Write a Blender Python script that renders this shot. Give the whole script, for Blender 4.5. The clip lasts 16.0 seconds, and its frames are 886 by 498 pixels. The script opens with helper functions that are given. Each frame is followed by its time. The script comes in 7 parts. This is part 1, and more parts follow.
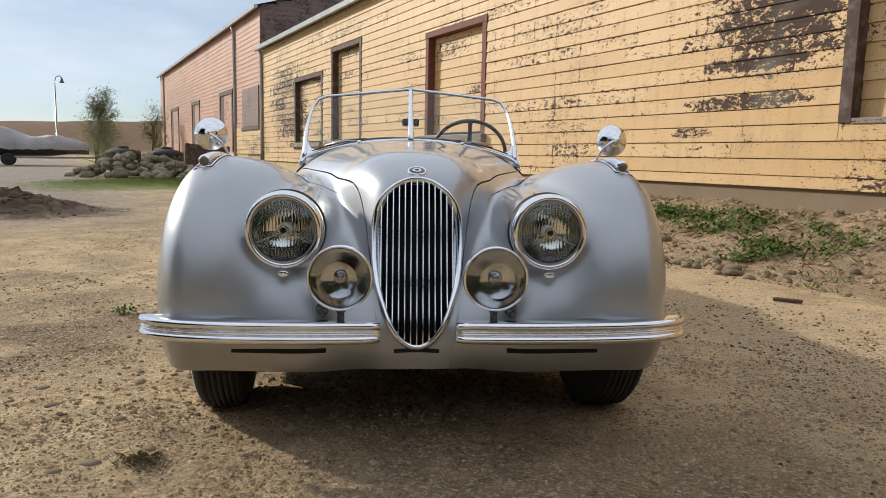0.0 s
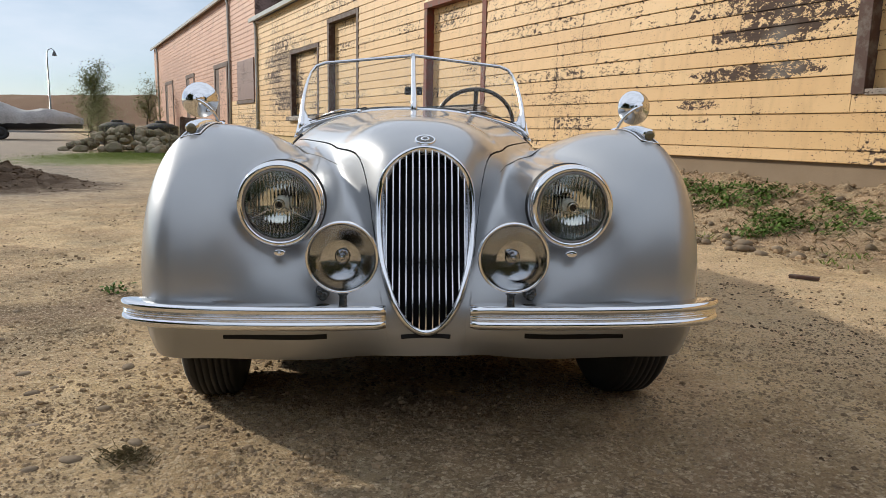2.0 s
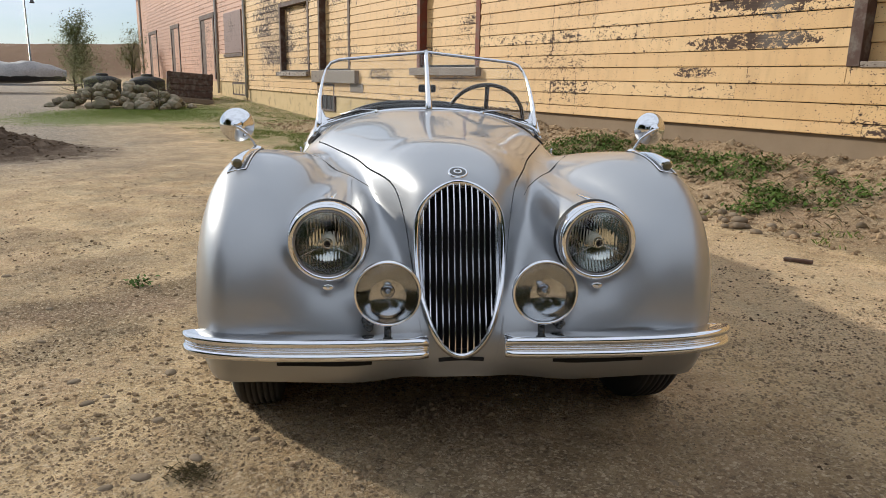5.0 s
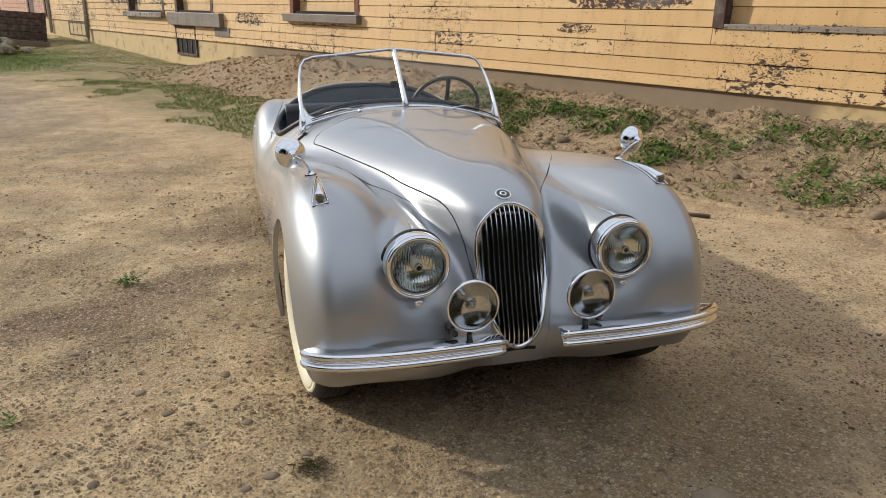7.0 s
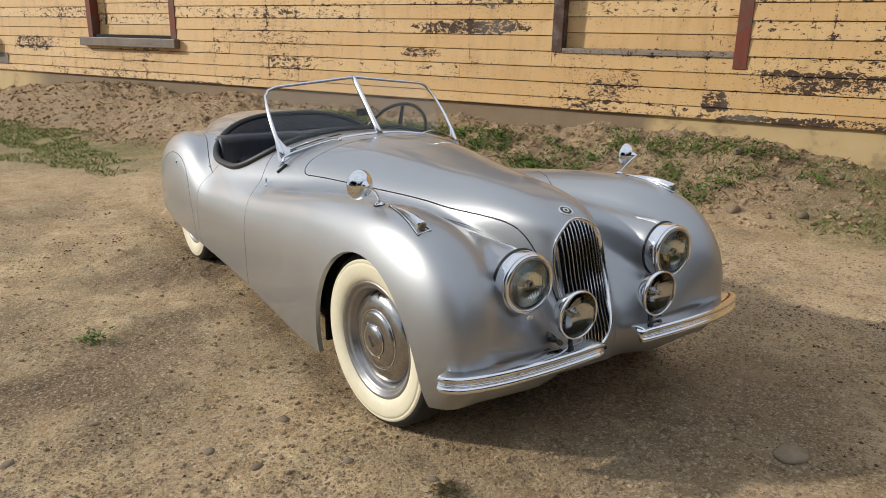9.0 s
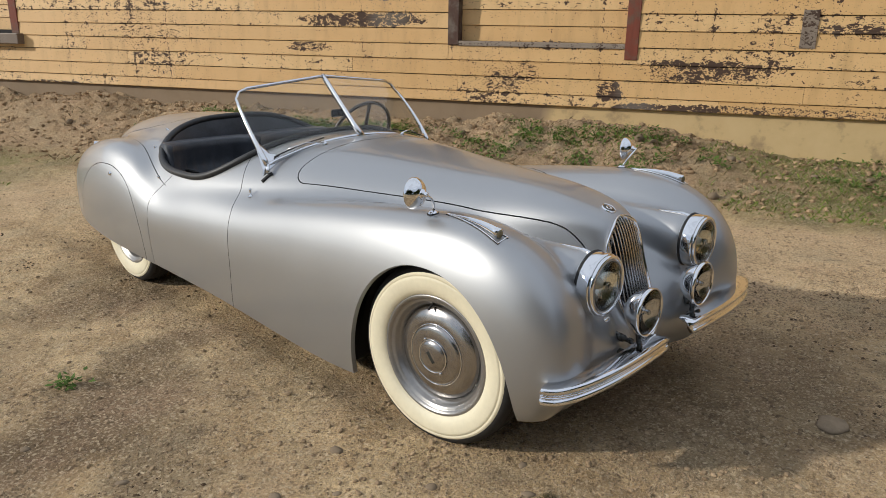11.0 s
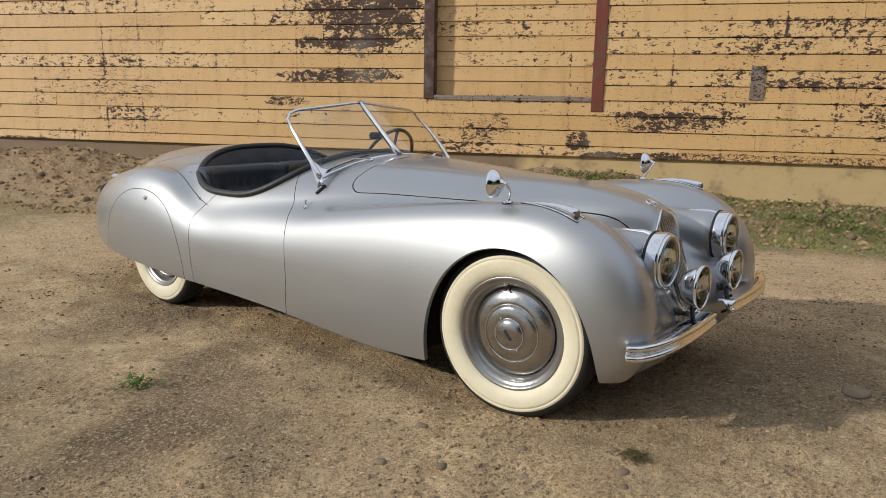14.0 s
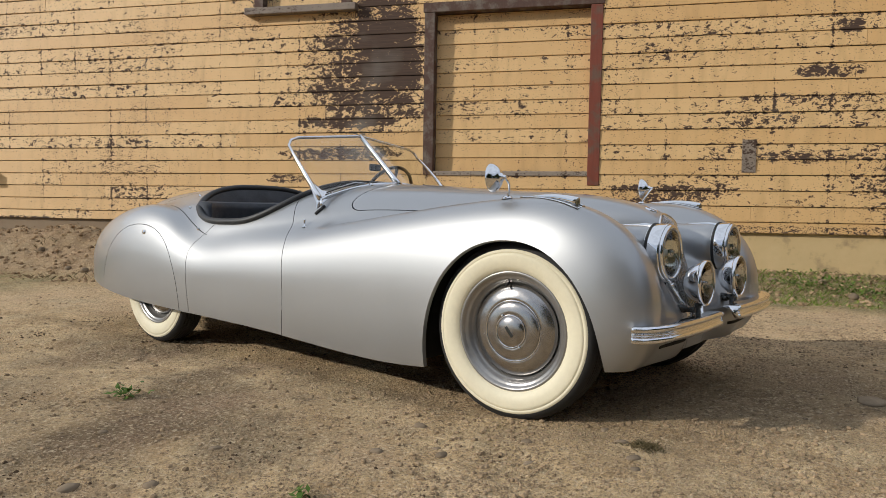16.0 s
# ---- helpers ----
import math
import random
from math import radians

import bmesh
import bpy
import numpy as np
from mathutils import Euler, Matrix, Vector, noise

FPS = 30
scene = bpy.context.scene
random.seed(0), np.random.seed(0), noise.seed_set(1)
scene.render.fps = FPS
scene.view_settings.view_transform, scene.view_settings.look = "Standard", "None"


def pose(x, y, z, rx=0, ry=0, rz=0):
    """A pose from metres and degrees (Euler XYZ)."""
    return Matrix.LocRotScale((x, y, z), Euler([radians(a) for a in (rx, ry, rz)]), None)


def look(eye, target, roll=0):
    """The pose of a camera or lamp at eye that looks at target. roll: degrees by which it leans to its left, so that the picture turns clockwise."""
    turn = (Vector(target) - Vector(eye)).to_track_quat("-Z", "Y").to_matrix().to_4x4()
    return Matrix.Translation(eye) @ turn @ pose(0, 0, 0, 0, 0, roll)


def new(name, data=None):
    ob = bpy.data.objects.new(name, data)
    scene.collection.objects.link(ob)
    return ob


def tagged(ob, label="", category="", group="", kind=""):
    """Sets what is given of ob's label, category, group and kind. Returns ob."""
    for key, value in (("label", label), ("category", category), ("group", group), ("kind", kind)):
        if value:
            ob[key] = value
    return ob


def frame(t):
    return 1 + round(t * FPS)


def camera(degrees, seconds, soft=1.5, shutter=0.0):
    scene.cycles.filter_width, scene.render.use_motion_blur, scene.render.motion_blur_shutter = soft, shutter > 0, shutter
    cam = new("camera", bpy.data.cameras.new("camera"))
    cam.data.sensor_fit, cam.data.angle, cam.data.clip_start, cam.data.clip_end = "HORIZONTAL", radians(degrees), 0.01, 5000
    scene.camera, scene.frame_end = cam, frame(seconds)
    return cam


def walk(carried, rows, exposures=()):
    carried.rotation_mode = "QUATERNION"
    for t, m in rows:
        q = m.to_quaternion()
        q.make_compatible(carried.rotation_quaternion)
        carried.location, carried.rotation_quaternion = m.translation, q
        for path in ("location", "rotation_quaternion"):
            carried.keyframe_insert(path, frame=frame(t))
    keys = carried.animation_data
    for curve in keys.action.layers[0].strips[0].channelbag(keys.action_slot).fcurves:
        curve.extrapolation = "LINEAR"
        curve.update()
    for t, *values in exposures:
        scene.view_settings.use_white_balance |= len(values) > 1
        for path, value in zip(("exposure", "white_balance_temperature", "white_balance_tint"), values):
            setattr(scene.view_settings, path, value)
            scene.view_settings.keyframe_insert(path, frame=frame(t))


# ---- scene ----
import functools

cam = camera(63.10, 16.0, soft=0.6)

# seconds, place in metres, pitch, roll and yaw in degrees
PATH = [
    (0.0, -0.050, -2.514, 0.846, 83.17, -0.90, -3.42),
    (0.5, -0.057, -2.437, 0.834, 83.40, -0.88, -3.32),
    (1.0, -0.060, -2.370, 0.825, 82.99, -0.90, -3.37),
    (1.5, -0.073, -2.337, 0.824, 82.15, -0.88, -3.51),
    (2.0, -0.077, -2.330, 0.827, 81.18, -0.89, -3.67),
    (2.5, -0.080, -2.336, 0.842, 80.40, -0.88, -3.80),
    (3.0, -0.090, -2.343, 0.855, 79.90, -0.92, -3.89),
    (3.5, -0.093, -2.344, 0.860, 79.59, -0.95, -3.94),
    (4.0, -0.109, -2.350, 0.871, 79.22, -0.93, -3.98),
    (4.2, -0.125, -2.355, 0.900, 79.00, -0.91, -3.97),
    (6.3, -0.576, -2.605, 1.346, 73.18, -0.57, -10.43),
    (6.5, -0.667, -2.624, 1.374, 72.73, -0.54, -12.05),
    (7.0, -0.921, -2.626, 1.429, 72.01, -0.62, -16.46),
    (7.5, -1.213, -2.597, 1.460, 71.96, -0.69, -21.01),
    (8.0, -1.465, -2.502, 1.459, 72.40, -0.73, -25.47),
    (8.5, -1.672, -2.392, 1.470, 73.07, -0.75, -29.67),
    (9.0, -1.929, -2.273, 1.456, 73.77, -0.64, -33.97),
    (9.2, -2.012, -2.228, 1.460, 73.95, -0.66, -35.57),
    (11.3, -2.500, -1.627, 1.482, 72.91, -0.43, -47.52),
    (11.5, -2.553, -1.600, 1.490, 72.72, -0.49, -48.14),
    (12.0, -2.661, -1.530, 1.487, 72.44, -0.49, -49.26),
    (12.5, -2.769, -1.481, 1.481, 72.68, -0.51, -50.05),
    (13.0, -2.913, -1.493, 1.492, 73.78, -0.54, -50.68),
    (13.5, -3.005, -1.498, 1.410, 75.86, -0.53, -51.09),
    (14.0, -3.019, -1.504, 1.230, 78.73, -0.53, -51.43),
    (14.5, -3.019, -1.507, 1.057, 81.89, -0.49, -51.60),
    (15.0, -3.033, -1.520, 0.920, 84.52, -0.47, -51.65),
    (15.5, -3.042, -1.519, 0.848, 86.14, -0.49, -51.57),
    (16.0, -3.035, -1.517, 0.795, 87.16, -0.47, -51.47),
]
walk(cam, [(t, pose(x, y, z, 0, 0, yaw) @ pose(0, 0, 0, tilt, 0, 0) @ pose(0, 0, 0, 0, 0, -roll))
 for t, x, y, z, tilt, roll, yaw in PATH], exposures=[(0, -0.30), (4.2, -0.26), (7, -0.34), (11.5, -0.56), (16, -0.60)])

# ---- light ----
SUN_DIR = Vector((-0.82, 0.57, 0.0)).normalized() * math.cos(radians(25)) + Vector((0, 0, math.sin(radians(25))))
world = bpy.data.worlds.new("sky")
scene.world = world
world.use_nodes = True
_n = world.node_tree.nodes
_sky = _n.new("ShaderNodeTexSky")
_sky.sky_type = "NISHITA"
_sky.sun_disc = False
_sky.sun_elevation = radians(25)
_sky.sun_rotation = math.atan2(SUN_DIR.x, SUN_DIR.y)
_sky.air_density, _sky.dust_density, _sky.ozone_density = 1.0, 0.1, 3.2
# thin high cloud over the blue
_tc = _n.new("ShaderNodeTexCoord")
_mp = _n.new("ShaderNodeMapping")
_mp.inputs["Scale"].default_value = (1.0, 1.6, 3.5)
_nz = _n.new("ShaderNodeTexNoise")
_nz.inputs["Scale"].default_value, _nz.inputs["Detail"].default_value, _nz.inputs["Roughness"].default_value = 1.6, 7, 0.55
_rp = _n.new("ShaderNodeMapRange")
_rp.inputs["From Min"].default_value, _rp.inputs["From Max"].default_value = 0.46, 0.85
_mx = _n.new("ShaderNodeMix")
_mx.data_type = "RGBA"
_mx.inputs["B"].default_value = (10.2, 11.1, 12.6, 1)
_bg = _n["Background"]
_bg.inputs["Strength"].default_value = 0.10
_l = world.node_tree.links
_l.new(_tc.outputs["Generated"], _mp.inputs["Vector"])
_l.new(_mp.outputs["Vector"], _nz.inputs["Vector"])
_l.new(_nz.outputs["Fac"], _rp.inputs["Value"])
_sx = _n.new("ShaderNodeSeparateXYZ")
_hi = _n.new("ShaderNodeMapRange")
_hi.inputs["From Min"].default_value, _hi.inputs["From Max"].default_value = 0.12, 0.62
_hi.inputs["To Min"].default_value, _hi.inputs["To Max"].default_value = 0.28, 0.86
_ad = _n.new("ShaderNodeMath")
_ad.use_clamp = True
_l.new(_tc.outputs["Generated"], _sx.inputs["Vector"])
_l.new(_sx.outputs["Z"], _hi.inputs["Value"])
_l.new(_hi.outputs["Result"], _ad.inputs[0])
_l.new(_rp.outputs["Result"], _ad.inputs[1])
_l.new(_ad.outputs["Value"], _mx.inputs["Factor"])
_l.new(_sky.outputs["Color"], _mx.inputs["A"])
_l.new(_mx.outputs["Result"], _bg.inputs["Color"])
_sun = bpy.data.lights.new("sun", "SUN")
_sun.energy, _sun.angle, _sun.color = 4.5, radians(1.6), (1.0, 0.93, 0.82)
sun = new("sun", _sun)
sun.matrix_world = look((0, 0, 30), tuple(Vector((0, 0, 30)) - SUN_DIR))

# ---- materials ----
def mat(name, color, rough=0.6, metal=0.0, coat=0.0, coat_rough=0.05):
    m = bpy.data.materials.new(name)
    m.use_nodes = True
    b = m.node_tree.nodes["Principled BSDF"]
    b.inputs["Base Color"].default_value = (*color, 1)
    b.inputs["Roughness"].default_value = rough
    b.inputs["Metallic"].default_value = metal
    b.inputs["Coat Weight"].default_value = coat
    b.inputs["Coat Roughness"].default_value = coat_rough
    return m


class Net:
    """Small helper to wire shader nodes."""
    def __init__(self, m):
        self.t = m.node_tree
        self.b = self.t.nodes["Principled BSDF"]

    def node(self, kind, **values):
        n = self.t.nodes.new("ShaderNode" + kind)
        for k, v in values.items():
            self.put(n, k.replace("_", " "), v)
        return n

    def put(self, n, key, v):
        s = n.inputs[key]
        if isinstance(v, bpy.types.NodeSocket):
            self.t.links.new(v, s)
        else:
            s.default_value = v

    def pos(self, scale=(1, 1, 1), turn=0.0, shift=(0, 0, 0)):
        g = self.node("NewGeometry")
        mp = self.node("Mapping", Vector=g.outputs["Position"], Scale=scale, Rotation=(0, 0, turn), Location=shift)
        return mp.outputs["Vector"]

    def obj(self, scale=(1, 1, 1)):
        g = self.node("TexCoord")
        return self.node("Mapping", Vector=g.outputs["Object"], Scale=scale).outputs["Vector"]

    def noise(self, vec, scale, detail=4, rough=0.55, dist=0.0):
        return self.node("TexNoise", Vector=vec, Scale=scale, Detail=detail, Roughness=rough, Distortion=dist).outputs["Fac"]

    def voronoi(self, vec, scale, out="Distance"):
        return self.node("TexVoronoi", Vector=vec, Scale=scale).outputs[out]

    def ramp(self, v, lo, hi, a=0.0, b=1.0):
        return self.node("MapRange", Value=v, From_Min=lo, From_Max=hi, To_Min=a, To_Max=b).outputs["Result"]

    def math(self, op, a, b=0.0, clamp=False):
        n = self.t.nodes.new("ShaderNodeMath")
        n.operation, n.use_clamp = op, clamp
        for i, v in enumerate((a, b)):
            if isinstance(v, bpy.types.NodeSocket):
                self.t.links.new(v, n.inputs[i])
            else:
                n.inputs[i].default_value = v
        return n.outputs[0]

    def mix(self, f, a, b):
        n = self.t.nodes.new("ShaderNodeMix")
        n.data_type = "RGBA"
        for k, v in (("Factor", f), ("A", a), ("B", b)):
            if isinstance(v, bpy.types.NodeSocket):
                self.t.links.new(v, n.inputs[k])
            else:
                n.inputs[k].default_value = (*v, 1) if isinstance(v, tuple) else v
        return n.outputs["Result"]

    def bump(self, h, strength=0.3, dist=0.01, base=None):
        n = self.node("Bump", Height=h, Strength=strength, Distance=dist)
        if base is not None:
            self.put(n, "Normal", base)
        return n.outputs["Normal"]

    def set(self, **values):
        for k, v in values.items():
            self.put(self.b, k.replace("_", " "), v)


def simple(name, color, rough=0.6, metal=0.0, coat=0.0, vary=0.15, scale=8.0, bump=0.15, grain=60.0):
    """A surface with tone variation at two scales and fine relief."""
    m = mat(name, color, rough, metal, coat)
    n = Net(m)
    p = n.obj()
    big, small = n.noise(p, scale, 4), n.noise(p, grain, 3)
    lo = tuple(max(0, c * (1 - vary)) for c in color)
    hi = tuple(min(1, c * (1 + vary)) for c in color)
    f = n.math("ADD", n.math("MULTIPLY", big, 0.65), n.math("MULTIPLY", small, 0.35))
    n.set(Base_Color=n.mix(n.ramp(f, 0.35, 0.65), lo, hi), Roughness=n.ramp(f, 0.3, 0.7, max(0.02, rough - 0.06), min(1, rough + 0.06)))
    if bump:
        n.set(Normal=n.bump(small, bump, 0.004))
    return m


def paint_silver():
    """Fine metallic silver under clear lacquer."""
    m = mat("silver_paint", (0.46, 0.465, 0.475), 0.46, 0.85, 0.8, 0.04)
    n = Net(m)
    p = n.obj()
    fl = n.voronoi(p, 900.0, "Color")
    n.set(Base_Color=n.mix(n.noise(p, 3.0), (0.368, 0.38, 0.394), (0.392, 0.404, 0.418)), Roughness=n.ramp(n.noise(p, 5), 0.3, 0.7, 0.445, 0.475))
    n.set(Normal=n.bump(fl, 0.03, 0.001))
    return m


SILVER = paint_silver()
CHROME = mat("chrome", (0.78, 0.79, 0.81), 0.03, 1.0)
DULL = simple("dull_steel", (0.33, 0.33, 0.34), 0.38, 0.9, 0, 0.12, 20, 0.05)
BLACK = simple("black_rubber", (0.018, 0.018, 0.019), 0.75, 0, 0, 0.3, 10, 0.3)
# near-black that stands in for shade in hollows, slots and gaps
DARK = mat("shade_black", (0.012, 0.012, 0.013), 0.9)
LEATHER = simple("black_leather", (0.048, 0.054, 0.066), 0.40, 0, 0, 0.3, 12, 0.35, 140)
WHITEWALL = simple("cream_whitewall_rubber", (0.74, 0.69, 0.52), 0.55, 0, 0, 0.05, 12, 0.1)
# near-black for real piping and for painted shade inside the shut lines
SEAM = mat("piping_and_gap_shade", (0.03, 0.03, 0.031), 0.7)

# ---- setting ----
WALL_A = radians(24.61)
U = Vector((math.sin(WALL_A), -math.cos(WALL_A), 0))       # along the wall, to the right when facing it
NIN = Vector((math.cos(WALL_A), math.sin(WALL_A), 0))      # into the building
MB = Matrix(((U.x, NIN.x, 0, 6.711), (U.y, NIN.y, 0, 0), (0, 0, 1, 0), (0, 0, 0, 1))) @ pose(0, 0, 0, 0, 0.48, 0)


def mesh_ob(name, bm, material, matrix=None, smooth=False):
    me = bpy.data.meshes.new(name)
    bm.to_mesh(me)
    bm.free()
    for mt in (material if isinstance(material, (list, tuple)) else (material,)):
        me.materials.append(mt)
    if smooth:
        me.shade_smooth()
    ob = new(name, me)
    if matrix is not None:
        ob.matrix_world = matrix
    return ob


def part(name, bm, material, parent, label="", smooth=False, matrix=None):
    ob = mesh_ob(name, bm, material, None, smooth)
    ob.parent = parent
    if matrix is not None:
        ob.matrix_basis = matrix
    if label:
        tagged(ob, label)
    return ob


def box(bm, x0, x1, y0, y1, z0, z1, bevel=0.0):
    r = bmesh.ops.create_cube(bm, size=1.0)
    vs = r["verts"]
    bmesh.ops.transform(bm, matrix=Matrix.Translation(((x0 + x1) / 2, (y0 + y1) / 2, (z0 + z1) / 2)) @ Matrix.Diagonal((x1 - x0, y1 - y0, z1 - z0, 1)), verts=vs)
    if bevel:
        es = list({e for v in vs for e in v.link_edges})
        bmesh.ops.bevel(bm, geom=es, offset=bevel, segments=2, affect="EDGES", profile=0.5)
    return vs


def thing(name, label, category, group="", kind="", matrix=None):
    e = new(name)
    if matrix is not None:
        e.matrix_world = matrix
    return tagged(e, label, category, group, kind)


def lathe(bm, profile, seg=48, matrix=Matrix()):
    """Turns (radius, height) pairs round the local z axis."""
    rings = []
    for r, h in profile:
        if r < 1e-6:
            rings.append([bm.verts.new(matrix @ Vector((0, 0, h)))])
        else:
            rings.append([bm.verts.new(matrix @ Vector((r * math.cos(2 * math.pi * i / seg), r * math.sin(2 * math.pi * i / seg), h))) for i in range(seg)])
    for a, b in zip(rings, rings[1:]):
        for i in range(seg):
            j = (i + 1) % seg
            f = [a[i % len(a)], a[j % len(a)], b[j % len(b)], b[i % len(b)]]
            f = list(dict.fromkeys(f))
            if len(f) > 2:
                bm.faces.new(f)
    return rings


def sweep(bm, pts, prof, closed=False, up=(0, 0, 1), scale=None, cap=True):
    """A profile (side, up) carried along the points."""
    pts = [Vector(p) for p in pts]
    n, rings = len(pts), []
    for i, p in enumerate(pts):
        a = pts[(i - 1) % n] if closed or i > 0 else p
        b = pts[(i + 1) % n] if closed or i < n - 1 else p
        t = (b - a).normalized()
        side = t.cross(Vector(up)).normalized()
        top = side.cross(t)
        k = scale[i] if scale else 1.0
        rings.append([bm.verts.new(p + side * (u * k) + top * (w * k)) for u, w in prof])
    m = len(prof)
    for i in range(n if closed else n - 1):
        a, b = rings[i], rings[(i + 1) % n]
        for j in range(m):
            bm.faces.new((a[j], a[(j + 1) % m], b[(j + 1) % m], b[j]))
    if cap and not closed:
        bm.faces.new(rings[0][::-1])
        bm.faces.new(rings[-1])
    bmesh.ops.recalc_face_normals(bm, faces=bm.faces)
    return rings


def circle(r, n=10, k=1.0):
    return [(r * math.cos(2 * math.pi * i / n), r * k * math.sin(2 * math.pi * i / n)) for i in range(n)]


def spline(xs, ys):
    """Natural cubic through the knots, held straight outside them."""
    xs, ys = np.array(xs, float), np.array(ys, float)
    n, h = len(xs), np.diff(xs)
    a, r = np.zeros((n, n)), np.zeros(n)
    a[0, 0] = a[-1, -1] = 1
    for i in range(1, n - 1):
        a[i, i - 1:i + 2] = h[i - 1], 2 * (h[i - 1] + h[i]), h[i]
        r[i] = 6 * ((ys[i + 1] - ys[i]) / h[i] - (ys[i] - ys[i - 1]) / h[i - 1])
    m = np.linalg.solve(a, r)

    def at(x):
        x = np.clip(x, xs[0], xs[-1])
        i = np.clip(np.searchsorted(xs, x, side="right") - 1, 0, n - 2)
        u, v, w = xs[i + 1] - x, x - xs[i], h[i]
        return (m[i] * u ** 3 + m[i + 1] * v ** 3) / (6 * w) + (ys[i] / w - m[i] * w / 6) * u + (ys[i + 1] / w - m[i + 1] * w / 6) * v
    return at


def wall_frame(n, shift=(0, 0, 0), scale=(1, 1, 1)):
    """Shader coordinates along the wall (x to the right), into it (y) and up (z)."""
    p = n.pos((1, 1, 1), math.pi / 2 - WALL_A, (-6.711 * math.sin(WALL_A), -6.711 * math.cos(WALL_A), 0))
    return n.node("Mapping", Vector=p, Scale=scale, Location=shift).outputs["Vector"]


def boards_material(name, paint_a, paint_b, patches, worn=0.0):
    """Old oil paint on boards, flaked down to brown weathered wood in patches."""
    m = mat(name, paint_a, 0.62)
    n = Net(m)
    p = wall_frame(n)
    big = n.noise(n.node("Mapping", Vector=p, Scale=(0.55, 1, 1.1)).outputs["Vector"], 1.0, 4, 0.6)
    flake = n.noise(n.node("Mapping", Vector=p, Scale=(12.0, 12, 21.0)).outputs["Vector"], 1.0, 6, 0.68, 0.6)
    fine = n.noise(n.node("Mapping", Vector=p, Scale=(36.0, 36, 60.0)).outputs["Vector"], 1.0, 4, 0.65)
    sep = n.node("SeparateXYZ", Vector=p)
    x, z = sep.outputs["X"], sep.outputs["Z"]
    dens = n.math("MULTIPLY", n.ramp(big, 0.38, 0.70), 0.115)
    for cx, cz, rx, rz, amount in patches:
        dx = n.math("MULTIPLY", n.math("SUBTRACT", x, cx), 1 / rx)
        dz = n.math("MULTIPLY", n.math("SUBTRACT", z, cz), 1 / rz)
        d = n.math("ADD", n.math("POWER", n.math("ABSOLUTE", dx), 2.5), n.math("POWER", n.math("ABSOLUTE", dz), 2.5))
        soft = n.ramp(n.math("ADD", d, n.math("ADD", n.math("MULTIPLY", n.math("SUBTRACT", big, 0.5), 1.4), n.math("MULTIPLY", n.math("SUBTRACT", n.noise(n.node("Mapping", Vector=p, Scale=(3.2, 3, 5.0)).outputs["Vector"], 1.0, 4, 0.6), 0.5), 2.6))), 0.3, 1.35, amount, 0.0)
        dens = n.math("MAXIMUM", dens, soft)
    # nail columns, a stud apart, where the paint lets go first
    stud = n.math("ABSOLUTE", n.math("SUBTRACT", n.math("FRACT", n.math("MULTIPLY", x, 1 / 0.62)), 0.5))
    nail = n.math("MULTIPLY", n.ramp(stud, 0.0, 0.045, 0.10, 0.0), n.ramp(n.noise(p, 1.7, 3), 0.42, 0.62, 0.15, 1.0))
    # drip edges weather more than the middle of a board
    lap = n.math("FRACT", n.math("MULTIPLY", n.math("ADD", n.math("SUBTRACT", z, 0.71), n.math("MULTIPLY", x, 0.00838)), 1 / 0.19))
    edge = n.math("MAXIMUM", n.ramp(lap, 0.0, 0.16, 0.035, 0.0), n.ramp(lap, 0.86, 1.0, 0.0, 0.03))
    nail = n.math("ADD", nail, edge)
    rnd = n.node("ObjectInfo").outputs["Random"]
    own = n.math("MULTIPLY", n.math("SUBTRACT", rnd, 0.5), 0.10)
    f = n.math("ADD", n.math("MULTIPLY", flake, 0.72), n.math("MULTIPLY", fine, 0.28))
    f = n.math("ADD", n.math("ADD", f, dens), n.math("ADD", own, nail))
    bare = n.ramp(f, 0.640 - worn, 0.652 - worn)
    speck = n.noise(n.node("Mapping", Vector=p, Scale=(46.0, 46, 56.0)).outputs["Vector"], 1.0, 3, 0.5)
    bare = n.math("MAXIMUM", bare, n.ramp(n.math("ADD", speck, n.math("MULTIPLY", n.math("ADD", dens, nail), 0.9)), 0.700, 0.715))
    wood_n = n.noise(n.node("Mapping", Vector=p, Scale=(3.0, 8, 90.0)).outputs["Vector"], 1.0, 5, 0.6)
    wood = n.mix(wood_n, (0.026, 0.015, 0.010), (0.105, 0.062, 0.042))
    wood = n.mix(n.ramp(n.noise(p, 0.9, 3), 0.58, 0.75), wood, n.mix(wood_n, (0.06, 0.05, 0.042), (0.24, 0.21, 0.18)))
    tone = n.math("ADD", n.math("MULTIPLY", rnd, 0.5), n.math("MULTIPLY", n.noise(p, 2.3, 5), 0.5))
    paint = n.mix(n.ramp(tone, 0.2, 0.75), paint_a, paint_b)
    dirt = n.ramp(n.noise(n.node("Mapping", Vector=p, Scale=(7, 7, 1.3)).outputs["Vector"], 1.0, 5, 0.6), 0.5, 0.78, 0.0, 0.5)
    paint = n.mix(dirt, paint, tuple(c * 0.62 for c in paint_a))
    paint = n.mix(n.ramp(fine, 0.60, 0.75, 0.0, 0.35), paint, (0.25, 0.17, 0.10))
    n.set(Base_Color=n.mix(bare, paint, wood), Roughness=n.ramp(bare, 0, 1, 0.58, 0.88))
    h = n.math("ADD", n.math("MULTIPLY", bare, -1.0), n.math("MULTIPLY", wood_n, 0.35))
    n.set(Normal=n.bump(h, 0.5, 0.003))
    return m


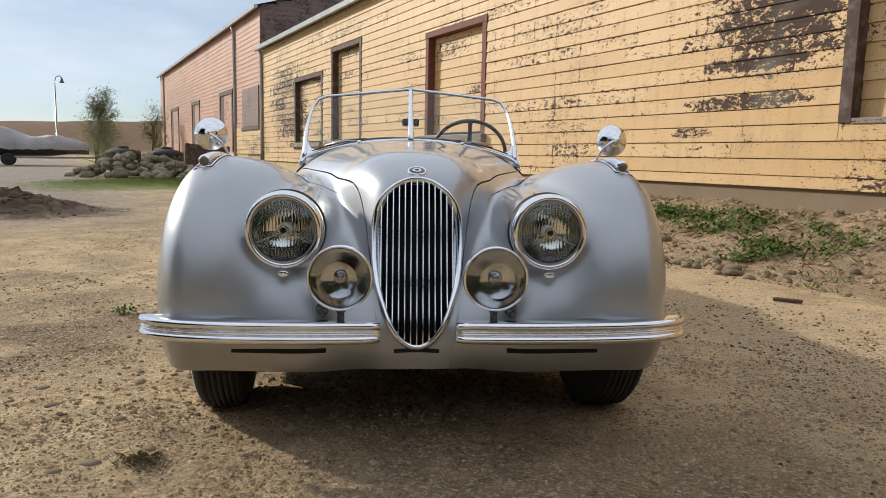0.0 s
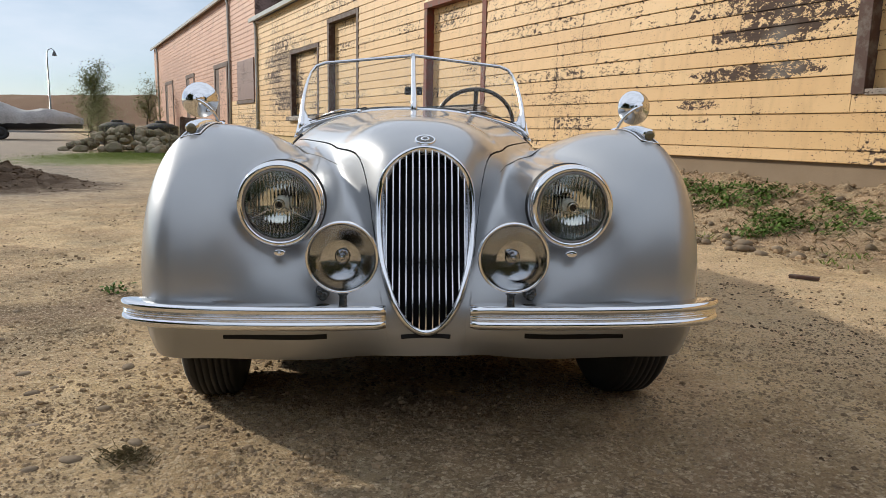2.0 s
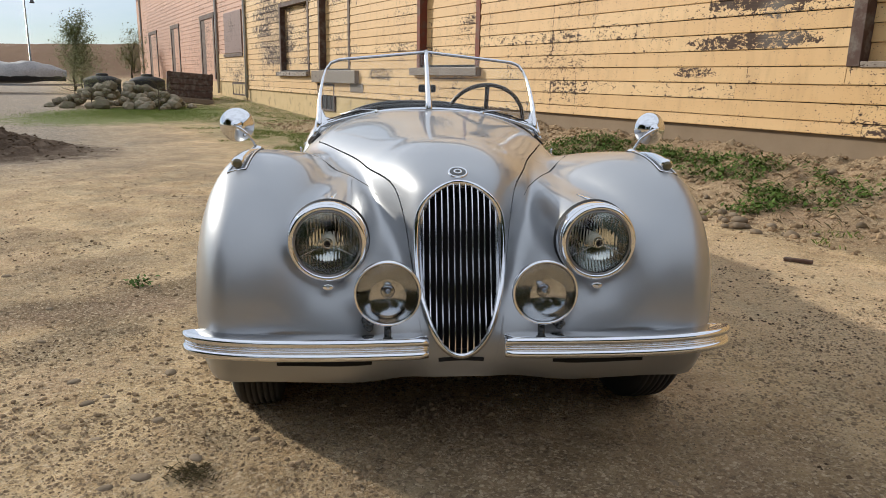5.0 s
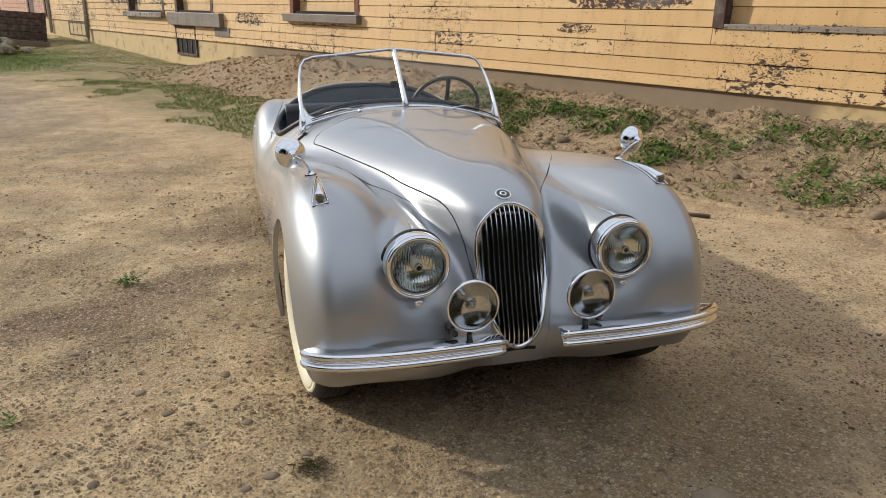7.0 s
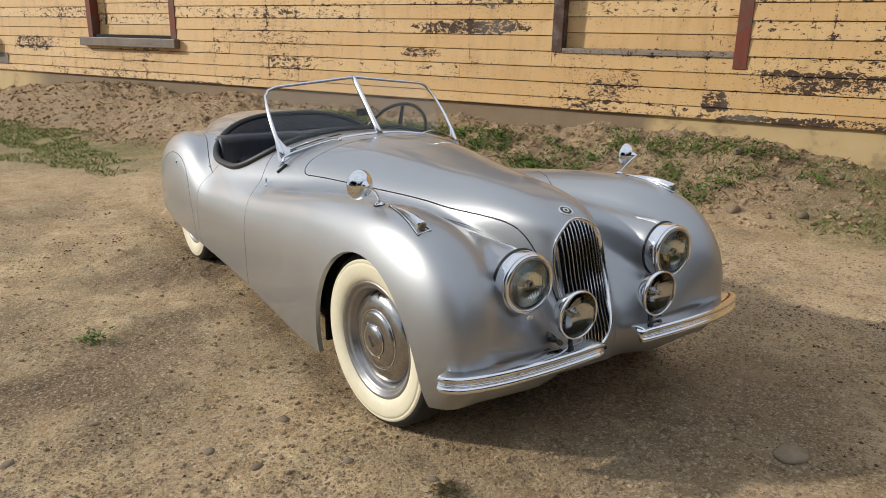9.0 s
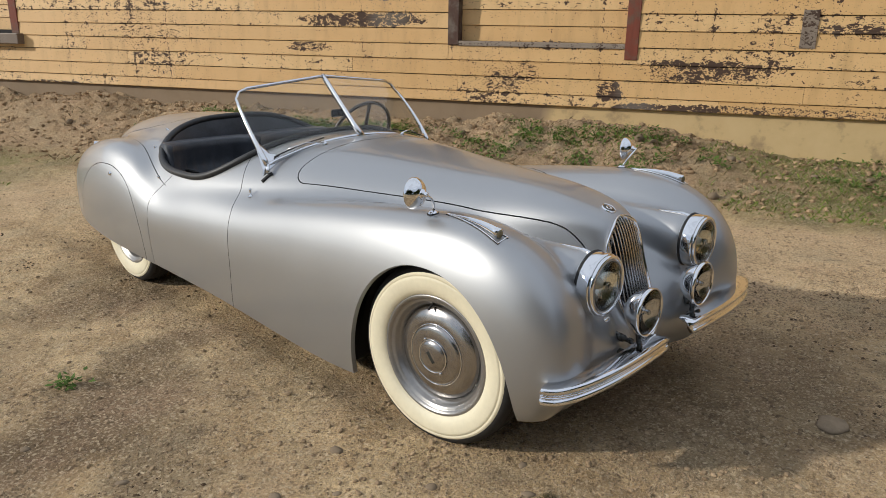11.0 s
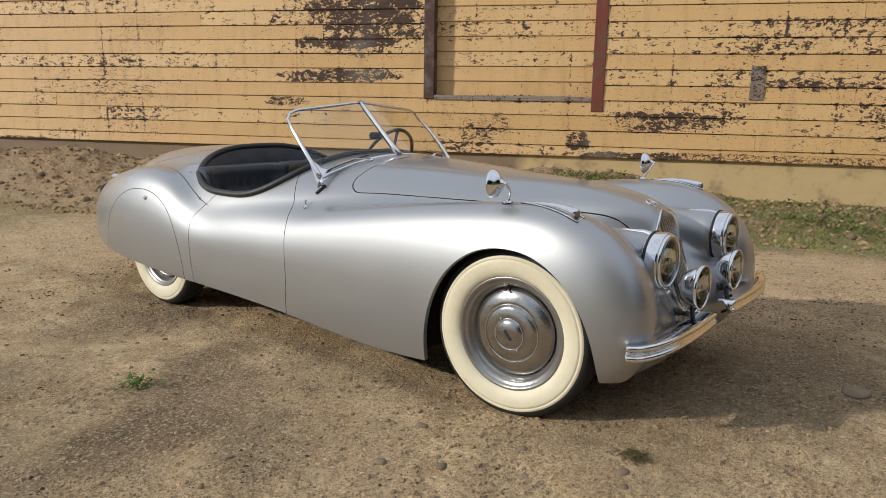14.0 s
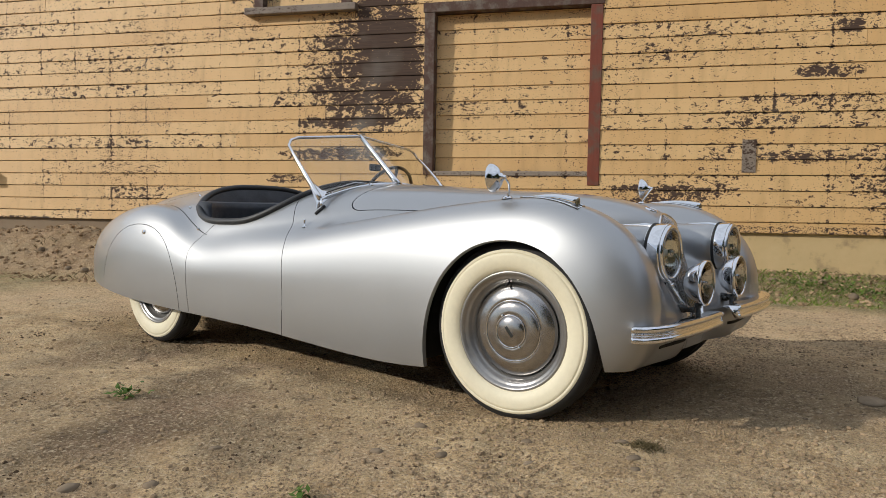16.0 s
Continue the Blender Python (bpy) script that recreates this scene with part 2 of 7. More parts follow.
YELLOW = boards_material("flaking_yellow_paint", (0.61, 0.375, 0.155), (0.70, 0.47, 0.225), (
    (-6.15, 2.75, 0.95, 1.0, 0.16), (-5.85, 3.0, 0.55, 0.85, 0.25), (-6.35, 2.05, 0.85, 0.10, 0.20), (-6.5, 1.62, 0.95, 0.09, 0.18), (-7.3, 1.27, 0.38, 0.07, 0.18), (-4.5, 0.93, 0.42, 0.22, 0.14),
    (-3.27, 0.80, 0.17, 0.13, 0.19), (-2.2, 1.05, 0.85, 0.14, 0.16), (-1.0, 0.62, 3.0, 0.06, 0.16), (-4.1, 1.32, 1.0, 0.06, 0.14), (-0.3, 2.52, 0.42, 0.08, 0.16), (-0.12, 3.04, 0.17, 0.13, 0.17), (-2.3, 2.80, 0.5, 0.14, 0.10), (-0.5, 2.2, 1.0, 0.08, 0.10),
    (-0.6, 1.5, 0.75, 0.10, 0.12), (-10.2, 3.0, 1.2, 0.3, 0.075), (-12.3, 0.66, 1.2, 0.05, 0.13), (-16.8, 1.3, 0.8, 0.16, 0.13), (-25.8, 2.7, 2.2, 1.6, 0.15), (-20.0, 4.1, 2.0, 0.5, 0.08), (1.6, 1.2, 2, 0.7, 0.10)))
PINK = boards_material("flaking_pink_paint", (0.50, 0.265, 0.17), (0.60, 0.35, 0.235), ((-50.0, 4.0, 9.0, 2.0, 0.10), (-38, 3.0, 3.0, 2.0, 0.09)), 0.02)
UMBER = boards_material("flaking_umber_paint", (0.20, 0.125, 0.105), (0.26, 0.165, 0.14), ((-30.0, 7.0, 9.0, 2.0, 0.05),), 0.0)
GREYWOOD = boards_material("weathered_grey_timber", (0.17, 0.13, 0.10), (0.30, 0.25, 0.20), ((0, 0, 0.1, 0.1, 0.0),), 0.02)


def timber(name, a, b, scale=1.0):
    """Rough painted or bare timber with grain along its length."""
    m = mat(name, a, 0.75)
    n = Net(m)
    p = wall_frame(n)
    g = n.noise(n.node("Mapping", Vector=p, Scale=(26 * scale, 26, 2.2)).outputs["Vector"], 1.0, 6, 0.65)
    w = n.ramp(n.noise(p, 6.0, 5, 0.65), 0.46, 0.62)
    n.set(Base_Color=n.mix(w, n.mix(g, tuple(c * 0.55 for c in a), a), n.mix(g, tuple(c * 0.5 for c in b), b)), Normal=n.bump(g, 0.5, 0.004))
    return m


RED_TRIM = timber("faded_red_trim", (0.23, 0.055, 0.03), (0.17, 0.095, 0.065))
BROWN_TRIM = timber("dark_brown_trim", (0.10, 0.05, 0.035), (0.19, 0.15, 0.12))


def concrete_material():
    m = mat("limewashed_concrete", (0.4, 0.3, 0.18), 0.85)
    n = Net(m)
    p = wall_frame(n)
    sep = n.node("SeparateXYZ", Vector=p)
    wash = n.ramp(n.math("ADD", sep.outputs["X"], n.math("MULTIPLY", n.noise(p, 1.2, 3), 0.5)), -3.9, -3.75)
    far = n.ramp(sep.outputs["X"], -17.5, -16.5, 1.0, 0.0)
    wash = n.math("MAXIMUM", wash, far)
    spots = n.noise(p, 3.0, 6, 0.65)
    grime = n.mix(spots, (0.20, 0.14, 0.085), (0.31, 0.23, 0.15))
    lime = n.mix(spots, (0.50, 0.36, 0.17), (0.66, 0.50, 0.27))
    c = n.mix(n.math("MULTIPLY", wash, n.ramp(spots, 0.25, 0.45)), grime, lime)
    n.set(Base_Color=c, Normal=n.bump(n.noise(p, 40.0, 5, 0.7), 0.4, 0.006))
    return m


CONCRETE = concrete_material()


# ---- ground ----
def wall_sq(x, y):
    """Distance along the wall to the far end (s) and out from it (q)."""
    dx = x - 6.711
    return -(dx * U.x + y * U.y), -(dx * NIN.x + y * NIN.y)


def smooth(v, lo, hi):
    t = np.clip((v - lo) / (hi - lo), 0, 1)
    return t * t * (3 - 2 * t)


@functools.lru_cache(None)
def wave_table(seed):
    return np.random.RandomState(seed).rand(256, 256) * 2 - 1


def wave(x, y, size, seed):
    """Cheap value noise, -1 to 1."""
    tab = wave_table(seed)
    u, v = x / size, y / size
    i, j = np.floor(u).astype(int), np.floor(v).astype(int)
    fu, fv = u - i, v - j
    fu, fv = fu * fu * (3 - 2 * fu), fv * fv * (3 - 2 * fv)
    g = lambda a, b: tab[a % 256, b % 256]
    return (g(i, j) * (1 - fu) + g(i + 1, j) * fu) * (1 - fv) + (g(i, j + 1) * (1 - fu) + g(i + 1, j + 1) * fu) * fv


BANK = spline((-12, -1.5, 0.6, 1.6, 2.6, 5, 9, 13, 16, 17.4, 19, 24, 60), (0.05, 0.06, 0.10, 0.19, 0.37, 0.40, 0.46, 0.50, 0.42, 0.27, 0.05, 0.0, 0.0))


def land(x, y):
    x, y = np.asarray(x, float), np.asarray(y, float)
    s, q = wall_sq(x, y)
    r = np.hypot(x, y - 1)
    z = 0.0095 * np.maximum(s - 8, 0) * smooth(s, 8, 22) * smooth(320 - r, 0, 250)
    rough = smooth(q, 0.0, 0.2) * (0.3 + 0.7 * smooth(3.2 - q, 0, 1.2)) * smooth(26 - s, 0, 6)
    foot = 2.35 + 0.35 * wave(x, y, 1.3, 3)
    bank = BANK(s) * (1 - smooth(q, 0.1, foot)) * smooth(q, -3, -0.5)
    z = z + bank * (1 + 0.16 * wave(x, y, 0.6, 4) + 0.08 * wave(x, y, 0.22, 5) + 0.07 * wave(x, y, 0.11, 6) + 0.06 * wave(x, y, 0.055, 7))
    # worn track beside the bank with a low lip
    z = z + 0.022 * smooth(q, 4.45, 4.65) * smooth(q, 8.5, 5.0) * smooth(s, -14, -2) * smooth(4.5 - s, 0, 4)
    z = z - 0.028 * np.exp(-((q - 4.34 - 0.03 * wave(x, y, 0.6, 23)) / 0.05) ** 2) * smooth(s, -14, -4) * smooth(3.5 - s, 0, 2)
    z = z - 0.012 * smooth(q, 2.7, 3.2) * smooth(q, 4.6, 4.2)
    # soil heap with debris
    h = np.hypot((x + 6.4) / 1.9, (y - 8.6) / 1.5)
    z = z + np.maximum(0, 1 - h) ** 1.1 * 0.40 * (1 + 0.3 * wave(x, y, 0.35, 8) + 0.28 * wave(x, y, 0.16, 9) + 0.2 * wave(x, y, 0.09, 10))
    # long embankment far off
    fx = (x + 37) * 0.39 + (y - 85) * 0.92
    z = z + 4.2 * smooth(fx, -12, 0) * smooth(-x + 5, 0, 25)
    near = smooth(30 - r, 0, 24)
    z = z + near * (0.014 * wave(x, y, 1.1, 11) + 0.011 * wave(x, y, 0.42, 12) + 0.007 * wave(x, y, 0.17, 13))
    # crumbly, trodden places against smooth packed ones
    loose = smooth(wave(x, y, 0.75, 16) + 0.6 * wave(x, y, 0.3, 18), -0.35, 0.5)
    z = z + near * (0.35 + 0.65 * loose) * (0.006 * wave(x, y, 0.085, 14) + 0.0055 * np.abs(wave(x, y, 0.048, 17)) + 0.0035 * wave(x, y, 0.03, 19))
    z = z + near * 0.012 * smooth(wave(x, y, 0.27, 15), 0.35, 0.9) * loose
    # ruts and tyre marks along the car's way
    for cx in (-0.65, 0.66):
        z = z - 0.010 * np.exp(-((x - cx - 0.05 * wave(y, y, 1.5, 21)) / 0.085) ** 2) * near
    # ladder prints of tyres that came in at an angle
    for ax, ay, bx, by in ((-0.80, 1.05, -1.35, -1.2), (-0.95, 0.35, -0.25, -1.5)):
        ln = math.hypot(bx - ax, by - ay)
        ux, uy = (bx - ax) / ln, (by - ay) / ln
        al, ac = (x - ax) * ux + (y - ay) * uy, (x - ax) * uy - (y - ay) * ux
        on = smooth(al, 0, 0.3) * smooth(ln - al, 0, 0.5) * smooth(0.085 - np.abs(ac), 0, 0.02) * smooth(wave(x, y, 0.4, 25), -0.4, 0.3)
        z = z + on * (0.0035 * np.sin(al * 6.283 / 0.042 + np.abs(ac) * 30) - 0.004)
    return z


def ground_material():
    m = mat("packed_dirt", (0.3, 0.22, 0.14), 0.8)
    n = Net(m)
    p = n.pos()
    w = wall_frame(n)
    sep = n.node("SeparateXYZ", Vector=w)
    x, q = sep.outputs["X"], n.math("MULTIPLY", sep.outputs["Y"], -1.0)
    big, mid, fine = n.noise(p, 0.55, 5, 0.6), n.noise(p, 3.2, 6, 0.65), n.noise(p, 38.0, 5, 0.7)
    grit = n.voronoi(p, 62.0)
    crumb = n.node("SeparateColor", Color=n.voronoi(p, 125.0, "Color")).outputs[0]
    sand = n.mix(n.ramp(mid, 0.40, 0.60), (0.51, 0.352, 0.19), (0.81, 0.60, 0.345))
    damp = n.mix(mid, (0.12, 0.082, 0.048), (0.24, 0.168, 0.098))
    patch = n.math("ADD", n.math("MULTIPLY", big, 0.30), n.math("MULTIPLY", n.noise(n.pos((1.0, 0.75, 1), 0.5), 1.5, 6, 0.62), 0.40))
    c = n.mix(n.ramp(n.math("ADD", patch, n.math("MULTIPLY", mid, 0.30)), 0.48, 0.58, 0.0, 0.72), sand, damp)
    gp = n.node("SeparateXYZ", Vector=p)
    # damp spots; the one at (0.35, -0.75) paints the car's shadow deeper
    for bx, by, rx, ry, k in ((-1.75, 0.95, 0.55, 0.22, 0.85), (-1.35, 1.15, 0.3, 0.25, 0.7), (-1.9, 1.9, 0.5, 0.3, 0.5), (0.35, -0.75, 0.9, 0.45, 0.4), (-1.05, 1.5, 0.35, 0.16, 0.8), (-0.75, 2.6, 0.5, 0.5, 0.5), (-2.9, 2.6, 0.7, 0.4, 0.5), (-1.1, 2.3, 0.35, 0.3, 0.4), (-6.4, 8.6, 2.0, 1.6, 0.9)):
        d = n.math("ADD", n.math("POWER", n.math("ABSOLUTE", n.math("MULTIPLY", n.math("SUBTRACT", gp.outputs["X"], bx), 1 / rx)), 2.0), n.math("POWER", n.math("ABSOLUTE", n.math("MULTIPLY", n.math("SUBTRACT", gp.outputs["Y"], by), 1 / ry)), 2.0))
        d = n.math("ADD", d, n.math("MULTIPLY", n.math("SUBTRACT", mid, 0.5), 3.0))
        c = n.mix(n.ramp(d, 0.1, 1.3, k, 0.0), c, damp)
    # pale trodden track between the bank and the car
    track = n.math("MULTIPLY", n.ramp(q, 2.7, 3.1), n.ramp(q, 4.9, 4.4))
    track = n.math("MULTIPLY", track, n.ramp(x, -14.0, -8.0))
    c = n.mix(n.math("MULTIPLY", track, 0.8), c, n.mix(mid, (0.60, 0.43, 0.25), (0.80, 0.60, 0.37)))
    # loose soil of the bank
    bank = n.math("MULTIPLY", n.ramp(q, 2.6, 1.9), n.ramp(x, -19.0, -17.0))
    c = n.mix(n.math("MULTIPLY", bank, 0.85), c, n.mix(n.ramp(n.noise(p, 7.0, 5, 0.7), 0.3, 0.7), (0.23, 0.155, 0.088), (0.50, 0.355, 0.21)))
    # turf on the strip by the far wall and at the near end of the bank
    turf = n.math("MULTIPLY", n.ramp(x, -16.0, -18.5), n.math("MULTIPLY", n.ramp(q, 5.5, 3.5), n.ramp(x, -36.0, -33.0)))
    turf = n.math("MAXIMUM", turf, n.math("MULTIPLY", n.ramp(x, -2.4, -1.2), n.ramp(q, 3.1, 2.6)))
    turf = n.math("MAXIMUM", turf, n.math("MULTIPLY", n.ramp(x, -8.2, -9.6), n.math("MULTIPLY", n.ramp(q, 4.6, 3.6), n.ramp(q, 1.9, 2.5))))
    turf = n.math("MULTIPLY", turf, n.ramp(n.noise(p, 1.6, 5, 0.65), 0.32, 0.5))
    c = n.mix(n.math("MULTIPLY", turf, 0.72), c, n.mix(n.noise(p, 22.0, 4), (0.07, 0.10, 0.02), (0.19, 0.225, 0.06)))
    # dark litter and pale grains
    c = n.mix(n.ramp(n.math("ADD", n.noise(p, 15.0, 5, 0.72), n.math("MULTIPLY", n.math("SUBTRACT", big, 0.5), 0.25)), 0.59, 0.65, 0.0, 0.6), c, (0.085, 0.055, 0.035))
    c = n.mix(n.ramp(grit, 0.22, 0.10, 0.0, 0.3), c, n.mix(fine, (0.13, 0.10, 0.075), (0.47, 0.39, 0.29)))
    c = n.mix(n.ramp(fine, 0.58, 0.72, 0.0, 0.4), c, (0.44, 0.34, 0.23))
    hue = n.noise(p, 1.7, 4, 0.6)
    c = n.mix(n.ramp(hue, 0.52, 0.66, 0.0, 0.3), c, (0.54, 0.35, 0.225))
    c = n.mix(n.ramp(hue, 0.46, 0.34, 0.0, 0.3), c, (0.44, 0.385, 0.26))
    # fine grain: sand and crumbs, with pits coloured dark as their tiny shadows
    c = n.mix(n.ramp(crumb, 0.25, 0.0, 0.0, 0.4), c, (0.13, 0.092, 0.06))
    c = n.mix(n.ramp(crumb, 0.72, 1.0, 0.0, 0.6), c, (0.70, 0.56, 0.39))
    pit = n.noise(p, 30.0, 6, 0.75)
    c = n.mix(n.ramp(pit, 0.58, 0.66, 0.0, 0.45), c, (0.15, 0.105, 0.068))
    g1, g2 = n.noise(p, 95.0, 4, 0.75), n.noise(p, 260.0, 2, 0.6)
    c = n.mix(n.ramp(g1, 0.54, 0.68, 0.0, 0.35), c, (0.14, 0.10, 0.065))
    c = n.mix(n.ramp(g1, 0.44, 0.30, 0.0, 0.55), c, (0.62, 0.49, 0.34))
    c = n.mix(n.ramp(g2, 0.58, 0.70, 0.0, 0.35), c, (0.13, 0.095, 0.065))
    # grey gravel up the yard
    grav = n.math("MULTIPLY", n.ramp(n.math("ADD", x, n.math("MULTIPLY", big, 3.0)), -7.0, -11.5), n.ramp(q, 4.5, 7.0))
    c = n.mix(n.math("MULTIPLY", grav, 0.85), c, n.mix(n.ramp(n.noise(p, 14, 4), 0.35, 0.65), (0.17, 0.145, 0.12), (0.36, 0.32, 0.275)))
    speck = n.node("SeparateColor", Color=n.voronoi(p, 88.0, "Color"))
    where = n.ramp(n.noise(p, 5.0, 4, 0.65), 0.42, 0.60)
    c = n.mix(n.math("MULTIPLY", n.ramp(speck.outputs[0], 0.80, 0.84), n.math("MULTIPLY", where, 0.4)), c, (0.085, 0.052, 0.033))
    c = n.mix(n.ramp(speck.outputs[1], 0.92, 0.96, 0.0, 0.4), c, (0.80, 0.65, 0.44))
    # dark soil heap, green patch before the far stones
    for bx, by, rx, ry, k, ca, cb in ((-6.4, 8.6, 2.2, 1.7, 0.9, (0.055, 0.035, 0.022), (0.13, 0.085, 0.055)), (-7.4, 19.0, 2.6, 5.0, 0.8, (0.07, 0.11, 0.02), (0.21, 0.25, 0.07))):
        d = n.math("ADD", n.math("POWER", n.math("ABSOLUTE", n.math("MULTIPLY", n.math("SUBTRACT", gp.outputs["X"], bx), 1 / rx)), 2.0), n.math("POWER", n.math("ABSOLUTE", n.math("MULTIPLY", n.math("SUBTRACT", gp.outputs["Y"], by), 1 / ry)), 2.0))
        d = n.math("ADD", d, n.math("MULTIPLY", n.math("SUBTRACT", mid, 0.5), 1.5))
        c = n.mix(n.ramp(d, 0.6, 1.2, k, 0.0), c, n.mix(fine, ca, cb))
    # brown embankment
    gy = n.node("SeparateXYZ", Vector=n.pos())
    c = n.mix(n.ramp(gy.outputs["Z"], 0.9, 1.6), c, n.mix(n.noise(p, 0.7, 4), (0.15, 0.088, 0.052), (0.21, 0.13, 0.08)))
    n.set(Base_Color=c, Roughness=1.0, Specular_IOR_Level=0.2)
    b = n.bump(n.noise(p, 7.0, 8, 0.72), 0.75, 0.06)
    clod = n.math("POWER", n.noise(p, 48.0, 5, 0.6), 1.6)
    lumps = n.math("MULTIPLY", n.math("SUBTRACT", 1.0, n.voronoi(p, 55.0)), n.ramp(n.noise(p, 1.9, 4, 0.6), 0.40, 0.62, 0.25, 1.0))
    b = n.bump(n.math("SUBTRACT", n.math("ADD", clod, n.math("MULTIPLY", lumps, 0.35)), n.math("MULTIPLY", pit, 0.5)), 0.85, 0.022, b)
    n.set(Normal=n.bump(n.math("ADD", n.noise(p, 170.0, 4, 0.7), n.math("MULTIPLY", crumb, 0.5)), 0.7, 0.006, b))
    return m


def build_ground():
    def axis_about(out, far=900, grow=1.055):
        """Rows that grow apart beyond the given ones, out to the horizon."""
        left, right = [], []
        d, a, b = 0.036, out[0], out[-1]
        while b < far:
            d *= grow
            a, b = a - d, b + d
            left.append(a)
            right.append(b)
        return np.array(left[::-1] + out + right)
    def fine(lo, a, b, hi):
        mid = list(np.arange(a, b, 0.016))
        return axis_about(list(np.arange(lo, a - 0.02, 0.036)) + mid + list(np.arange(mid[-1] + 0.03, hi, 0.036)))
    xs, ys = fine(-4.2, -2.9, 1.6, 6.5), fine(-1.9, -1.5, 2.9, 8.3)
    X, Y = np.meshgrid(xs, ys, indexing="ij")
    Z = land(X, Y)
    v = np.stack([X, Y, Z], -1).reshape(-1, 3)
    k = np.arange(len(xs) * len(ys)).reshape(len(xs), len(ys))
    f = np.stack([k[:-1, :-1], k[1:, :-1], k[1:, 1:], k[:-1, 1:]], -1).reshape(-1, 4)
    me = bpy.data.meshes.new("ground")
    me.from_pydata(v.tolist(), [], f.tolist())
    me.materials.append(ground_material())
    me.shade_smooth()
    tagged(new("ground", me), "bare packed dirt yard with gravel, ruts and a loose soil bank", "ground", kind="structure")


build_ground()

# ---- warehouse: openings and structure ----
# x0, x1 outer trim; z0, z1; right trim foot
OPENINGS = ((-5.33, -2.99, 1.27, 3.56), (-14.95, -12.42, 1.30, 3.50), (-21.15, -18.75, 1.25, 3.92), (-24.9, -21.95, 1.22, 3.36), (-7.85, -6.38, 3.58, 4.75))
ROW, FOOT, EAVE = 0.19, 0.575, 4.84


def build_wall():
    bm = bmesh.new()
    xs = sorted({-29.45, 12.0, *(v for o in OPENINGS for v in (o[0] + 0.06, o[1] - 0.06))})
    for a, b in zip(xs, xs[1:]):
        mid = (a + b) / 2
        hole = [o for o in OPENINGS if o[0] + 0.05 < mid < o[1] - 0.05]
        if hole:
            o = hole[0]
            box(bm, a, b, 0.0, 0.15, 0.578, o[2] + 0.05)
            box(bm, a, b, 0.0, 0.15, o[3] - 0.05, EAVE)
        else:
            box(bm, a, b, 0.0, 0.15, 0.578, EAVE)
    w = mesh_ob("wall_front", bm, DARK, MB)
    tagged(w, "long warehouse wall clad in flaking yellow boards", "wall", kind="structure")
    bm = bmesh.new()
    box(bm, -29.45, 12.0, 0.02, 0.5, -0.6, 0.60)
    f = mesh_ob("foundation", bm, CONCRETE, MB)
    tagged(f, "low stained concrete foundation under the boards", "foundation", kind="structure")
    bm = bmesh.new()
    box(bm, -29.45, 12.0, 14.0, 14.2, -0.5, EAVE)
    box(bm, 11.8, 12.0, 0.15, 14.0, -0.5, EAVE)
    tagged(mesh_ob("wall_back", bm, UMBER, MB), "plain rear wall of the warehouse", "wall", kind="structure")
    # roof with overhang and a pale metal gutter
    bm = bmesh.new()
    vs = [bm.verts.new(q) for q in ((-29.4, -0.22, 4.93), (12.2, -0.22, 4.93), (12.2, 7.0, 6.25), (-29.4, 7.0, 6.25), (12.2, 14.2, 4.93), (-29.4, 14.2, 4.93))]
    bm.faces.new(vs[:4])
    bm.faces.new((vs[3], vs[2], vs[4], vs[5]))
    bmesh.ops.solidify(bm, geom=bm.faces[:], thickness=0.06)
    tagged(mesh_ob("roof", bm, simple("old_roofing", (0.16, 0.15, 0.14), 0.8), MB), "low pitched grey roof", "roof", kind="structure")
    bm = bmesh.new()
    sweep(bm, [(-29.6, -0.20, 4.86), (12.2, -0.20, 4.86)], [(-0.06, 0.07), (-0.075, 0.02), (-0.06, -0.05), (0.0, -0.075), (0.06, -0.06), (0.07, 0.07), (0.06, 0.08), (-0.05, 0.085)])
    tagged(mesh_ob("gutter", bm, GUTTER, MB), "pale galvanised metal eaves gutter", "gutter", kind="structure")
    bm = bmesh.new()
    sweep(bm, [(-29.2, -0.16, 4.85), (-29.2, -0.08, 4.6), (-29.2, -0.075, 2.5), (-29.2, -0.075, 0.25)], circle(0.055, 10), up=(0, 1, 0))
    for z in (4.2, 2.6, 1.0):
        box(bm, -29.28, -29.12, -0.10, 0.0, z, z + 0.04)
    tagged(mesh_ob("downpipe", bm, GUTTER, MB, True), "pale metal downpipe at the wall corner", "downpipe")


GUTTER = simple("galvanised_metal", (0.42, 0.42, 0.40), 0.45, 0.4, 0, 0.15, 3.0, 0.1)


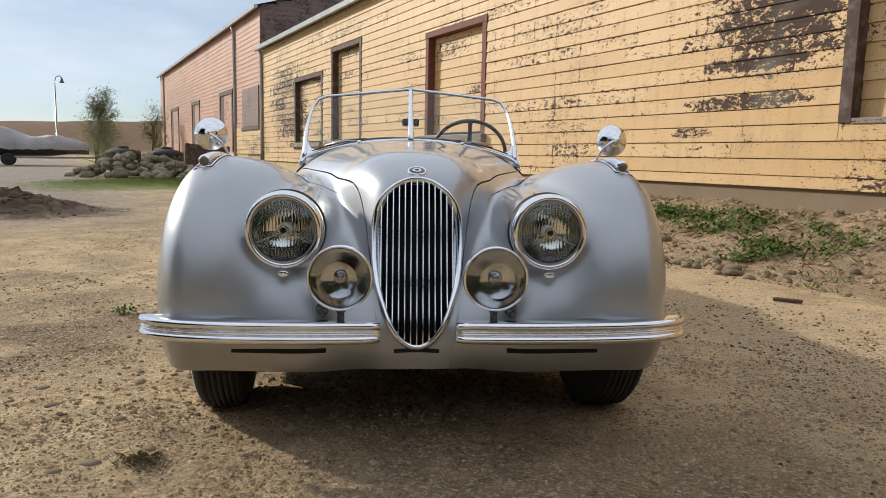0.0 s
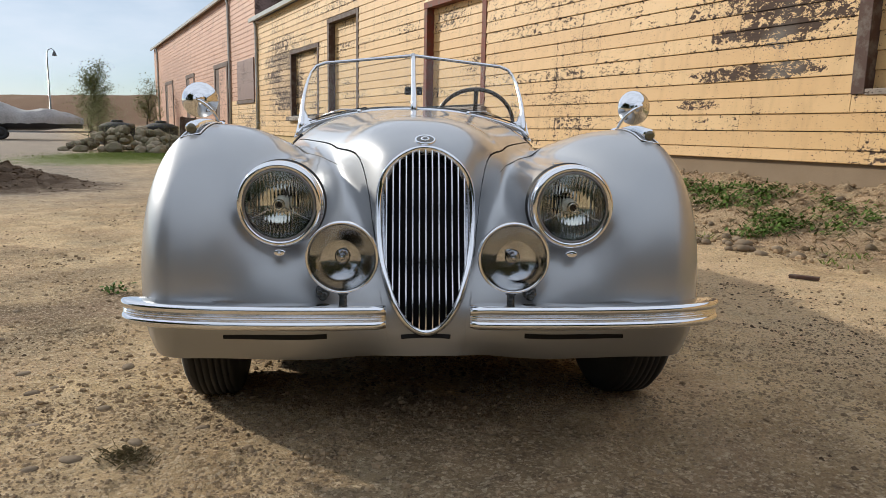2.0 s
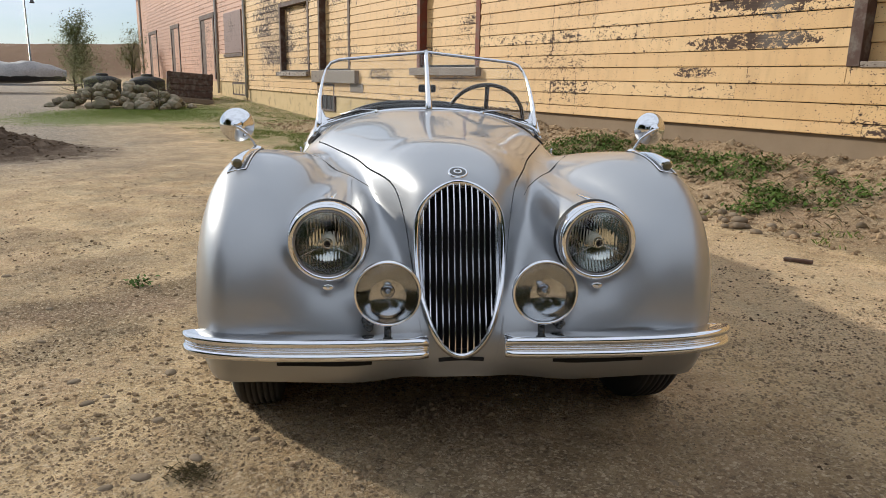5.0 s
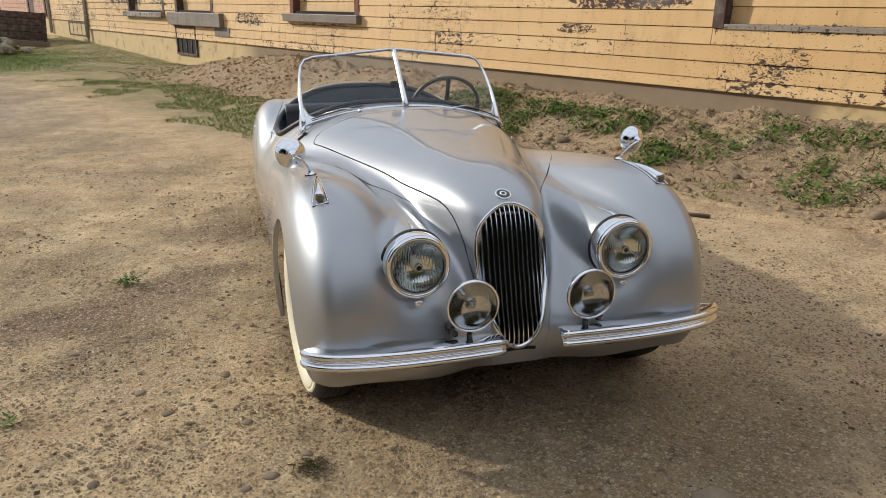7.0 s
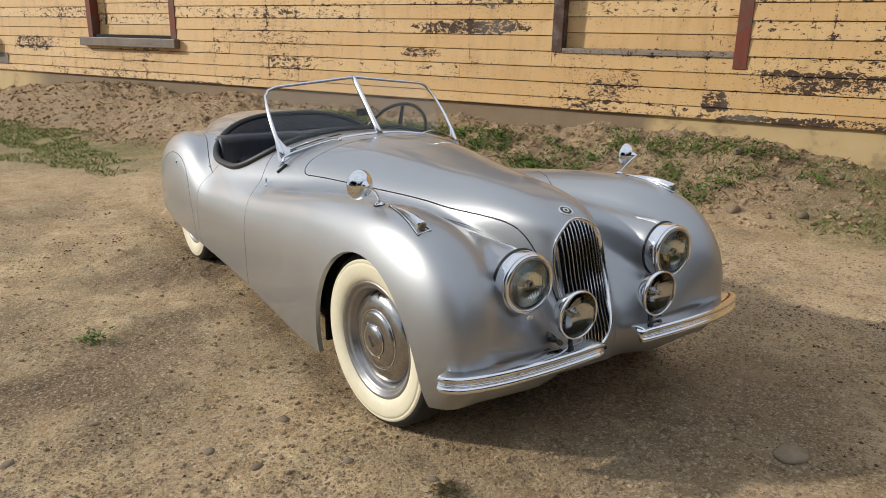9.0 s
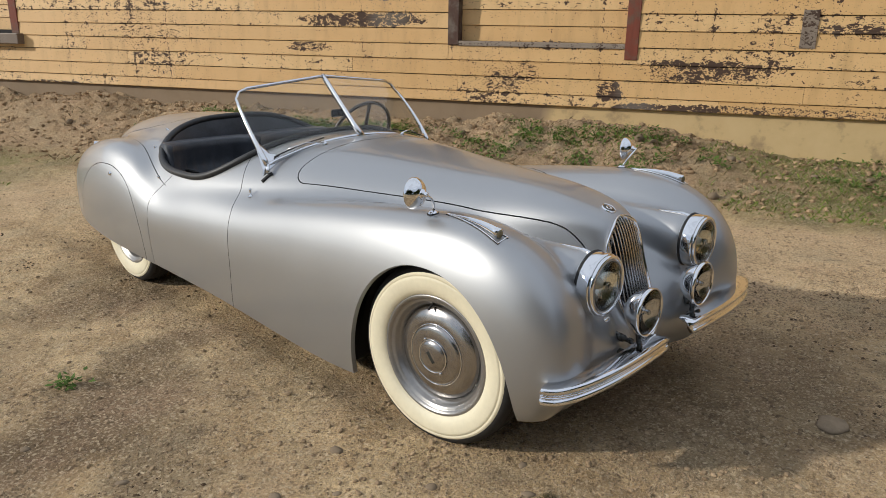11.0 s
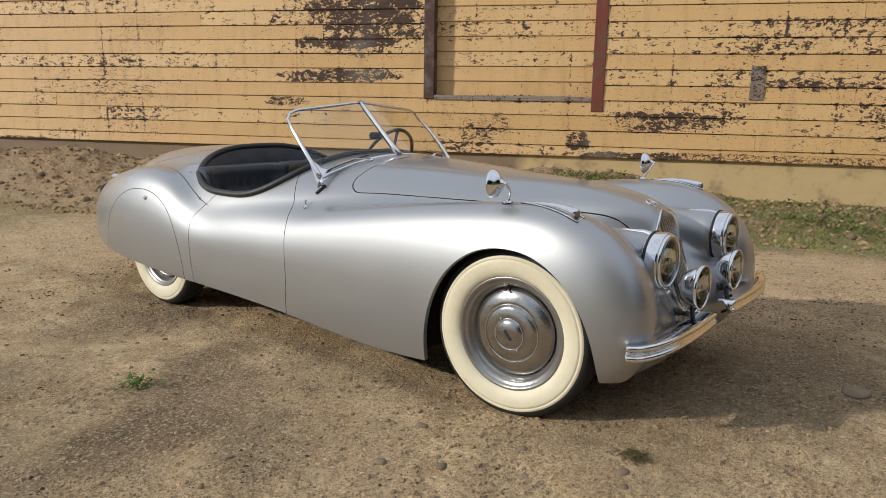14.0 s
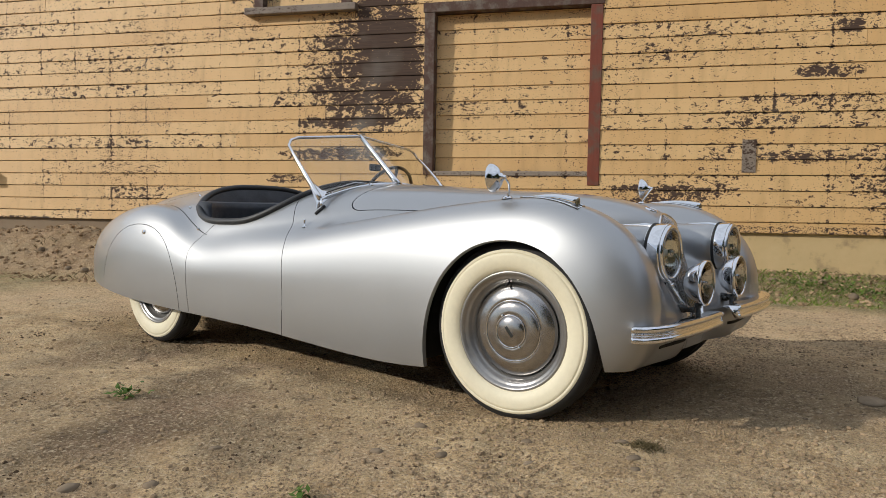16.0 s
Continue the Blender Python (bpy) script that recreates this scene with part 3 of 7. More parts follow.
def build_opening(name, o, label, left, right, lintel, depth=0.11, sill=None, split=0.0):
    """A boarded-up doorway: recessed boards inside a timber frame."""
    x0, x1, z0, z1 = o
    d = thing(name, label, "doorway", "boarded doorways", "structure", MB)
    bm = bmesh.new()
    box(bm, x0, x0 + 0.14, -0.035, 0.15, z0, z1 - 0.13, 0.006)
    part("jamb", bm, left, d, "weathered timber jamb")
    bm = bmesh.new()
    box(bm, x1 - 0.15, x1, -0.035, 0.15, z0 - split, z1 - 0.13, 0.006)
    part("jamb", bm, right, d, "weathered timber jamb")
    bm = bmesh.new()
    box(bm, x0 - 0.02, x1 + 0.02, -0.04, 0.15, z1 - 0.128, z1, 0.008)
    part("lintel", bm, lintel, d, "weathered timber lintel")
    bm = bmesh.new()
    if sill:
        box(bm, sill[0], sill[1], -0.14, 0.02, sill[2], sill[3], 0.012)
        part("sill", bm, GREYWOOD, d, "bleached grey timber sill")
    else:
        box(bm, x0 + 0.14, x1 - 0.15, -0.03, 0.14, z0 - 0.01, z0 + 0.05, 0.006)
        part("sill", bm, GREYWOOD, d, "bleached grey timber sill")
    z = z0 + 0.05
    top = z1 - 0.13
    k = 0
    while z < top - 0.01:
        h = min(ROW, top - z)
        bm = bmesh.new()
        plank(bm, x0 + 0.142, x1 - 0.152, z, h - 0.004, depth + 0.03)
        part("infill_board", bm, YELLOW, d)
        z += ROW
        k += 1
    bm = bmesh.new()
    box(bm, x0 + 0.02, x1 - 0.02, depth + 0.035, depth + 0.06, z0, z1 - 0.05)
    part("backing", bm, DARK, d)


def plank(bm, x0, x1, z, h, y=0.0):
    """A tapered weatherboard: thick at its drip edge, thin at the top."""
    prof = ((y - 0.023, z), (y - 0.026, z + 0.006), (y - 0.012, z + h), (y, z + h), (y, z))
    a = [bm.verts.new((x0, u, w)) for u, w in prof]
    b = [bm.verts.new((x1, u, w)) for u, w in prof]
    for i in range(5):
        j = (i + 1) % 5
        bm.faces.new((a[j], a[i], b[i], b[j]))
    bm.faces.new(a)
    bm.faces.new(b[::-1])


def build_vent(x0, x1, z0, z1):
    v = thing("crawlspace_vent", "dark timber-framed crawlspace vent in the foundation", "vent", "crawlspace vents", "", MB)
    bm = bmesh.new()
    box(bm, x0, x1, -0.03, 0.02, z1 - 0.06, z1, 0.004)
    box(bm, x0, x1, -0.03, 0.02, z0, z0 + 0.05, 0.004)
    box(bm, x0, x0 + 0.07, -0.03, 0.02, z0 + 0.05, z1 - 0.06, 0.004)
    box(bm, x1 - 0.07, x1, -0.03, 0.02, z0 + 0.05, z1 - 0.06, 0.004)
    part("vent_frame", bm, BROWN_TRIM, v)
    # black sheet in place of the shaded hole behind the frame
    bm = bmesh.new()
    box(bm, x0 + 0.07, x1 - 0.07, 0.0, 0.018, z0 + 0.05, z1 - 0.06)
    part("vent_shade_sheet", bm, DARK, v)
    n = 4
    for i in range(1, n):
        x = x0 + (x1 - x0) * i / n
        bm = bmesh.new()
        box(bm, x - 0.015, x + 0.015, -0.02, 0.0, z0 + 0.05, z1 - 0.06)
        part("vent_bar", bm, BROWN_TRIM, v)


def build_pink():
    """The taller neighbour, further up the yard."""
    x0, x1 = -60.4, -29.52
    bm = bmesh.new()
    box(bm, x0, x1, 0.0, 0.2, 0.3, 6.45)
    box(bm, x0, x0 + 0.2, 0.2, 14.0, 0.0, 6.45)
    box(bm, x0, x1, 13.8, 14.0, 0.0, 6.45)
    tagged(mesh_ob("wall_pink", bm, PINK, MB), "tall neighbouring warehouse wall in flaking pink paint", "wall", kind="structure")
    bm = bmesh.new()
    box(bm, x0, x1 + 0.02, -0.012, 0.5, -0.5, 0.82)
    tagged(mesh_ob("foundation_pink", bm, CONCRETE, MB), "pale concrete plinth", "foundation", kind="structure")
    # gable towards the yellow roof
    bm = bmesh.new()
    a = [bm.verts.new((x1 - 0.1, y, z)) for y, z in ((0.0, 4.5), (0.0, 6.45), (7.0, 8.6), (14.0, 6.45), (14.0, 4.5))]
    b = [bm.verts.new((x1, y, z)) for y, z in ((0.0, 4.5), (0.0, 6.45), (7.0, 8.6), (14.0, 6.45), (14.0, 4.5))]
    bm.faces.new(a)
    bm.faces.new(b[::-1])
    for i in range(5):
        j = (i + 1) % 5
        bm.faces.new((a[i], a[j], b[j], b[i]))
    bmesh.ops.recalc_face_normals(bm, faces=bm.faces)
    tagged(mesh_ob("wall_gable", bm, UMBER, MB), "brown board gable above the lower roof", "wall", kind="structure")
    bm = bmesh.new()
    z, k = 4.75, 0
    while z < 8.4:
        reach = 7.0 if z < 6.45 else max(0.0, 7.0 * (1 - (z - 6.45) / 2.15))
        c = [(0.0, 0), (0.024, 0), (0.013, 0.186), (0.0, 0.186)]
        r0 = [bm.verts.new((x1 + u, 7 - reach, z + w)) for u, w in c]
        r1 = [bm.verts.new((x1 + u, 7 + reach, z + w)) for u, w in c]
        for i in range(4):
            j = (i + 1) % 4
            bm.faces.new((r0[i], r0[j], r1[j], r1[i]))
        z += ROW
    bmesh.ops.recalc_face_normals(bm, faces=bm.faces)
    g = mesh_ob("gable_boards", bm, UMBER, MB)
    tagged(g, "brown weatherboards on the gable", "boards", kind="stuff")
    bm = bmesh.new()
    vs = [bm.verts.new(q) for q in ((x0 - 0.2, -0.25, 6.52), (x1 + 0.15, -0.25, 6.52), (x1 + 0.15, 7.0, 8.72), (x0 - 0.2, 7.0, 8.72), (x1 + 0.15, 14.25, 6.52), (x0 - 0.2, 14.25, 6.52))]
    bm.faces.new(vs[:4])
    bm.faces.new((vs[3], vs[2], vs[4], vs[5]))
    bmesh.ops.solidify(bm, geom=bm.faces[:], thickness=0.08)
    tagged(mesh_ob("roof_pink", bm, simple("dark_roofing", (0.13, 0.12, 0.115), 0.8), MB), "pitched dark roof", "roof", kind="structure")
    bm = bmesh.new()
    sweep(bm, [(x0 - 0.2, -0.22, 6.46), (x1 + 0.2, -0.22, 6.46)], [(-0.06, 0.07), (-0.075, 0.02), (-0.06, -0.05), (0.0, -0.075), (0.06, -0.06), (0.07, 0.07)])
    tagged(mesh_ob("gutter_pink", bm, GUTTER, MB), "pale metal gutter along the pink wall", "gutter", kind="structure")
    for x in (-34.0, -58.2):
        bm = bmesh.new()
        sweep(bm, [(x, -0.18, 6.42), (x, -0.09, 6.1), (x, -0.085, 3.0), (x, -0.085, 0.3)], circle(0.06, 8), up=(0, 1, 0))
        tagged(mesh_ob("downpipe", bm, GUTTER, MB, True), "pale metal downpipe on the pink wall", "downpipe")
    for i, (a, b, z0, z1) in enumerate(((-37.6, -34.6, 0.9, 3.75), (-46.0, -43.3, 0.9, 3.75), (-54.9, -51.3, 0.9, 3.78))):
        d = thing("door_pink_%d" % (i + 1), "tall pink boarded door in a dark timber frame", "doorway", "pink doorways", "structure", MB)
        for xa, xb in ((a, a + 0.22), (b - 0.22, b)):
            bm = bmesh.new()
            box(bm, xa, xb, -0.06, 0.02, z0, z1 - 0.2)
            part("jamb", bm, BROWN_TRIM, d)
        bm = bmesh.new()
        box(bm, a - 0.05, b + 0.05, -0.07, 0.02, z1 - 0.2, z1)
        part("lintel", bm, BROWN_TRIM, d)
        # flat brown panel painted as the shaded side of a recess
        bm = bmesh.new()
        box(bm, a + 0.22, a + 1.0, -0.03, 0.01, z0, z1 - 0.2)
        part("reveal_shade_panel", bm, BROWN_TRIM, d)
        bm = bmesh.new()
        box(bm, a + 1.0, b - 0.22, -0.026, 0.01, z0, z1 - 0.2)
        part("door_leaf", bm, PINK, d)
    s = thing("window_shutter", "brown plank shutter over a window", "shutter", "", "", MB)
    bm = bmesh.new()
    box(bm, -32.6, -29.75, -0.07, -0.02, 1.95, 3.55, 0.01)
    part("shutter_leaf", bm, UMBER, s)
    bm = bmesh.new()
    box(bm, -32.7, -29.65, -0.09, 0.0, 1.80, 1.93, 0.01)
    part("sill", bm, BROWN_TRIM, s)
    # boards as relief, pink above and yellow low by the corner
    for name, mt, xa, xb, za, zb, lab in (("pink_boards", PINK, x0, x1, 0.82, 6.42, "flaking pink weatherboards"), ("corner_boards", YELLOW, -33.9, x1, 0.82, 1.78, "flaking yellow weatherboards low on the corner")):
        bm = bmesh.new()
        z = za
        while z < zb:
            x = xa
            while x < xb:
                e = min(xb, x + random.uniform(2.5, 5.0))
                plank(bm, x, e - 0.004, z, ROW - 0.004, -0.004 if mt is PINK else -0.03)
                x = e
            z += ROW
        tagged(mesh_ob(name, bm, mt, MB), lab, "boards", kind="stuff")


def build_boards():
    """Weatherboards of the yellow wall, each a plank of its own."""
    wall = bpy.data.objects["wall_front"]
    meshes = {}
    def unit(h):
        key = round(h, 3)
        if key not in meshes:
            bm = bmesh.new()
            plank(bm, 0.0, 1.0, 0.0, h)
            me = bpy.data.meshes.new("board")
            bm.to_mesh(me)
            bm.free()
            me.materials.append(YELLOW)
            meshes[key] = me
        return meshes[key]
    rnd = random.Random(7)
    z, first = FOOT, True
    while z < EAVE - 0.02:
        nxt = 0.71 if first else z + ROW
        # wide joint over the near-black wall deepens the boards' shadow lines
        h = min(nxt, EAVE) - z - 0.0065
        spans, fill = [(-29.45, 12.0)], []
        for o in OPENINGS:
            if z + h > o[2] - 0.10 and z < o[3] - 0.03:
                cut = []
                lo, hi = (o[0] + 0.004, o[1] - 0.004)
                if z + h <= o[2] + 0.001:
                    continue
                for fa, fb in ((z, o[2] - 0.003), (o[3] + 0.002, z + h)):
                    if 0.02 < fb - fa < h:
                        fill.append((lo, hi, fa, fb - fa))
                for a, b in spans:
                    if hi <= a or lo >= b:
                        cut.append((a, b))
                    else:
                        if a < lo:
                            cut.append((a, lo))
                        if hi < b:
                            cut.append((hi, b))
                spans = cut
        for a, b in spans:
            x = a
            while x < b - 0.01:
                e = x + rnd.uniform(2.6, 5.6)
                if b - e < 1.0:
                    e = b
                ob = new("board", unit(h))
                ob.parent = wall
                ob.matrix_basis = Matrix.Translation((x + 0.0015, rnd.uniform(-0.0035, 0.0), z + rnd.uniform(-0.0015, 0.0015))) @ Matrix.Rotation(radians(rnd.uniform(-0.03, 0.03)), 4, "Y") @ Matrix.Diagonal((e - x - 0.003, 1, 1, 1))
                x = e
        for a, b, fz, fh in fill:
            ob = new("board", unit(fh))
            ob.parent = wall
            ob.matrix_basis = Matrix.Translation((a, 0, fz)) @ Matrix.Diagonal((b - a, 1, 1, 1))
        z, first = nxt, False


build_wall()
build_opening("door_1", OPENINGS[0], "boarded-up doorway with a grey left jamb and faded red right jamb", BROWN_TRIM, RED_TRIM, BROWN_TRIM, 0.10, None, 0.13)
build_opening("door_2", OPENINGS[1], "boarded-up doorway framed in faded red timber", RED_TRIM, RED_TRIM, RED_TRIM, 0.12, (-15.1, -12.35, 1.14, 1.30))
build_opening("door_3", OPENINGS[2], "tall boarded-up doorway in dark brown timber", BROWN_TRIM, BROWN_TRIM, BROWN_TRIM, 0.14, (-21.5, -18.2, 0.92, 1.25))
build_opening("door_4", OPENINGS[3], "lower boarded-up doorway in dark brown timber", BROWN_TRIM, BROWN_TRIM, BROWN_TRIM, 0.12, (-25.1, -21.95, 1.08, 1.22))
build_opening("window_1", OPENINGS[4], "boarded high window with a dark timber sill", BROWN_TRIM, BROWN_TRIM, BROWN_TRIM, 0.08, (-7.95, -6.28, 3.50, 3.60))
def build_patches():
    """Bare grey sheets nailed over broken boards."""
    for x0, x1, z0, z1 in ((-1.29, -1.13, 1.31, 1.71), (-18.75, -17.9, 0.70, 0.93)):
        bm = bmesh.new()
        box(bm, x0, x1, -0.034, -0.027, z0, z1, 0.002)
        for dx in (0.02, (x1 - x0) - 0.02):
            for dz in (0.02, (z1 - z0) - 0.02):
                box(bm, x0 + dx - 0.004, x0 + dx + 0.004, -0.037, -0.030, z0 + dz - 0.004, z0 + dz + 0.004)
        tagged(mesh_ob("repair_patch", bm, GREYWOOD, MB), "weathered bare grey repair sheet nailed over the boards", "patch", "repair patches")


build_patches()
build_vent(-21.3, -19.95, 0.14, 0.90)
build_vent(-31.7, -29.6, 0.30, 0.80)
build_pink()

# ---- roadster: the shell ----
# wing and side: crest height, crest offset, outer face, inner reach along the car
WING_TOP = spline((-0.6, -0.2, 0.06, 0.4, 0.9, 1.4, 1.8, 2.12, 2.4, 2.68, 3.0, 3.8), (0.862, 0.866, 0.855, 0.823, 0.757, 0.694, 0.655, 0.652, 0.768, 0.835, 0.83, 0.76))
WING_X = spline((-0.6, 0.0, 0.6, 1.4, 2.0, 2.6, 3.2, 3.8), (0.625, 0.632, 0.625, 0.61, 0.61, 0.60, 0.55, 0.47))
WING_OUT = spline((-0.6, -0.2, 0.2, 0.8, 1.4, 2.0, 2.6, 3.1, 3.8), (0.795, 0.80, 0.796, 0.775, 0.765, 0.772, 0.785, 0.77, 0.66))
WING_IN = spline((-0.6, 0.0, 0.6, 1.4, 3.8), (0.33, 0.33, 0.36, 0.42, 0.42))
# hull: bonnet, scuttle, cockpit sides and tail
HULL_TOP = spline((-0.6, 0.35, 0.8, 1.22, 1.6, 2.0, 2.4, 2.8, 3.3, 3.9), (0.905, 0.905, 0.935, 0.955, 0.957, 0.955, 0.952, 0.948, 0.94, 0.92))
HULL_W = spline((-0.6, -0.3, 0.0, 0.35, 0.7, 1.03, 1.3, 1.7, 2.1, 2.5, 2.9, 3.3, 3.9), (0.222, 0.232, 0.315, 0.45, 0.57, 0.665, 0.70, 0.72, 0.72, 0.68, 0.61, 0.53, 0.42))


def raw_wing(x, y, z):
    xw, zt = WING_X(y), WING_TOP(y)
    side = np.where(x > xw, (x - xw) / (WING_OUT(y) - xw), (xw - x) / WING_IN(y))
    up = np.where(z > 0.42, (z - 0.42) / (zt - 0.42), (0.42 - z) / (0.40 + 0.12 * np.clip(y / 0.6, -1, 1)))
    fore = np.maximum((0.12 - y) / 0.665, 0) ** 2.8 + np.maximum((y - 2.55) / 1.09, 0) ** 2.5
    return (np.abs(side) ** 2.4 + np.abs(up) ** 2.35 + fore + 1e-9) ** (1 / 2.4) - 1


NOSE = spline((0.2, 0.35, 0.42, 0.5, 0.6, 0.65, 0.7, 0.75, 0.787, 0.82, 0.87, 0.95), (0.0, 0.012, 0.025, 0.036, 0.046, 0.038, 0.022, -0.004, -0.026, -0.03, -0.01, 0.0))


def raw_hull(x, y, z):
    lead = np.clip((0.2 - y) / 0.45, 0, 1)
    lead = lead * lead * (3 - 2 * lead)
    y = y - NOSE(z) * lead
    up = np.where(z > 0.35, (z - 0.35) / (HULL_TOP(y) - 0.35), (0.35 - z) / 0.6)
    fore = np.maximum((0.35 - y) / 0.81, 0) ** 3 + np.maximum((y - 2.6) / 1.26, 0) ** 2.6
    return (np.abs(x / HULL_W(y)) ** (2.6 + 1.5 * lead) + np.abs(up) ** 2.9 + fore + 1e-9) ** (1 / 2.6) - 1


def raw_apron(x, y, z):
    return (np.abs(x / 0.73) ** 4 + np.abs((z - 0.33) / 0.17) ** 2.6 + np.abs((y - 0.1) / (0.545 + 0.08 * np.clip(x / 0.32, 0, 1) ** 2 * (3 - 2 * np.clip(x / 0.32, 0, 1)))) ** 3 + 1e-9) ** (1 / 3) - 1


def raw_cheek(x, y, z):
    return (np.abs((x - 0.39) / 0.32) ** 2.4 + np.abs((z - 0.36) / np.where(z > 0.36, 0.33, 0.22)) ** 2.5 + np.maximum((0.35 - y) / 0.865, 0) ** 3.2 + np.maximum((y - 0.35) / 0.3, 0) ** 2 + 1e-9) ** (1 / 2.5) - 1


def evened(raw, x, y, z):
    """The raw form scaled to metres, so that blends have a true radius."""
    e, f = 0.004, raw(x, y, z)
    g = np.sqrt((raw(x + e, y, z) - f) ** 2 + (raw(x, y + e, z) - f) ** 2 + (raw(x, y, z + e) - f) ** 2) / e
    return f / np.maximum(g, 0.8)


def pod(x, y, z):
    a, b = np.array((0.374, -0.385, 0.652)), np.array((0.355, 0.42, 0.672))
    d = b - a
    t = np.clip(((x - a[0]) * d[0] + (y - a[1]) * d[1] + (z - a[2]) * d[2]) / (d @ d), 0, 1)
    r = np.sqrt((x - a[0] - t * d[0]) ** 2 + (y - a[1] - t * d[1]) ** 2 + (z - a[2] - t * d[2]) ** 2)
    return r - (0.103 - 0.02 * t)


def blend(a, b, k):
    h = np.clip(0.5 + 0.5 * (b - a) / k, 0, 1)
    return b + (a - b) * h - k * h * (1 - h)


def shell(x, y, z):
    x = np.abs(x)
    d = blend(evened(raw_wing, x, y, z), evened(raw_hull, x, y, z), 0.055)
    d = blend(d, evened(raw_apron, x, y, z), 0.06)
    d = blend(d, evened(raw_cheek, x, y, z), 0.07)
    return blend(d, pod(x, y, z), 0.045)


def slope(p):
    e = 0.002
    x, y, z = p[:, 0], p[:, 1], p[:, 2]
    return np.stack([shell(x + e, y, z) - shell(x - e, y, z), shell(x, y + e, z) - shell(x, y - e, z), shell(x, y, z + e) - shell(x, y, z - e)], 1) / (2 * e)


def surface(step=0.017):
    """The shell's skin for x > 0 as triangles: one vertex a cell, settled on the form."""
    xs, ys, zs = np.arange(-2 * step, 0.86, step), np.arange(-0.66, 3.96, step), np.arange(0.05, 1.02, step)
    X, Y, Z = np.meshgrid(xs, ys, zs, indexing="ij")
    f = shell(X, Y, Z)
    s = f < 0
    n = [k - 1 for k in f.shape]
    total, count = np.zeros((*n, 3)), np.zeros(n)
    corners = [(i, j, k) for i in (0, 1) for j in (0, 1) for k in (0, 1)]

    def cut(c):
        return tuple(slice(c[q], c[q] + n[q]) for q in range(3))
    for a in corners:
        for q in range(3):
            if a[q] == 0:
                b = tuple(1 if q == r else a[r] for r in range(3))
                fa, fb = f[cut(a)], f[cut(b)]
                cross = (fa < 0) != (fb < 0)
                t = np.where(cross, fa / np.where(cross, fa - fb, 1), 0)
                at = [np.full(n, float(a[r])) for r in range(3)]
                at[q] = t
                for r in range(3):
                    total[..., r] += np.where(cross, at[r], 0)
                count += cross
    has = count > 0
    index = np.full(n, -1)
    index[has] = np.arange(has.sum())
    base = np.argwhere(has)
    pts = (total[has] / count[has][:, None] + base) * step + np.array((xs[0], ys[0], zs[0]))
    quads = []
    for q in range(3):
        r, w = (q + 1) % 3, (q + 2) % 3
        lo, hi = [slice(1, n[k]) for k in range(3)], [slice(1, n[k]) for k in range(3)]
        lo[q], hi[q] = slice(0, n[q]), slice(1, n[q] + 1)
        cross = np.argwhere(s[tuple(lo)] != s[tuple(hi)])
        cross += np.array([0 if k == q else 1 for k in range(3)])
        er, ew = np.eye(3, dtype=int)[r], np.eye(3, dtype=int)[w]
        quads.append(np.stack([index[tuple((cross - o).T)] for o in (0 * er, er, er + ew, ew)], 1))
    quads = np.concatenate(quads)
    quads = quads[(quads >= 0).all(1)]
    for _ in range(4):
        g = slope(pts)
        pts = pts - g * (shell(*pts.T) / np.maximum((g * g).sum(1), 0.05))[:, None]
    tris = np.concatenate([quads[:, [0, 1, 2]], quads[:, [0, 2, 3]]])
    fn = np.cross(pts[tris[:, 1]] - pts[tris[:, 0]], pts[tris[:, 2]] - pts[tris[:, 0]])
    flip = (fn * slope(pts[tris].mean(1))).sum(1) < 0
    tris[flip] = tris[flip][:, ::-1]
    return pts, tris


def cut_skin(v, t, form):
    """Splits triangles along form = 0. Returns the skin where form > 0 and the rest."""
    g = form(v[:, 0], v[:, 1], v[:, 2])
    g = np.where(np.abs(g) < 1e-7, 1e-7, g)
    k = (g[t] > 0).sum(1)
    keep, drop, mixed = [t[k == 3]], [t[k == 0]], t[(k > 0) & (k < 3)]
    extra, made, kept, lost = [], {}, [], []
    for tri in mixed:
        sides = ([], [])
        for i in range(3):
            a, b = int(tri[i]), int(tri[(i + 1) % 3])
            sides[int(g[a] < 0)].append(a)
            if (g[a] > 0) != (g[b] > 0):
                key = (min(a, b), max(a, b))
                if key not in made:
                    made[key] = len(v) + len(extra)
                    extra.append(v[a] + (v[b] - v[a]) * (g[a] / (g[a] - g[b])))
                for q in sides:
                    q.append(made[key])
        for q, into in zip(sides, (kept, lost)):
            into += [(q[0], q[i], q[i + 1]) for i in range(1, len(q) - 1)]
    if extra:
        v = np.concatenate([v, np.array(extra)])
    keep += [np.array(kept, int).reshape(-1, 3)]
    drop += [np.array(lost, int).reshape(-1, 3)]
    return v, np.concatenate(keep), np.concatenate(drop)


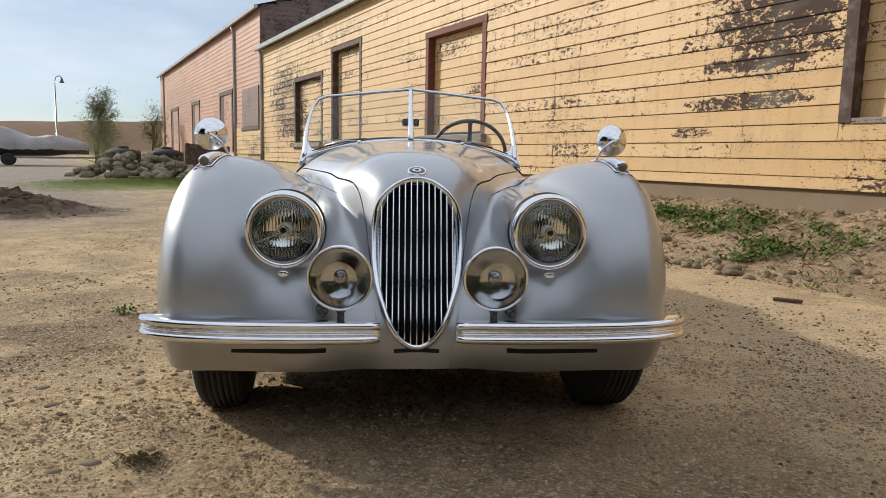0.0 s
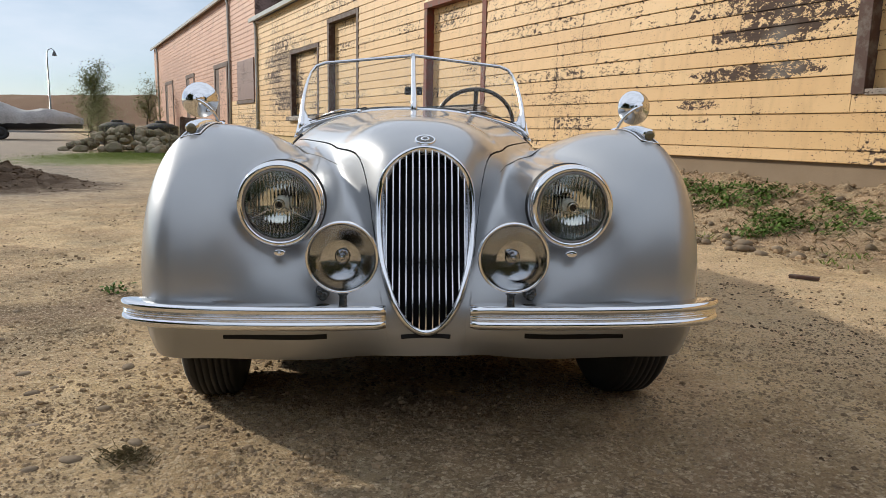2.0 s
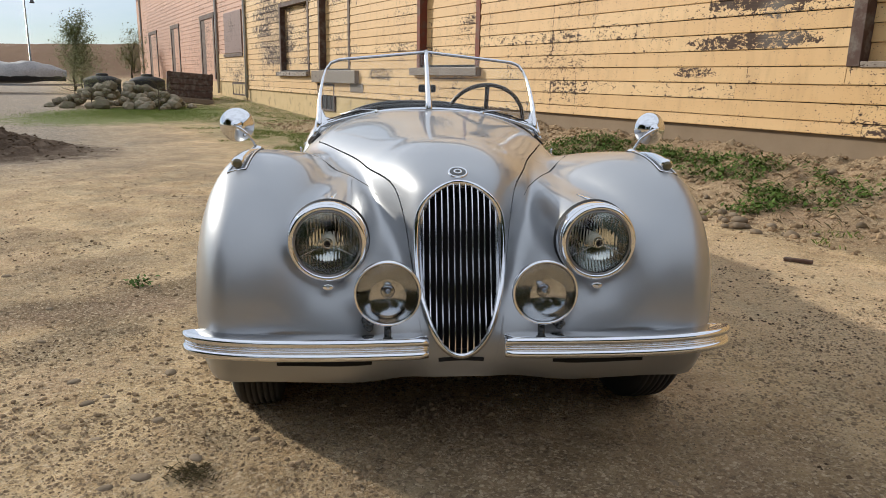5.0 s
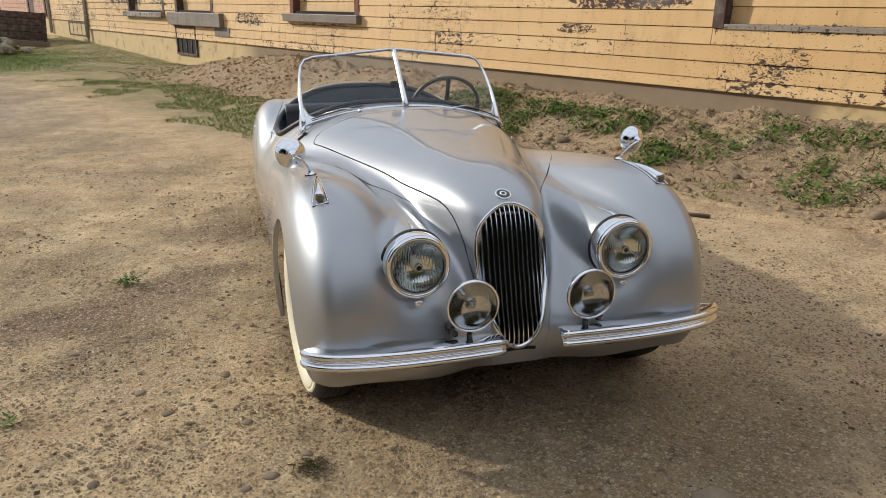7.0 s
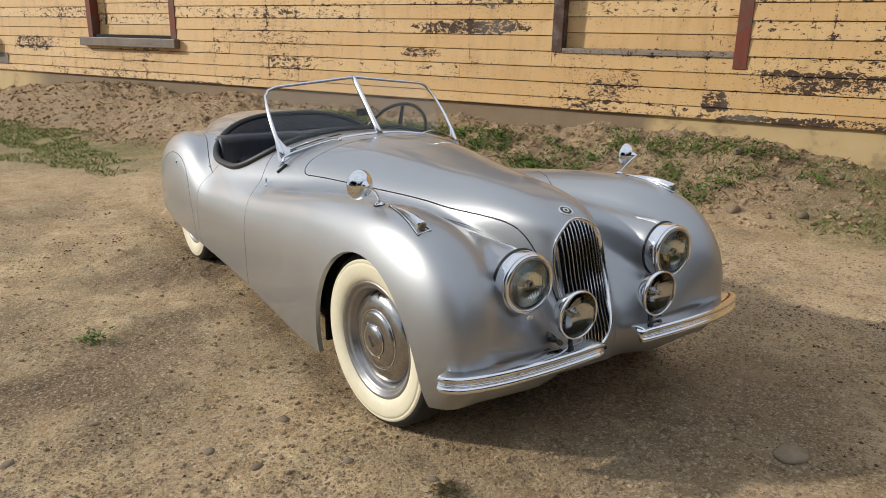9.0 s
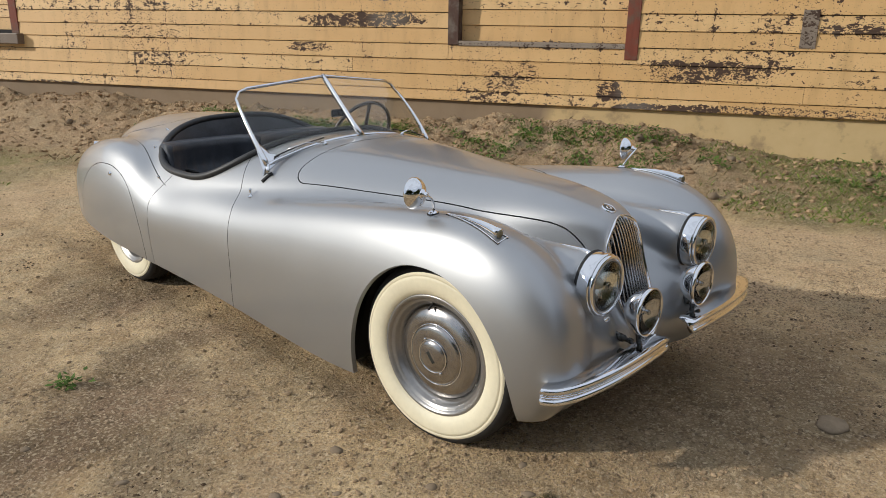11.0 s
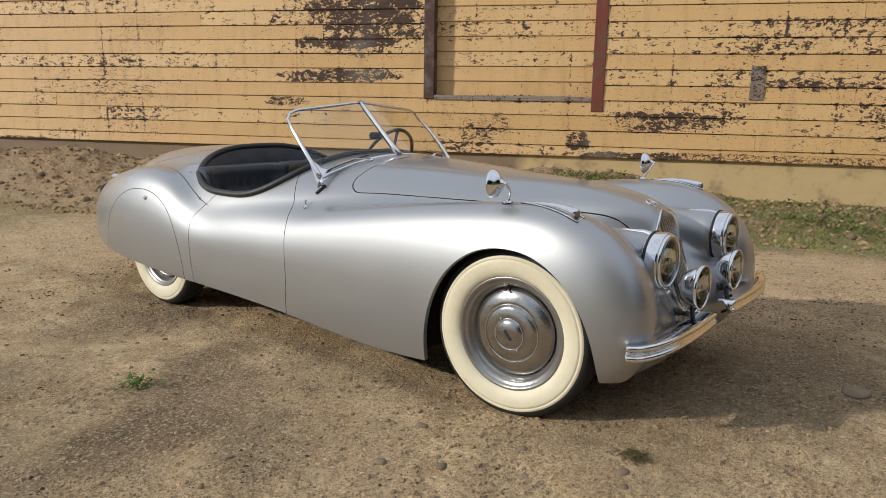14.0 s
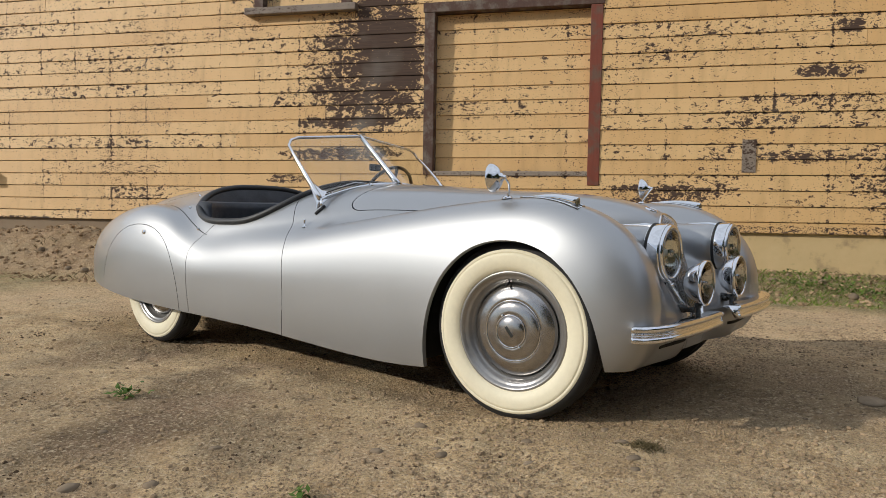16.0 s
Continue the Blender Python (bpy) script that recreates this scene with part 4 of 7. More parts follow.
def panel(name, v, t, mirror, parent, material, lip=0.02, gap=0.0026, label="", dark=True):
    """A pressed panel: skin with turned-in edges. mirror: 0 right side alone, 1 left alone, 2 both joined."""
    used = np.unique(t)
    back = np.full(len(v), -1)
    back[used] = np.arange(len(used))
    v, t = v[used], back[t]
    nrm = slope(v)
    nrm /= np.linalg.norm(nrm, axis=1)[:, None]
    edges = {}
    for a, b, c in t.tolist():
        for e in ((a, b), (b, c), (c, a)):
            edges[e] = edges.get(e, 0) + 1
    rim = [(a, b) for a, b in edges if (b, a) not in edges and not (mirror == 2 and abs(v[a][0]) < 1e-5 and abs(v[b][0]) < 1e-5)]
    inward = np.zeros_like(v)
    for a, b in rim:
        d = np.cross(nrm[a], v[b] - v[a])
        d = d / max(np.linalg.norm(d), 1e-9)
        inward[a] += d
        inward[b] += d
    ln = np.linalg.norm(inward, axis=1)
    inward[ln > 0] /= ln[ln > 0][:, None]
    if mirror == 2:
        inward[np.abs(v[:, 0]) < 1e-5, 0] = 0
    v = v + inward * gap
    top = sorted({a for e in rim for a in e})
    place = {a: i for i, a in enumerate(top)}
    n0 = len(v)
    lipv = np.concatenate([v[top], v[top] - nrm[top] * lip - inward[top] * 0.001])
    lipn = np.concatenate([-inward[top], -inward[top]])
    m = len(top)
    lipt, skin = [], len(t)
    for a, b in rim:
        i, j = n0 + place[a], n0 + place[b]
        lipt += [(j, i, i + m), (j, i + m, j + m)]
    v, nrm = np.concatenate([v, lipv]), np.concatenate([nrm, lipn])
    t = np.concatenate([t, np.array(lipt, int).reshape(-1, 3)])
    if mirror:
        fv, fn, ft = v * (-1, 1, 1), nrm * (-1, 1, 1), t[:, ::-1]
        if mirror == 1:
            v, nrm, t = fv, fn, ft
        else:
            t = np.concatenate([t, ft + len(v)])
            v, nrm = np.concatenate([v, fv]), np.concatenate([nrm, fn])
    me = bpy.data.meshes.new(name)
    me.from_pydata(v.tolist(), [], t.tolist())
    me.materials.append(material)
    me.materials.append(SEAM)
    # near-black lips paint the shut lines as shaded gaps
    if dark:
        me.polygons.foreach_set("material_index", np.tile(np.concatenate([np.zeros(skin, int), np.ones(len(lipt), int)]), 2 if mirror == 2 else 1).astype(np.int32))
    me.shade_smooth()
    nn = np.linalg.norm(nrm, axis=1)[:, None]
    me.normals_split_custom_set_from_vertices((nrm / np.maximum(nn, 1e-9)).tolist())
    ob = new(name, me)
    ob.parent = parent
    if label:
        tagged(ob, label)
    return ob


SILL = spline((-0.6, -0.3, 0.465, 1.34, 2.13, 2.77, 3.3, 3.8), (0.250, 0.235, 0.153, 0.184, 0.222, 0.258, 0.31, 0.38))
BONNET_X = spline((-0.5, -0.285, -0.1, 0.24, 0.7, 1.12), (0.105, 0.160, 0.216, 0.305, 0.437, 0.555))
DOOR_F = spline((0.1, 0.178, 0.384, 0.60, 0.656, 0.695, 0.747, 0.828, 0.9), (1.318, 1.315, 1.300, 1.325, 1.341, 1.361, 1.389, 1.454, 1.52))
DOOR_R = spline((0.1, 0.223, 0.346, 0.506, 0.583, 0.63, 0.678, 0.76, 0.9), (2.10, 2.111, 2.125, 2.138, 2.138, 2.116, 2.076, 2.0, 1.93))


GRILLE_W = 0.124


def egg(z):
    """Half width of the grille opening at height z."""
    h, p = np.where(z > 0.62, 0.168, 0.308), np.where(z > 0.62, 2.8, 2.2)
    return GRILLE_W * np.sqrt(np.maximum(1 - np.abs((z - 0.62) / h) ** p, 0))


def in_grille(x, y, z):
    h, p = np.where(z > 0.62, 0.168, 0.308), np.where(z > 0.62, 2.8, 2.2)
    return np.where(y < 0.0, 1 - (x / GRILLE_W) ** 2 - np.abs((z - 0.62) / h) ** p, -1.0) * 0.08


def in_lamp(x, y, z):
    return np.where(y < -0.36, 0.090 - np.hypot(x - 0.374, z - 0.652), -0.1)


def in_arch(x, y, z):
    return np.where((x > 0.5), 1 - np.abs((y + 0.012) / 0.392) ** 2.15 - np.abs(np.maximum(z - 0.20, 0) / 0.495) ** 2.15, -1.0) * 0.2


def in_cockpit(x, y, z):
    back = np.abs((y - 1.92) / np.where(y > 1.92, 0.56, 0.50))
    return np.where(z > 0.55, 1 - np.abs(x / 0.648) ** 3.4 - back ** 2.8, -1.0) * 0.2


def in_bonnet(x, y, z):
    a, b = BONNET_X(y) - x, 1.10 - y
    r = 0.10
    corner = r - np.sqrt(np.maximum(r - a, 0) ** 2 + np.maximum(r - b, 0) ** 2)
    g = np.where((a < r) & (b < r), corner, np.minimum(a, b))
    return np.where(z > 0.5, g, -0.1)


def in_door(x, y, z):
    return np.where((x > 0.4) & (y > 1.0) & (y < 2.5), np.minimum(y - DOOR_F(z), DOOR_R(z) - y), -0.2)


def in_spat(x, y, z):
    return np.where(x > 0.4, 1 - np.abs((y - 2.67) / 0.465) ** 2.2 - (np.maximum(z - 0.20, 0) / 0.515) ** 2.2, -1.0) * 0.25


def in_boot(x, y, z):
    return np.where(z > 0.3, 1 - np.abs(x / 0.40) ** 3 - np.abs((y - 3.12) / 0.50) ** 4, -1.0) * 0.2


car = thing("roadster", "silver vintage open two-seat roadster parked on bare dirt", "car")
_v, _t = surface()
_v, _t, _ = cut_skin(_v, _t, lambda x, y, z: x)
_v[np.abs(_v[:, 0]) < 1e-6, 0] = 0
_v, _t, _ = cut_skin(_v, _t, lambda x, y, z: z - SILL(y))
_v, _, _t = cut_skin(_v, _t, in_arch)
_v, _, _t = cut_skin(_v, _t, in_grille)
_v, _, _t = cut_skin(_v, _t, in_lamp)
_v, _, _t = cut_skin(_v, _t, in_cockpit)
_v, _bon, _t = cut_skin(_v, _t, in_bonnet)
_v, _door, _t = cut_skin(_v, _t, in_door)
_v, _spat, _t = cut_skin(_v, _t, in_spat)
_v, _boot, _t = cut_skin(_v, _t, in_boot)
panel("body", _v, _t, 2, car, SILVER, 0.02, 0.0012, dark=False)
panel("bonnet", _v, _bon, 2, car, SILVER, 0.025, 0.0042)
panel("boot_lid", _v, _boot, 2, car, SILVER)
for _side in (0, 1):
    panel("door", _v, _door, _side, car, SILVER, 0.03)
    panel("wheel_spat", _v, _spat, _side, car, SILVER)

# ---- roadster: fittings ----
def first_hit(axis, a, b, lo, hi):
    """Where the shell is met along an axis, coming from lo."""
    s = np.linspace(lo, hi, 900)
    c = [None, None, None]
    other = [q for q in range(3) if q != axis]
    c[axis], c[other[0]], c[other[1]] = s, np.full_like(s, a), np.full_like(s, b)
    f = shell(*c)
    i = int(np.argmax(f < 0))
    if i == 0:
        return None
    return float(s[i - 1] + (s[i] - s[i - 1]) * f[i - 1] / (f[i - 1] - f[i]))


def top_z(x, y):
    return first_hit(2, x, y, 1.2, 0.1)


def front_y(x, z):
    return first_hit(1, x, z, -0.9, 0.6)


def side_x(y, z):
    return first_hit(0, y, z, 0.95, 0.2)


def normal_at(p):
    g = slope(np.array([[abs(p[0]), p[1], p[2]]]))[0]
    g[0] *= 1 if p[0] >= 0 else -1
    return Vector(g).normalized()


def facing(p, n):
    """A pose at p whose z axis is n."""
    return Matrix.Translation(p) @ Vector(n).to_track_quat("Z", "Y").to_matrix().to_4x4()


def thin_glass(name, tint):
    """A thin clear cover: light passes straight, with the gloss of its face."""
    m = mat(name, tint, 0.0)
    t = m.node_tree
    clear, gloss, mix, fre = (t.nodes.new("ShaderNode" + k) for k in ("BsdfTransparent", "BsdfGlossy", "MixShader", "Fresnel"))
    clear.inputs["Color"].default_value = (*tint, 1)
    gloss.inputs["Roughness"].default_value = 0.02
    fre.inputs["IOR"].default_value = 1.5
    t.links.new(fre.outputs["Fac"], mix.inputs["Fac"])
    t.links.new(clear.outputs["BSDF"], mix.inputs[1])
    t.links.new(gloss.outputs["BSDF"], mix.inputs[2])
    t.links.new(mix.outputs["Shader"], t.nodes["Material Output"].inputs["Surface"])
    return m


LENS = thin_glass("lamp_cover_glass", (0.92, 0.93, 0.90))
CLEAR = thin_glass("fog_lamp_glass", (0.80, 0.81, 0.82))
SATIN = mat("bright_satin_metal", (0.75, 0.76, 0.78), 0.18, 1.0)
MIRROR = mat("lamp_reflector", (0.80, 0.81, 0.82), 0.07, 1.0)
FLUTED = mat("fluted_reflector", (0.80, 0.81, 0.79), 0.05, 1.0)
_fn = Net(FLUTED)
_fw = _fn.node("TexWave", Vector=_fn.pos((1, 0.2, 0.12)), Scale=34.0, Distortion=1.2, Detail=1.0)
_fn.set(Normal=_fn.bump(_fw.outputs["Fac"], 0.5, 0.0006))
BULB = simple("frosted_bulb", (0.7, 0.68, 0.62), 0.25)
ENAMEL = simple("dark_enamel", (0.03, 0.032, 0.03), 0.25, 0, 0.5)
AMBER = simple("smoked_lens", (0.12, 0.10, 0.05), 0.2, 0, 0.6)
TRIM = simple("black_padded_trim", (0.022, 0.024, 0.027), 0.5, 0, 0, 0.3, 20, 0.3, 160)
BAKELITE = simple("dark_rimmed_wheel", (0.05, 0.035, 0.022), 0.35, 0, 0.4)
PANE = thin_glass("windscreen_glass", (0.95, 0.97, 0.96))


def build_grille():
    pts = []
    for i in range(72):
        a = 2 * math.pi * i / 72
        h, e = (0.168, 2 / 2.8) if math.sin(a) > 0 else (0.308, 2 / 2.2)
        z = 0.62 + h * (abs(math.sin(a)) ** e) * (1 if math.sin(a) > 0 else -1)
        x = GRILLE_W * math.cos(a)
        y = front_y(abs(x), z)
        pts.append(Vector((x, y if y is not None else -0.4, z)))
    bm = bmesh.new()
    rings = []
    n = len(pts)
    prof = ((0.0085, 0.0), (0.0095, 0.005), (0.007, 0.0105), (0.002, 0.0135), (-0.0035, 0.013), (-0.0075, 0.008), (-0.0095, 0.0), (-0.0095, -0.02), (0.002, -0.02))
    mid = Vector((0, -0.36, 0.58))
    for i, p in enumerate(pts):
        t = (pts[(i + 1) % n] - pts[i - 1]).normalized()
        out = t.cross(Vector((0, -1, 0.0))).normalized()
        if out.dot(p - mid) < 0:
            out = -out
        fwd = normal_at(p)
        rings.append([bm.verts.new(p + out * u + fwd * w) for u, w in prof])
    for i in range(n):
        a, b = rings[i], rings[(i + 1) % n]
        for j in range(len(prof)):
            k = (j + 1) % len(prof)
            bm.faces.new((a[j], a[k], b[k], b[j]))
    bmesh.ops.recalc_face_normals(bm, faces=bm.faces)
    grille = part("grille_surround", bm, CHROME, car, "polished chrome oval grille surround", True)
    # vertical bars, each bowed with the nose
    for i in range(-6, 7):
        x = i * 0.0178
        zs = [z for z in np.linspace(0.305, 0.785, 60) if egg(np.array(z)) > abs(x) + 0.003]
        line = [(x, (front_y(abs(x), z) or -0.4) + 0.004 + 0.05 * (x / 0.13) ** 2 * 0.1, z) for z in zs]
        bm = bmesh.new()
        sweep(bm, line, [(-0.0018, -0.014), (0.0018, -0.014), (0.0023, 0.009), (0.0016, 0.0112), (-0.0016, 0.0112), (-0.0023, 0.009)], up=(0, -1, 0.25))
        part("grille_bar", bm, SATIN, grille)
    # radiator block coloured near-black to paint the depth behind the bars as shade
    bm = bmesh.new()
    box(bm, -0.135, 0.135, -0.27, -0.25, 0.25, 0.74)
    part("radiator_core", bm, DARK, car)


def build_lamp(side):
    x, y, z = 0.374 * side, -0.50, 0.652
    m = Matrix.Translation((x, y, z)) @ Matrix.Rotation(radians(90), 4, "X")   # local z looks forward
    bm = bmesh.new()
    lathe(bm, ((0.106, -0.07), (0.1095, -0.056), (0.1105, -0.04), (0.1105, -0.016), (0.1095, -0.011), (0.107, -0.009)), 72, m)
    rim = part("headlamp", bm, CHROME, car, "round headlamp with broad chrome rim", True)
    bm = bmesh.new()
    ring = [m @ Vector((0.0985 * math.cos(a), 0.0985 * math.sin(a), -0.004)) for a in np.linspace(0, 2 * math.pi, 72, endpoint=False)]
    sweep(bm, ring, circle(0.0088, 14), closed=True, up=(0, 1, 0))
    part("bezel", bm, CHROME, rim, "rounded chrome bezel", True)
    bm = bmesh.new()
    ring = [m @ Vector((0.0885 * math.cos(a), 0.0885 * math.sin(a), 0.001)) for a in np.linspace(0, 2 * math.pi, 64, endpoint=False)]
    sweep(bm, ring, circle(0.0026, 8), closed=True, up=(0, 1, 0))
    part("glass_bead", bm, DULL, rim, "thin dark bead round the glass", True)
    bm = bmesh.new()
    lathe(bm, ((0.106, -0.050), (0.1125, -0.058), (0.1135, -0.064), (0.104, -0.070)), 56, m)
    part("gasket", bm, BLACK, rim, "black rubber gasket", True)
    bm = bmesh.new()
    lathe(bm, ((0.0875, 0.0), (0.078, 0.0075), (0.058, 0.0150), (0.03, 0.0195), (0, 0.021)), 48, m)
    p = part("lens", bm, LENS, rim, "fluted clear glass", True)
    p.visible_shadow = False
    bm = bmesh.new()
    lathe(bm, [(0.0885 * k, -0.004 - 0.034 * (1 - k ** 2)) for k in (1.0, 0.96, 0.9, 0.82, 0.73, 0.63, 0.52, 0.4, 0.28, 0.15, 0.0)], 56, m)
    part("reflector", bm, FLUTED, rim, "silvered fluted reflector", True)
    bm = bmesh.new()
    lathe(bm, ((0.0, -0.010), (0.0085, -0.011), (0.0125, -0.017), (0.0135, -0.026), (0.019, -0.030), (0.019, -0.042)), 24, m)
    part("bulb", bm, BULB, rim, "", True)
    bm = bmesh.new()
    lathe(bm, ((0.0075, -0.012), (0.0075, 0.002), (0.0085, 0.006), (0.0125, 0.007), (0.0150, 0.003), (0.0155, -0.004), (0.014, -0.010)), 28, m)
    for a in (radians(206), radians(334)):
        sweep(bm, [m @ Vector((math.cos(a) * r, math.sin(a) * r, 0.001 - 0.004 * r / 0.08)) for r in (0.013, 0.045, 0.085)], circle(0.0014, 6), up=(0, 1, 0.01))
    part("bulb_shield", bm, CHROME, rim, "", True)
    # black disc in place of the shield's shaded bore
    bm = bmesh.new()
    lathe(bm, ((0.0, -0.006), (0.0072, -0.006)), 16, m)
    part("shield_mouth", bm, DARK, rim, "", True)
    # small badge under the rim and the strip along the pod's ridge
    bm = bmesh.new()
    lathe(bm, ((0, 0.002), (0.004, 0.003), (0.006, 0.0), (0.012, 0.003), (0.016, 0), (0.016, -0.01)), 20, Matrix.Translation((x, -0.51, z - 0.120)) @ Matrix.Rotation(radians(90), 4, "X") @ Matrix.Diagonal((1, 0.55, 1, 1)))
    part("lamp_catch", bm, CHROME, rim, "", True)
    line, width = [], []
    for i in range(9):
        yy = -0.455 + 0.021 * i
        xx = 0.374 - 0.012 * i / 8
        zz = top_z(xx, yy)
        line.append((xx * side, yy, zz + 0.001))
        width.append(1.15 - i * 0.12)
    bm = bmesh.new()
    sweep(bm, line, [(-0.009, -0.004), (-0.006, 0.005), (0, 0.010), (0.006, 0.005), (0.009, -0.004)], scale=width)
    part("pod_strip", bm, CHROME, rim, "slim chrome ridge strip", True)


def build_fog(side):
    x, y, z = 0.212 * side, -0.578, 0.532
    m = Matrix.Translation((x, y, z)) @ Matrix.Rotation(radians(90), 4, "X")
    bm = bmesh.new()
    lathe(bm, ((0.0, -0.085), (0.03, -0.082), (0.055, -0.066), (0.072, -0.042), (0.081, -0.016), (0.083, -0.008)), 56, m)
    lamp = part("fog_lamp", bm, CHROME, car, "round chrome fog lamp on a short bracket", True)
    bm = bmesh.new()
    ring = [m @ Vector((0.0852 * math.cos(a), 0.0852 * math.sin(a), 0.0)) for a in np.linspace(0, 2 * math.pi, 72, endpoint=False)]
    sweep(bm, ring, [(0.0045, -0.010), (0.0048, -0.002), (0.0038, 0.005), (0.0005, 0.0075), (-0.0028, 0.005), (-0.0042, 0.0), (-0.0042, -0.010)], closed=True, up=(0, -1, 0))
    part("bezel", bm, CHROME, lamp, "slim chrome bezel", True)
    bm = bmesh.new()
    lathe(bm, ((0.0825, 0.002), (0.07, 0.008), (0.045, 0.0135), (0.02, 0.016), (0, 0.0165)), 40, m)
    p = part("lens", bm, CLEAR, lamp, "clear glass", True)
    p.visible_shadow = False
    bm = bmesh.new()
    lathe(bm, [(0.0825 * k, -0.003 - 0.024 * (1 - k ** 2)) for k in (1.0, 0.96, 0.9, 0.82, 0.73, 0.63, 0.52, 0.4, 0.28, 0.15, 0.0)], 56, m)
    part("reflector", bm, MIRROR, lamp, "silvered dish", True)
    bm = bmesh.new()
    lathe(bm, ((0.0, 0.006), (0.005, 0.0052), (0.0085, 0.002), (0.0095, -0.004), (0.0080, -0.010), (0.0085, -0.016), (0.0150, -0.017), (0.0155, -0.020), (0.0125, -0.022), (0.0185, -0.0245), (0.0205, -0.027)), 28, m)
    part("bulb", bm, CHROME, lamp, "stepped chrome bulb shield", True)
    bm = bmesh.new()
    lathe(bm, ((0, 0.01), (0.012, 0.008), (0.014, -0.01), (0.010, -0.012), (0.010, -0.04), (0.02, -0.042), (0.022, -0.055), (0, -0.055)), 16, Matrix.Translation((x, y + 0.03, z - 0.088)))
    part("bracket", bm, ENAMEL, lamp, "", True)
    bm = bmesh.new()
    lathe(bm, ((0.0, 0.03), (0.008, 0.03), (0.011, 0.02), (0.008, 0.012), (0.008, -0.005), (0.012, -0.01), (0.013, -0.03), (0, -0.03)), 16, Matrix.Translation((0.262 * side, -0.525, 0.427)) @ Matrix.Rotation(radians(90), 4, "X"))
    part("stay_bolt", bm, ENAMEL, lamp, "", True)


def build_bumper(side):
    ctl = spline((0, 1, 2, 3, 4, 5), (0.104, 0.30, 0.50, 0.655, 0.735, 0.757))
    cty = spline((0, 1, 2, 3, 4, 5), (-0.603, -0.612, -0.608, -0.585, -0.55, -0.515))
    ts = np.linspace(0, 5, 41)
    line = [(float(ctl(t)) * side, float(cty(t)), 0.388 + 0.004 * t / 5) for t in ts]
    # flat shelf on top, an upper roll, a groove with two fine ribs, a lower roll
    prof = [(-0.068, 0.020), (-0.066, 0.0225), (-0.04, 0.0265), (-0.012, 0.0290), (-0.003, 0.0288)]
    prof += [(0.002 + 0.0105 * math.sin(a), 0.0175 + 0.0112 * math.cos(a)) for a in np.linspace(0.25, 2.75, 10)]
    prof += [(0.003, 0.0050), (0.0055, 0.0040), (0.0072, 0.0020), (0.0055, 0.0), (0.003, -0.0010), (0.0055, -0.0020), (0.0072, -0.0040), (0.0055, -0.0062), (0.003, -0.0072)]
    prof += [(0.001 + 0.0115 * math.sin(a), -0.0195 + 0.0118 * math.cos(a)) for a in np.linspace(0.4, 3.0, 11)]
    prof += [(-0.010, -0.0300), (-0.012, -0.027), (-0.03, 0.008)]
    prof = [(u * side, w) for u, w in prof]
    bm = bmesh.new()
    k = [1.0] * len(line)
    k[0], k[1], k[-1], k[-2] = 0.86, 0.98, 0.86, 0.97
    sweep(bm, line, prof, scale=k)
    b = part("front_bumper", bm, CHROME, car, "chrome ribbed quarter bumper", True)
    for xx in (0.27,):
        bm = bmesh.new()
        yy = (front_y(xx, 0.435) or -0.42)
        lathe(bm, ((0.0, 0.060), (0.006, 0.059), (0.008, 0.055), (0.008, 0.045), (0.005, 0.043), (0.005, 0.032), (0.011, 0.030), (0.012, 0.023), (0.009, 0.018), (0.014, 0.016), (0.015, 0.004), (0.015, -0.02)), 20, Matrix.Translation((xx * side, yy, 0.435)) @ Matrix.Rotation(radians(90), 4, "X"))
        part("mounting_spindle", bm, ENAMEL, b, "black and bright mounting spindle", True)
    bm = bmesh.new()
    lathe(bm, ((0, 0.018), (0.006, 0.017), (0.009, 0.012), (0.010, 0.008), (0.013, 0.007), (0.016, 0.004), (0.017, 0.0), (0.017, -0.03)), 24, Matrix.Translation((0.57 * side, -0.522, 0.424)) @ Matrix.Rotation(radians(78), 4, "X"))
    part("bumper_bolt", bm, CHROME, b, "", True)
    for xx in (0.3, 0.6):
        bm = bmesh.new()
        box(bm, xx * side - 0.015, xx * side + 0.015, -0.59, -0.35, 0.375, 0.40)
        part("bumper_iron", bm, ENAMEL, b)


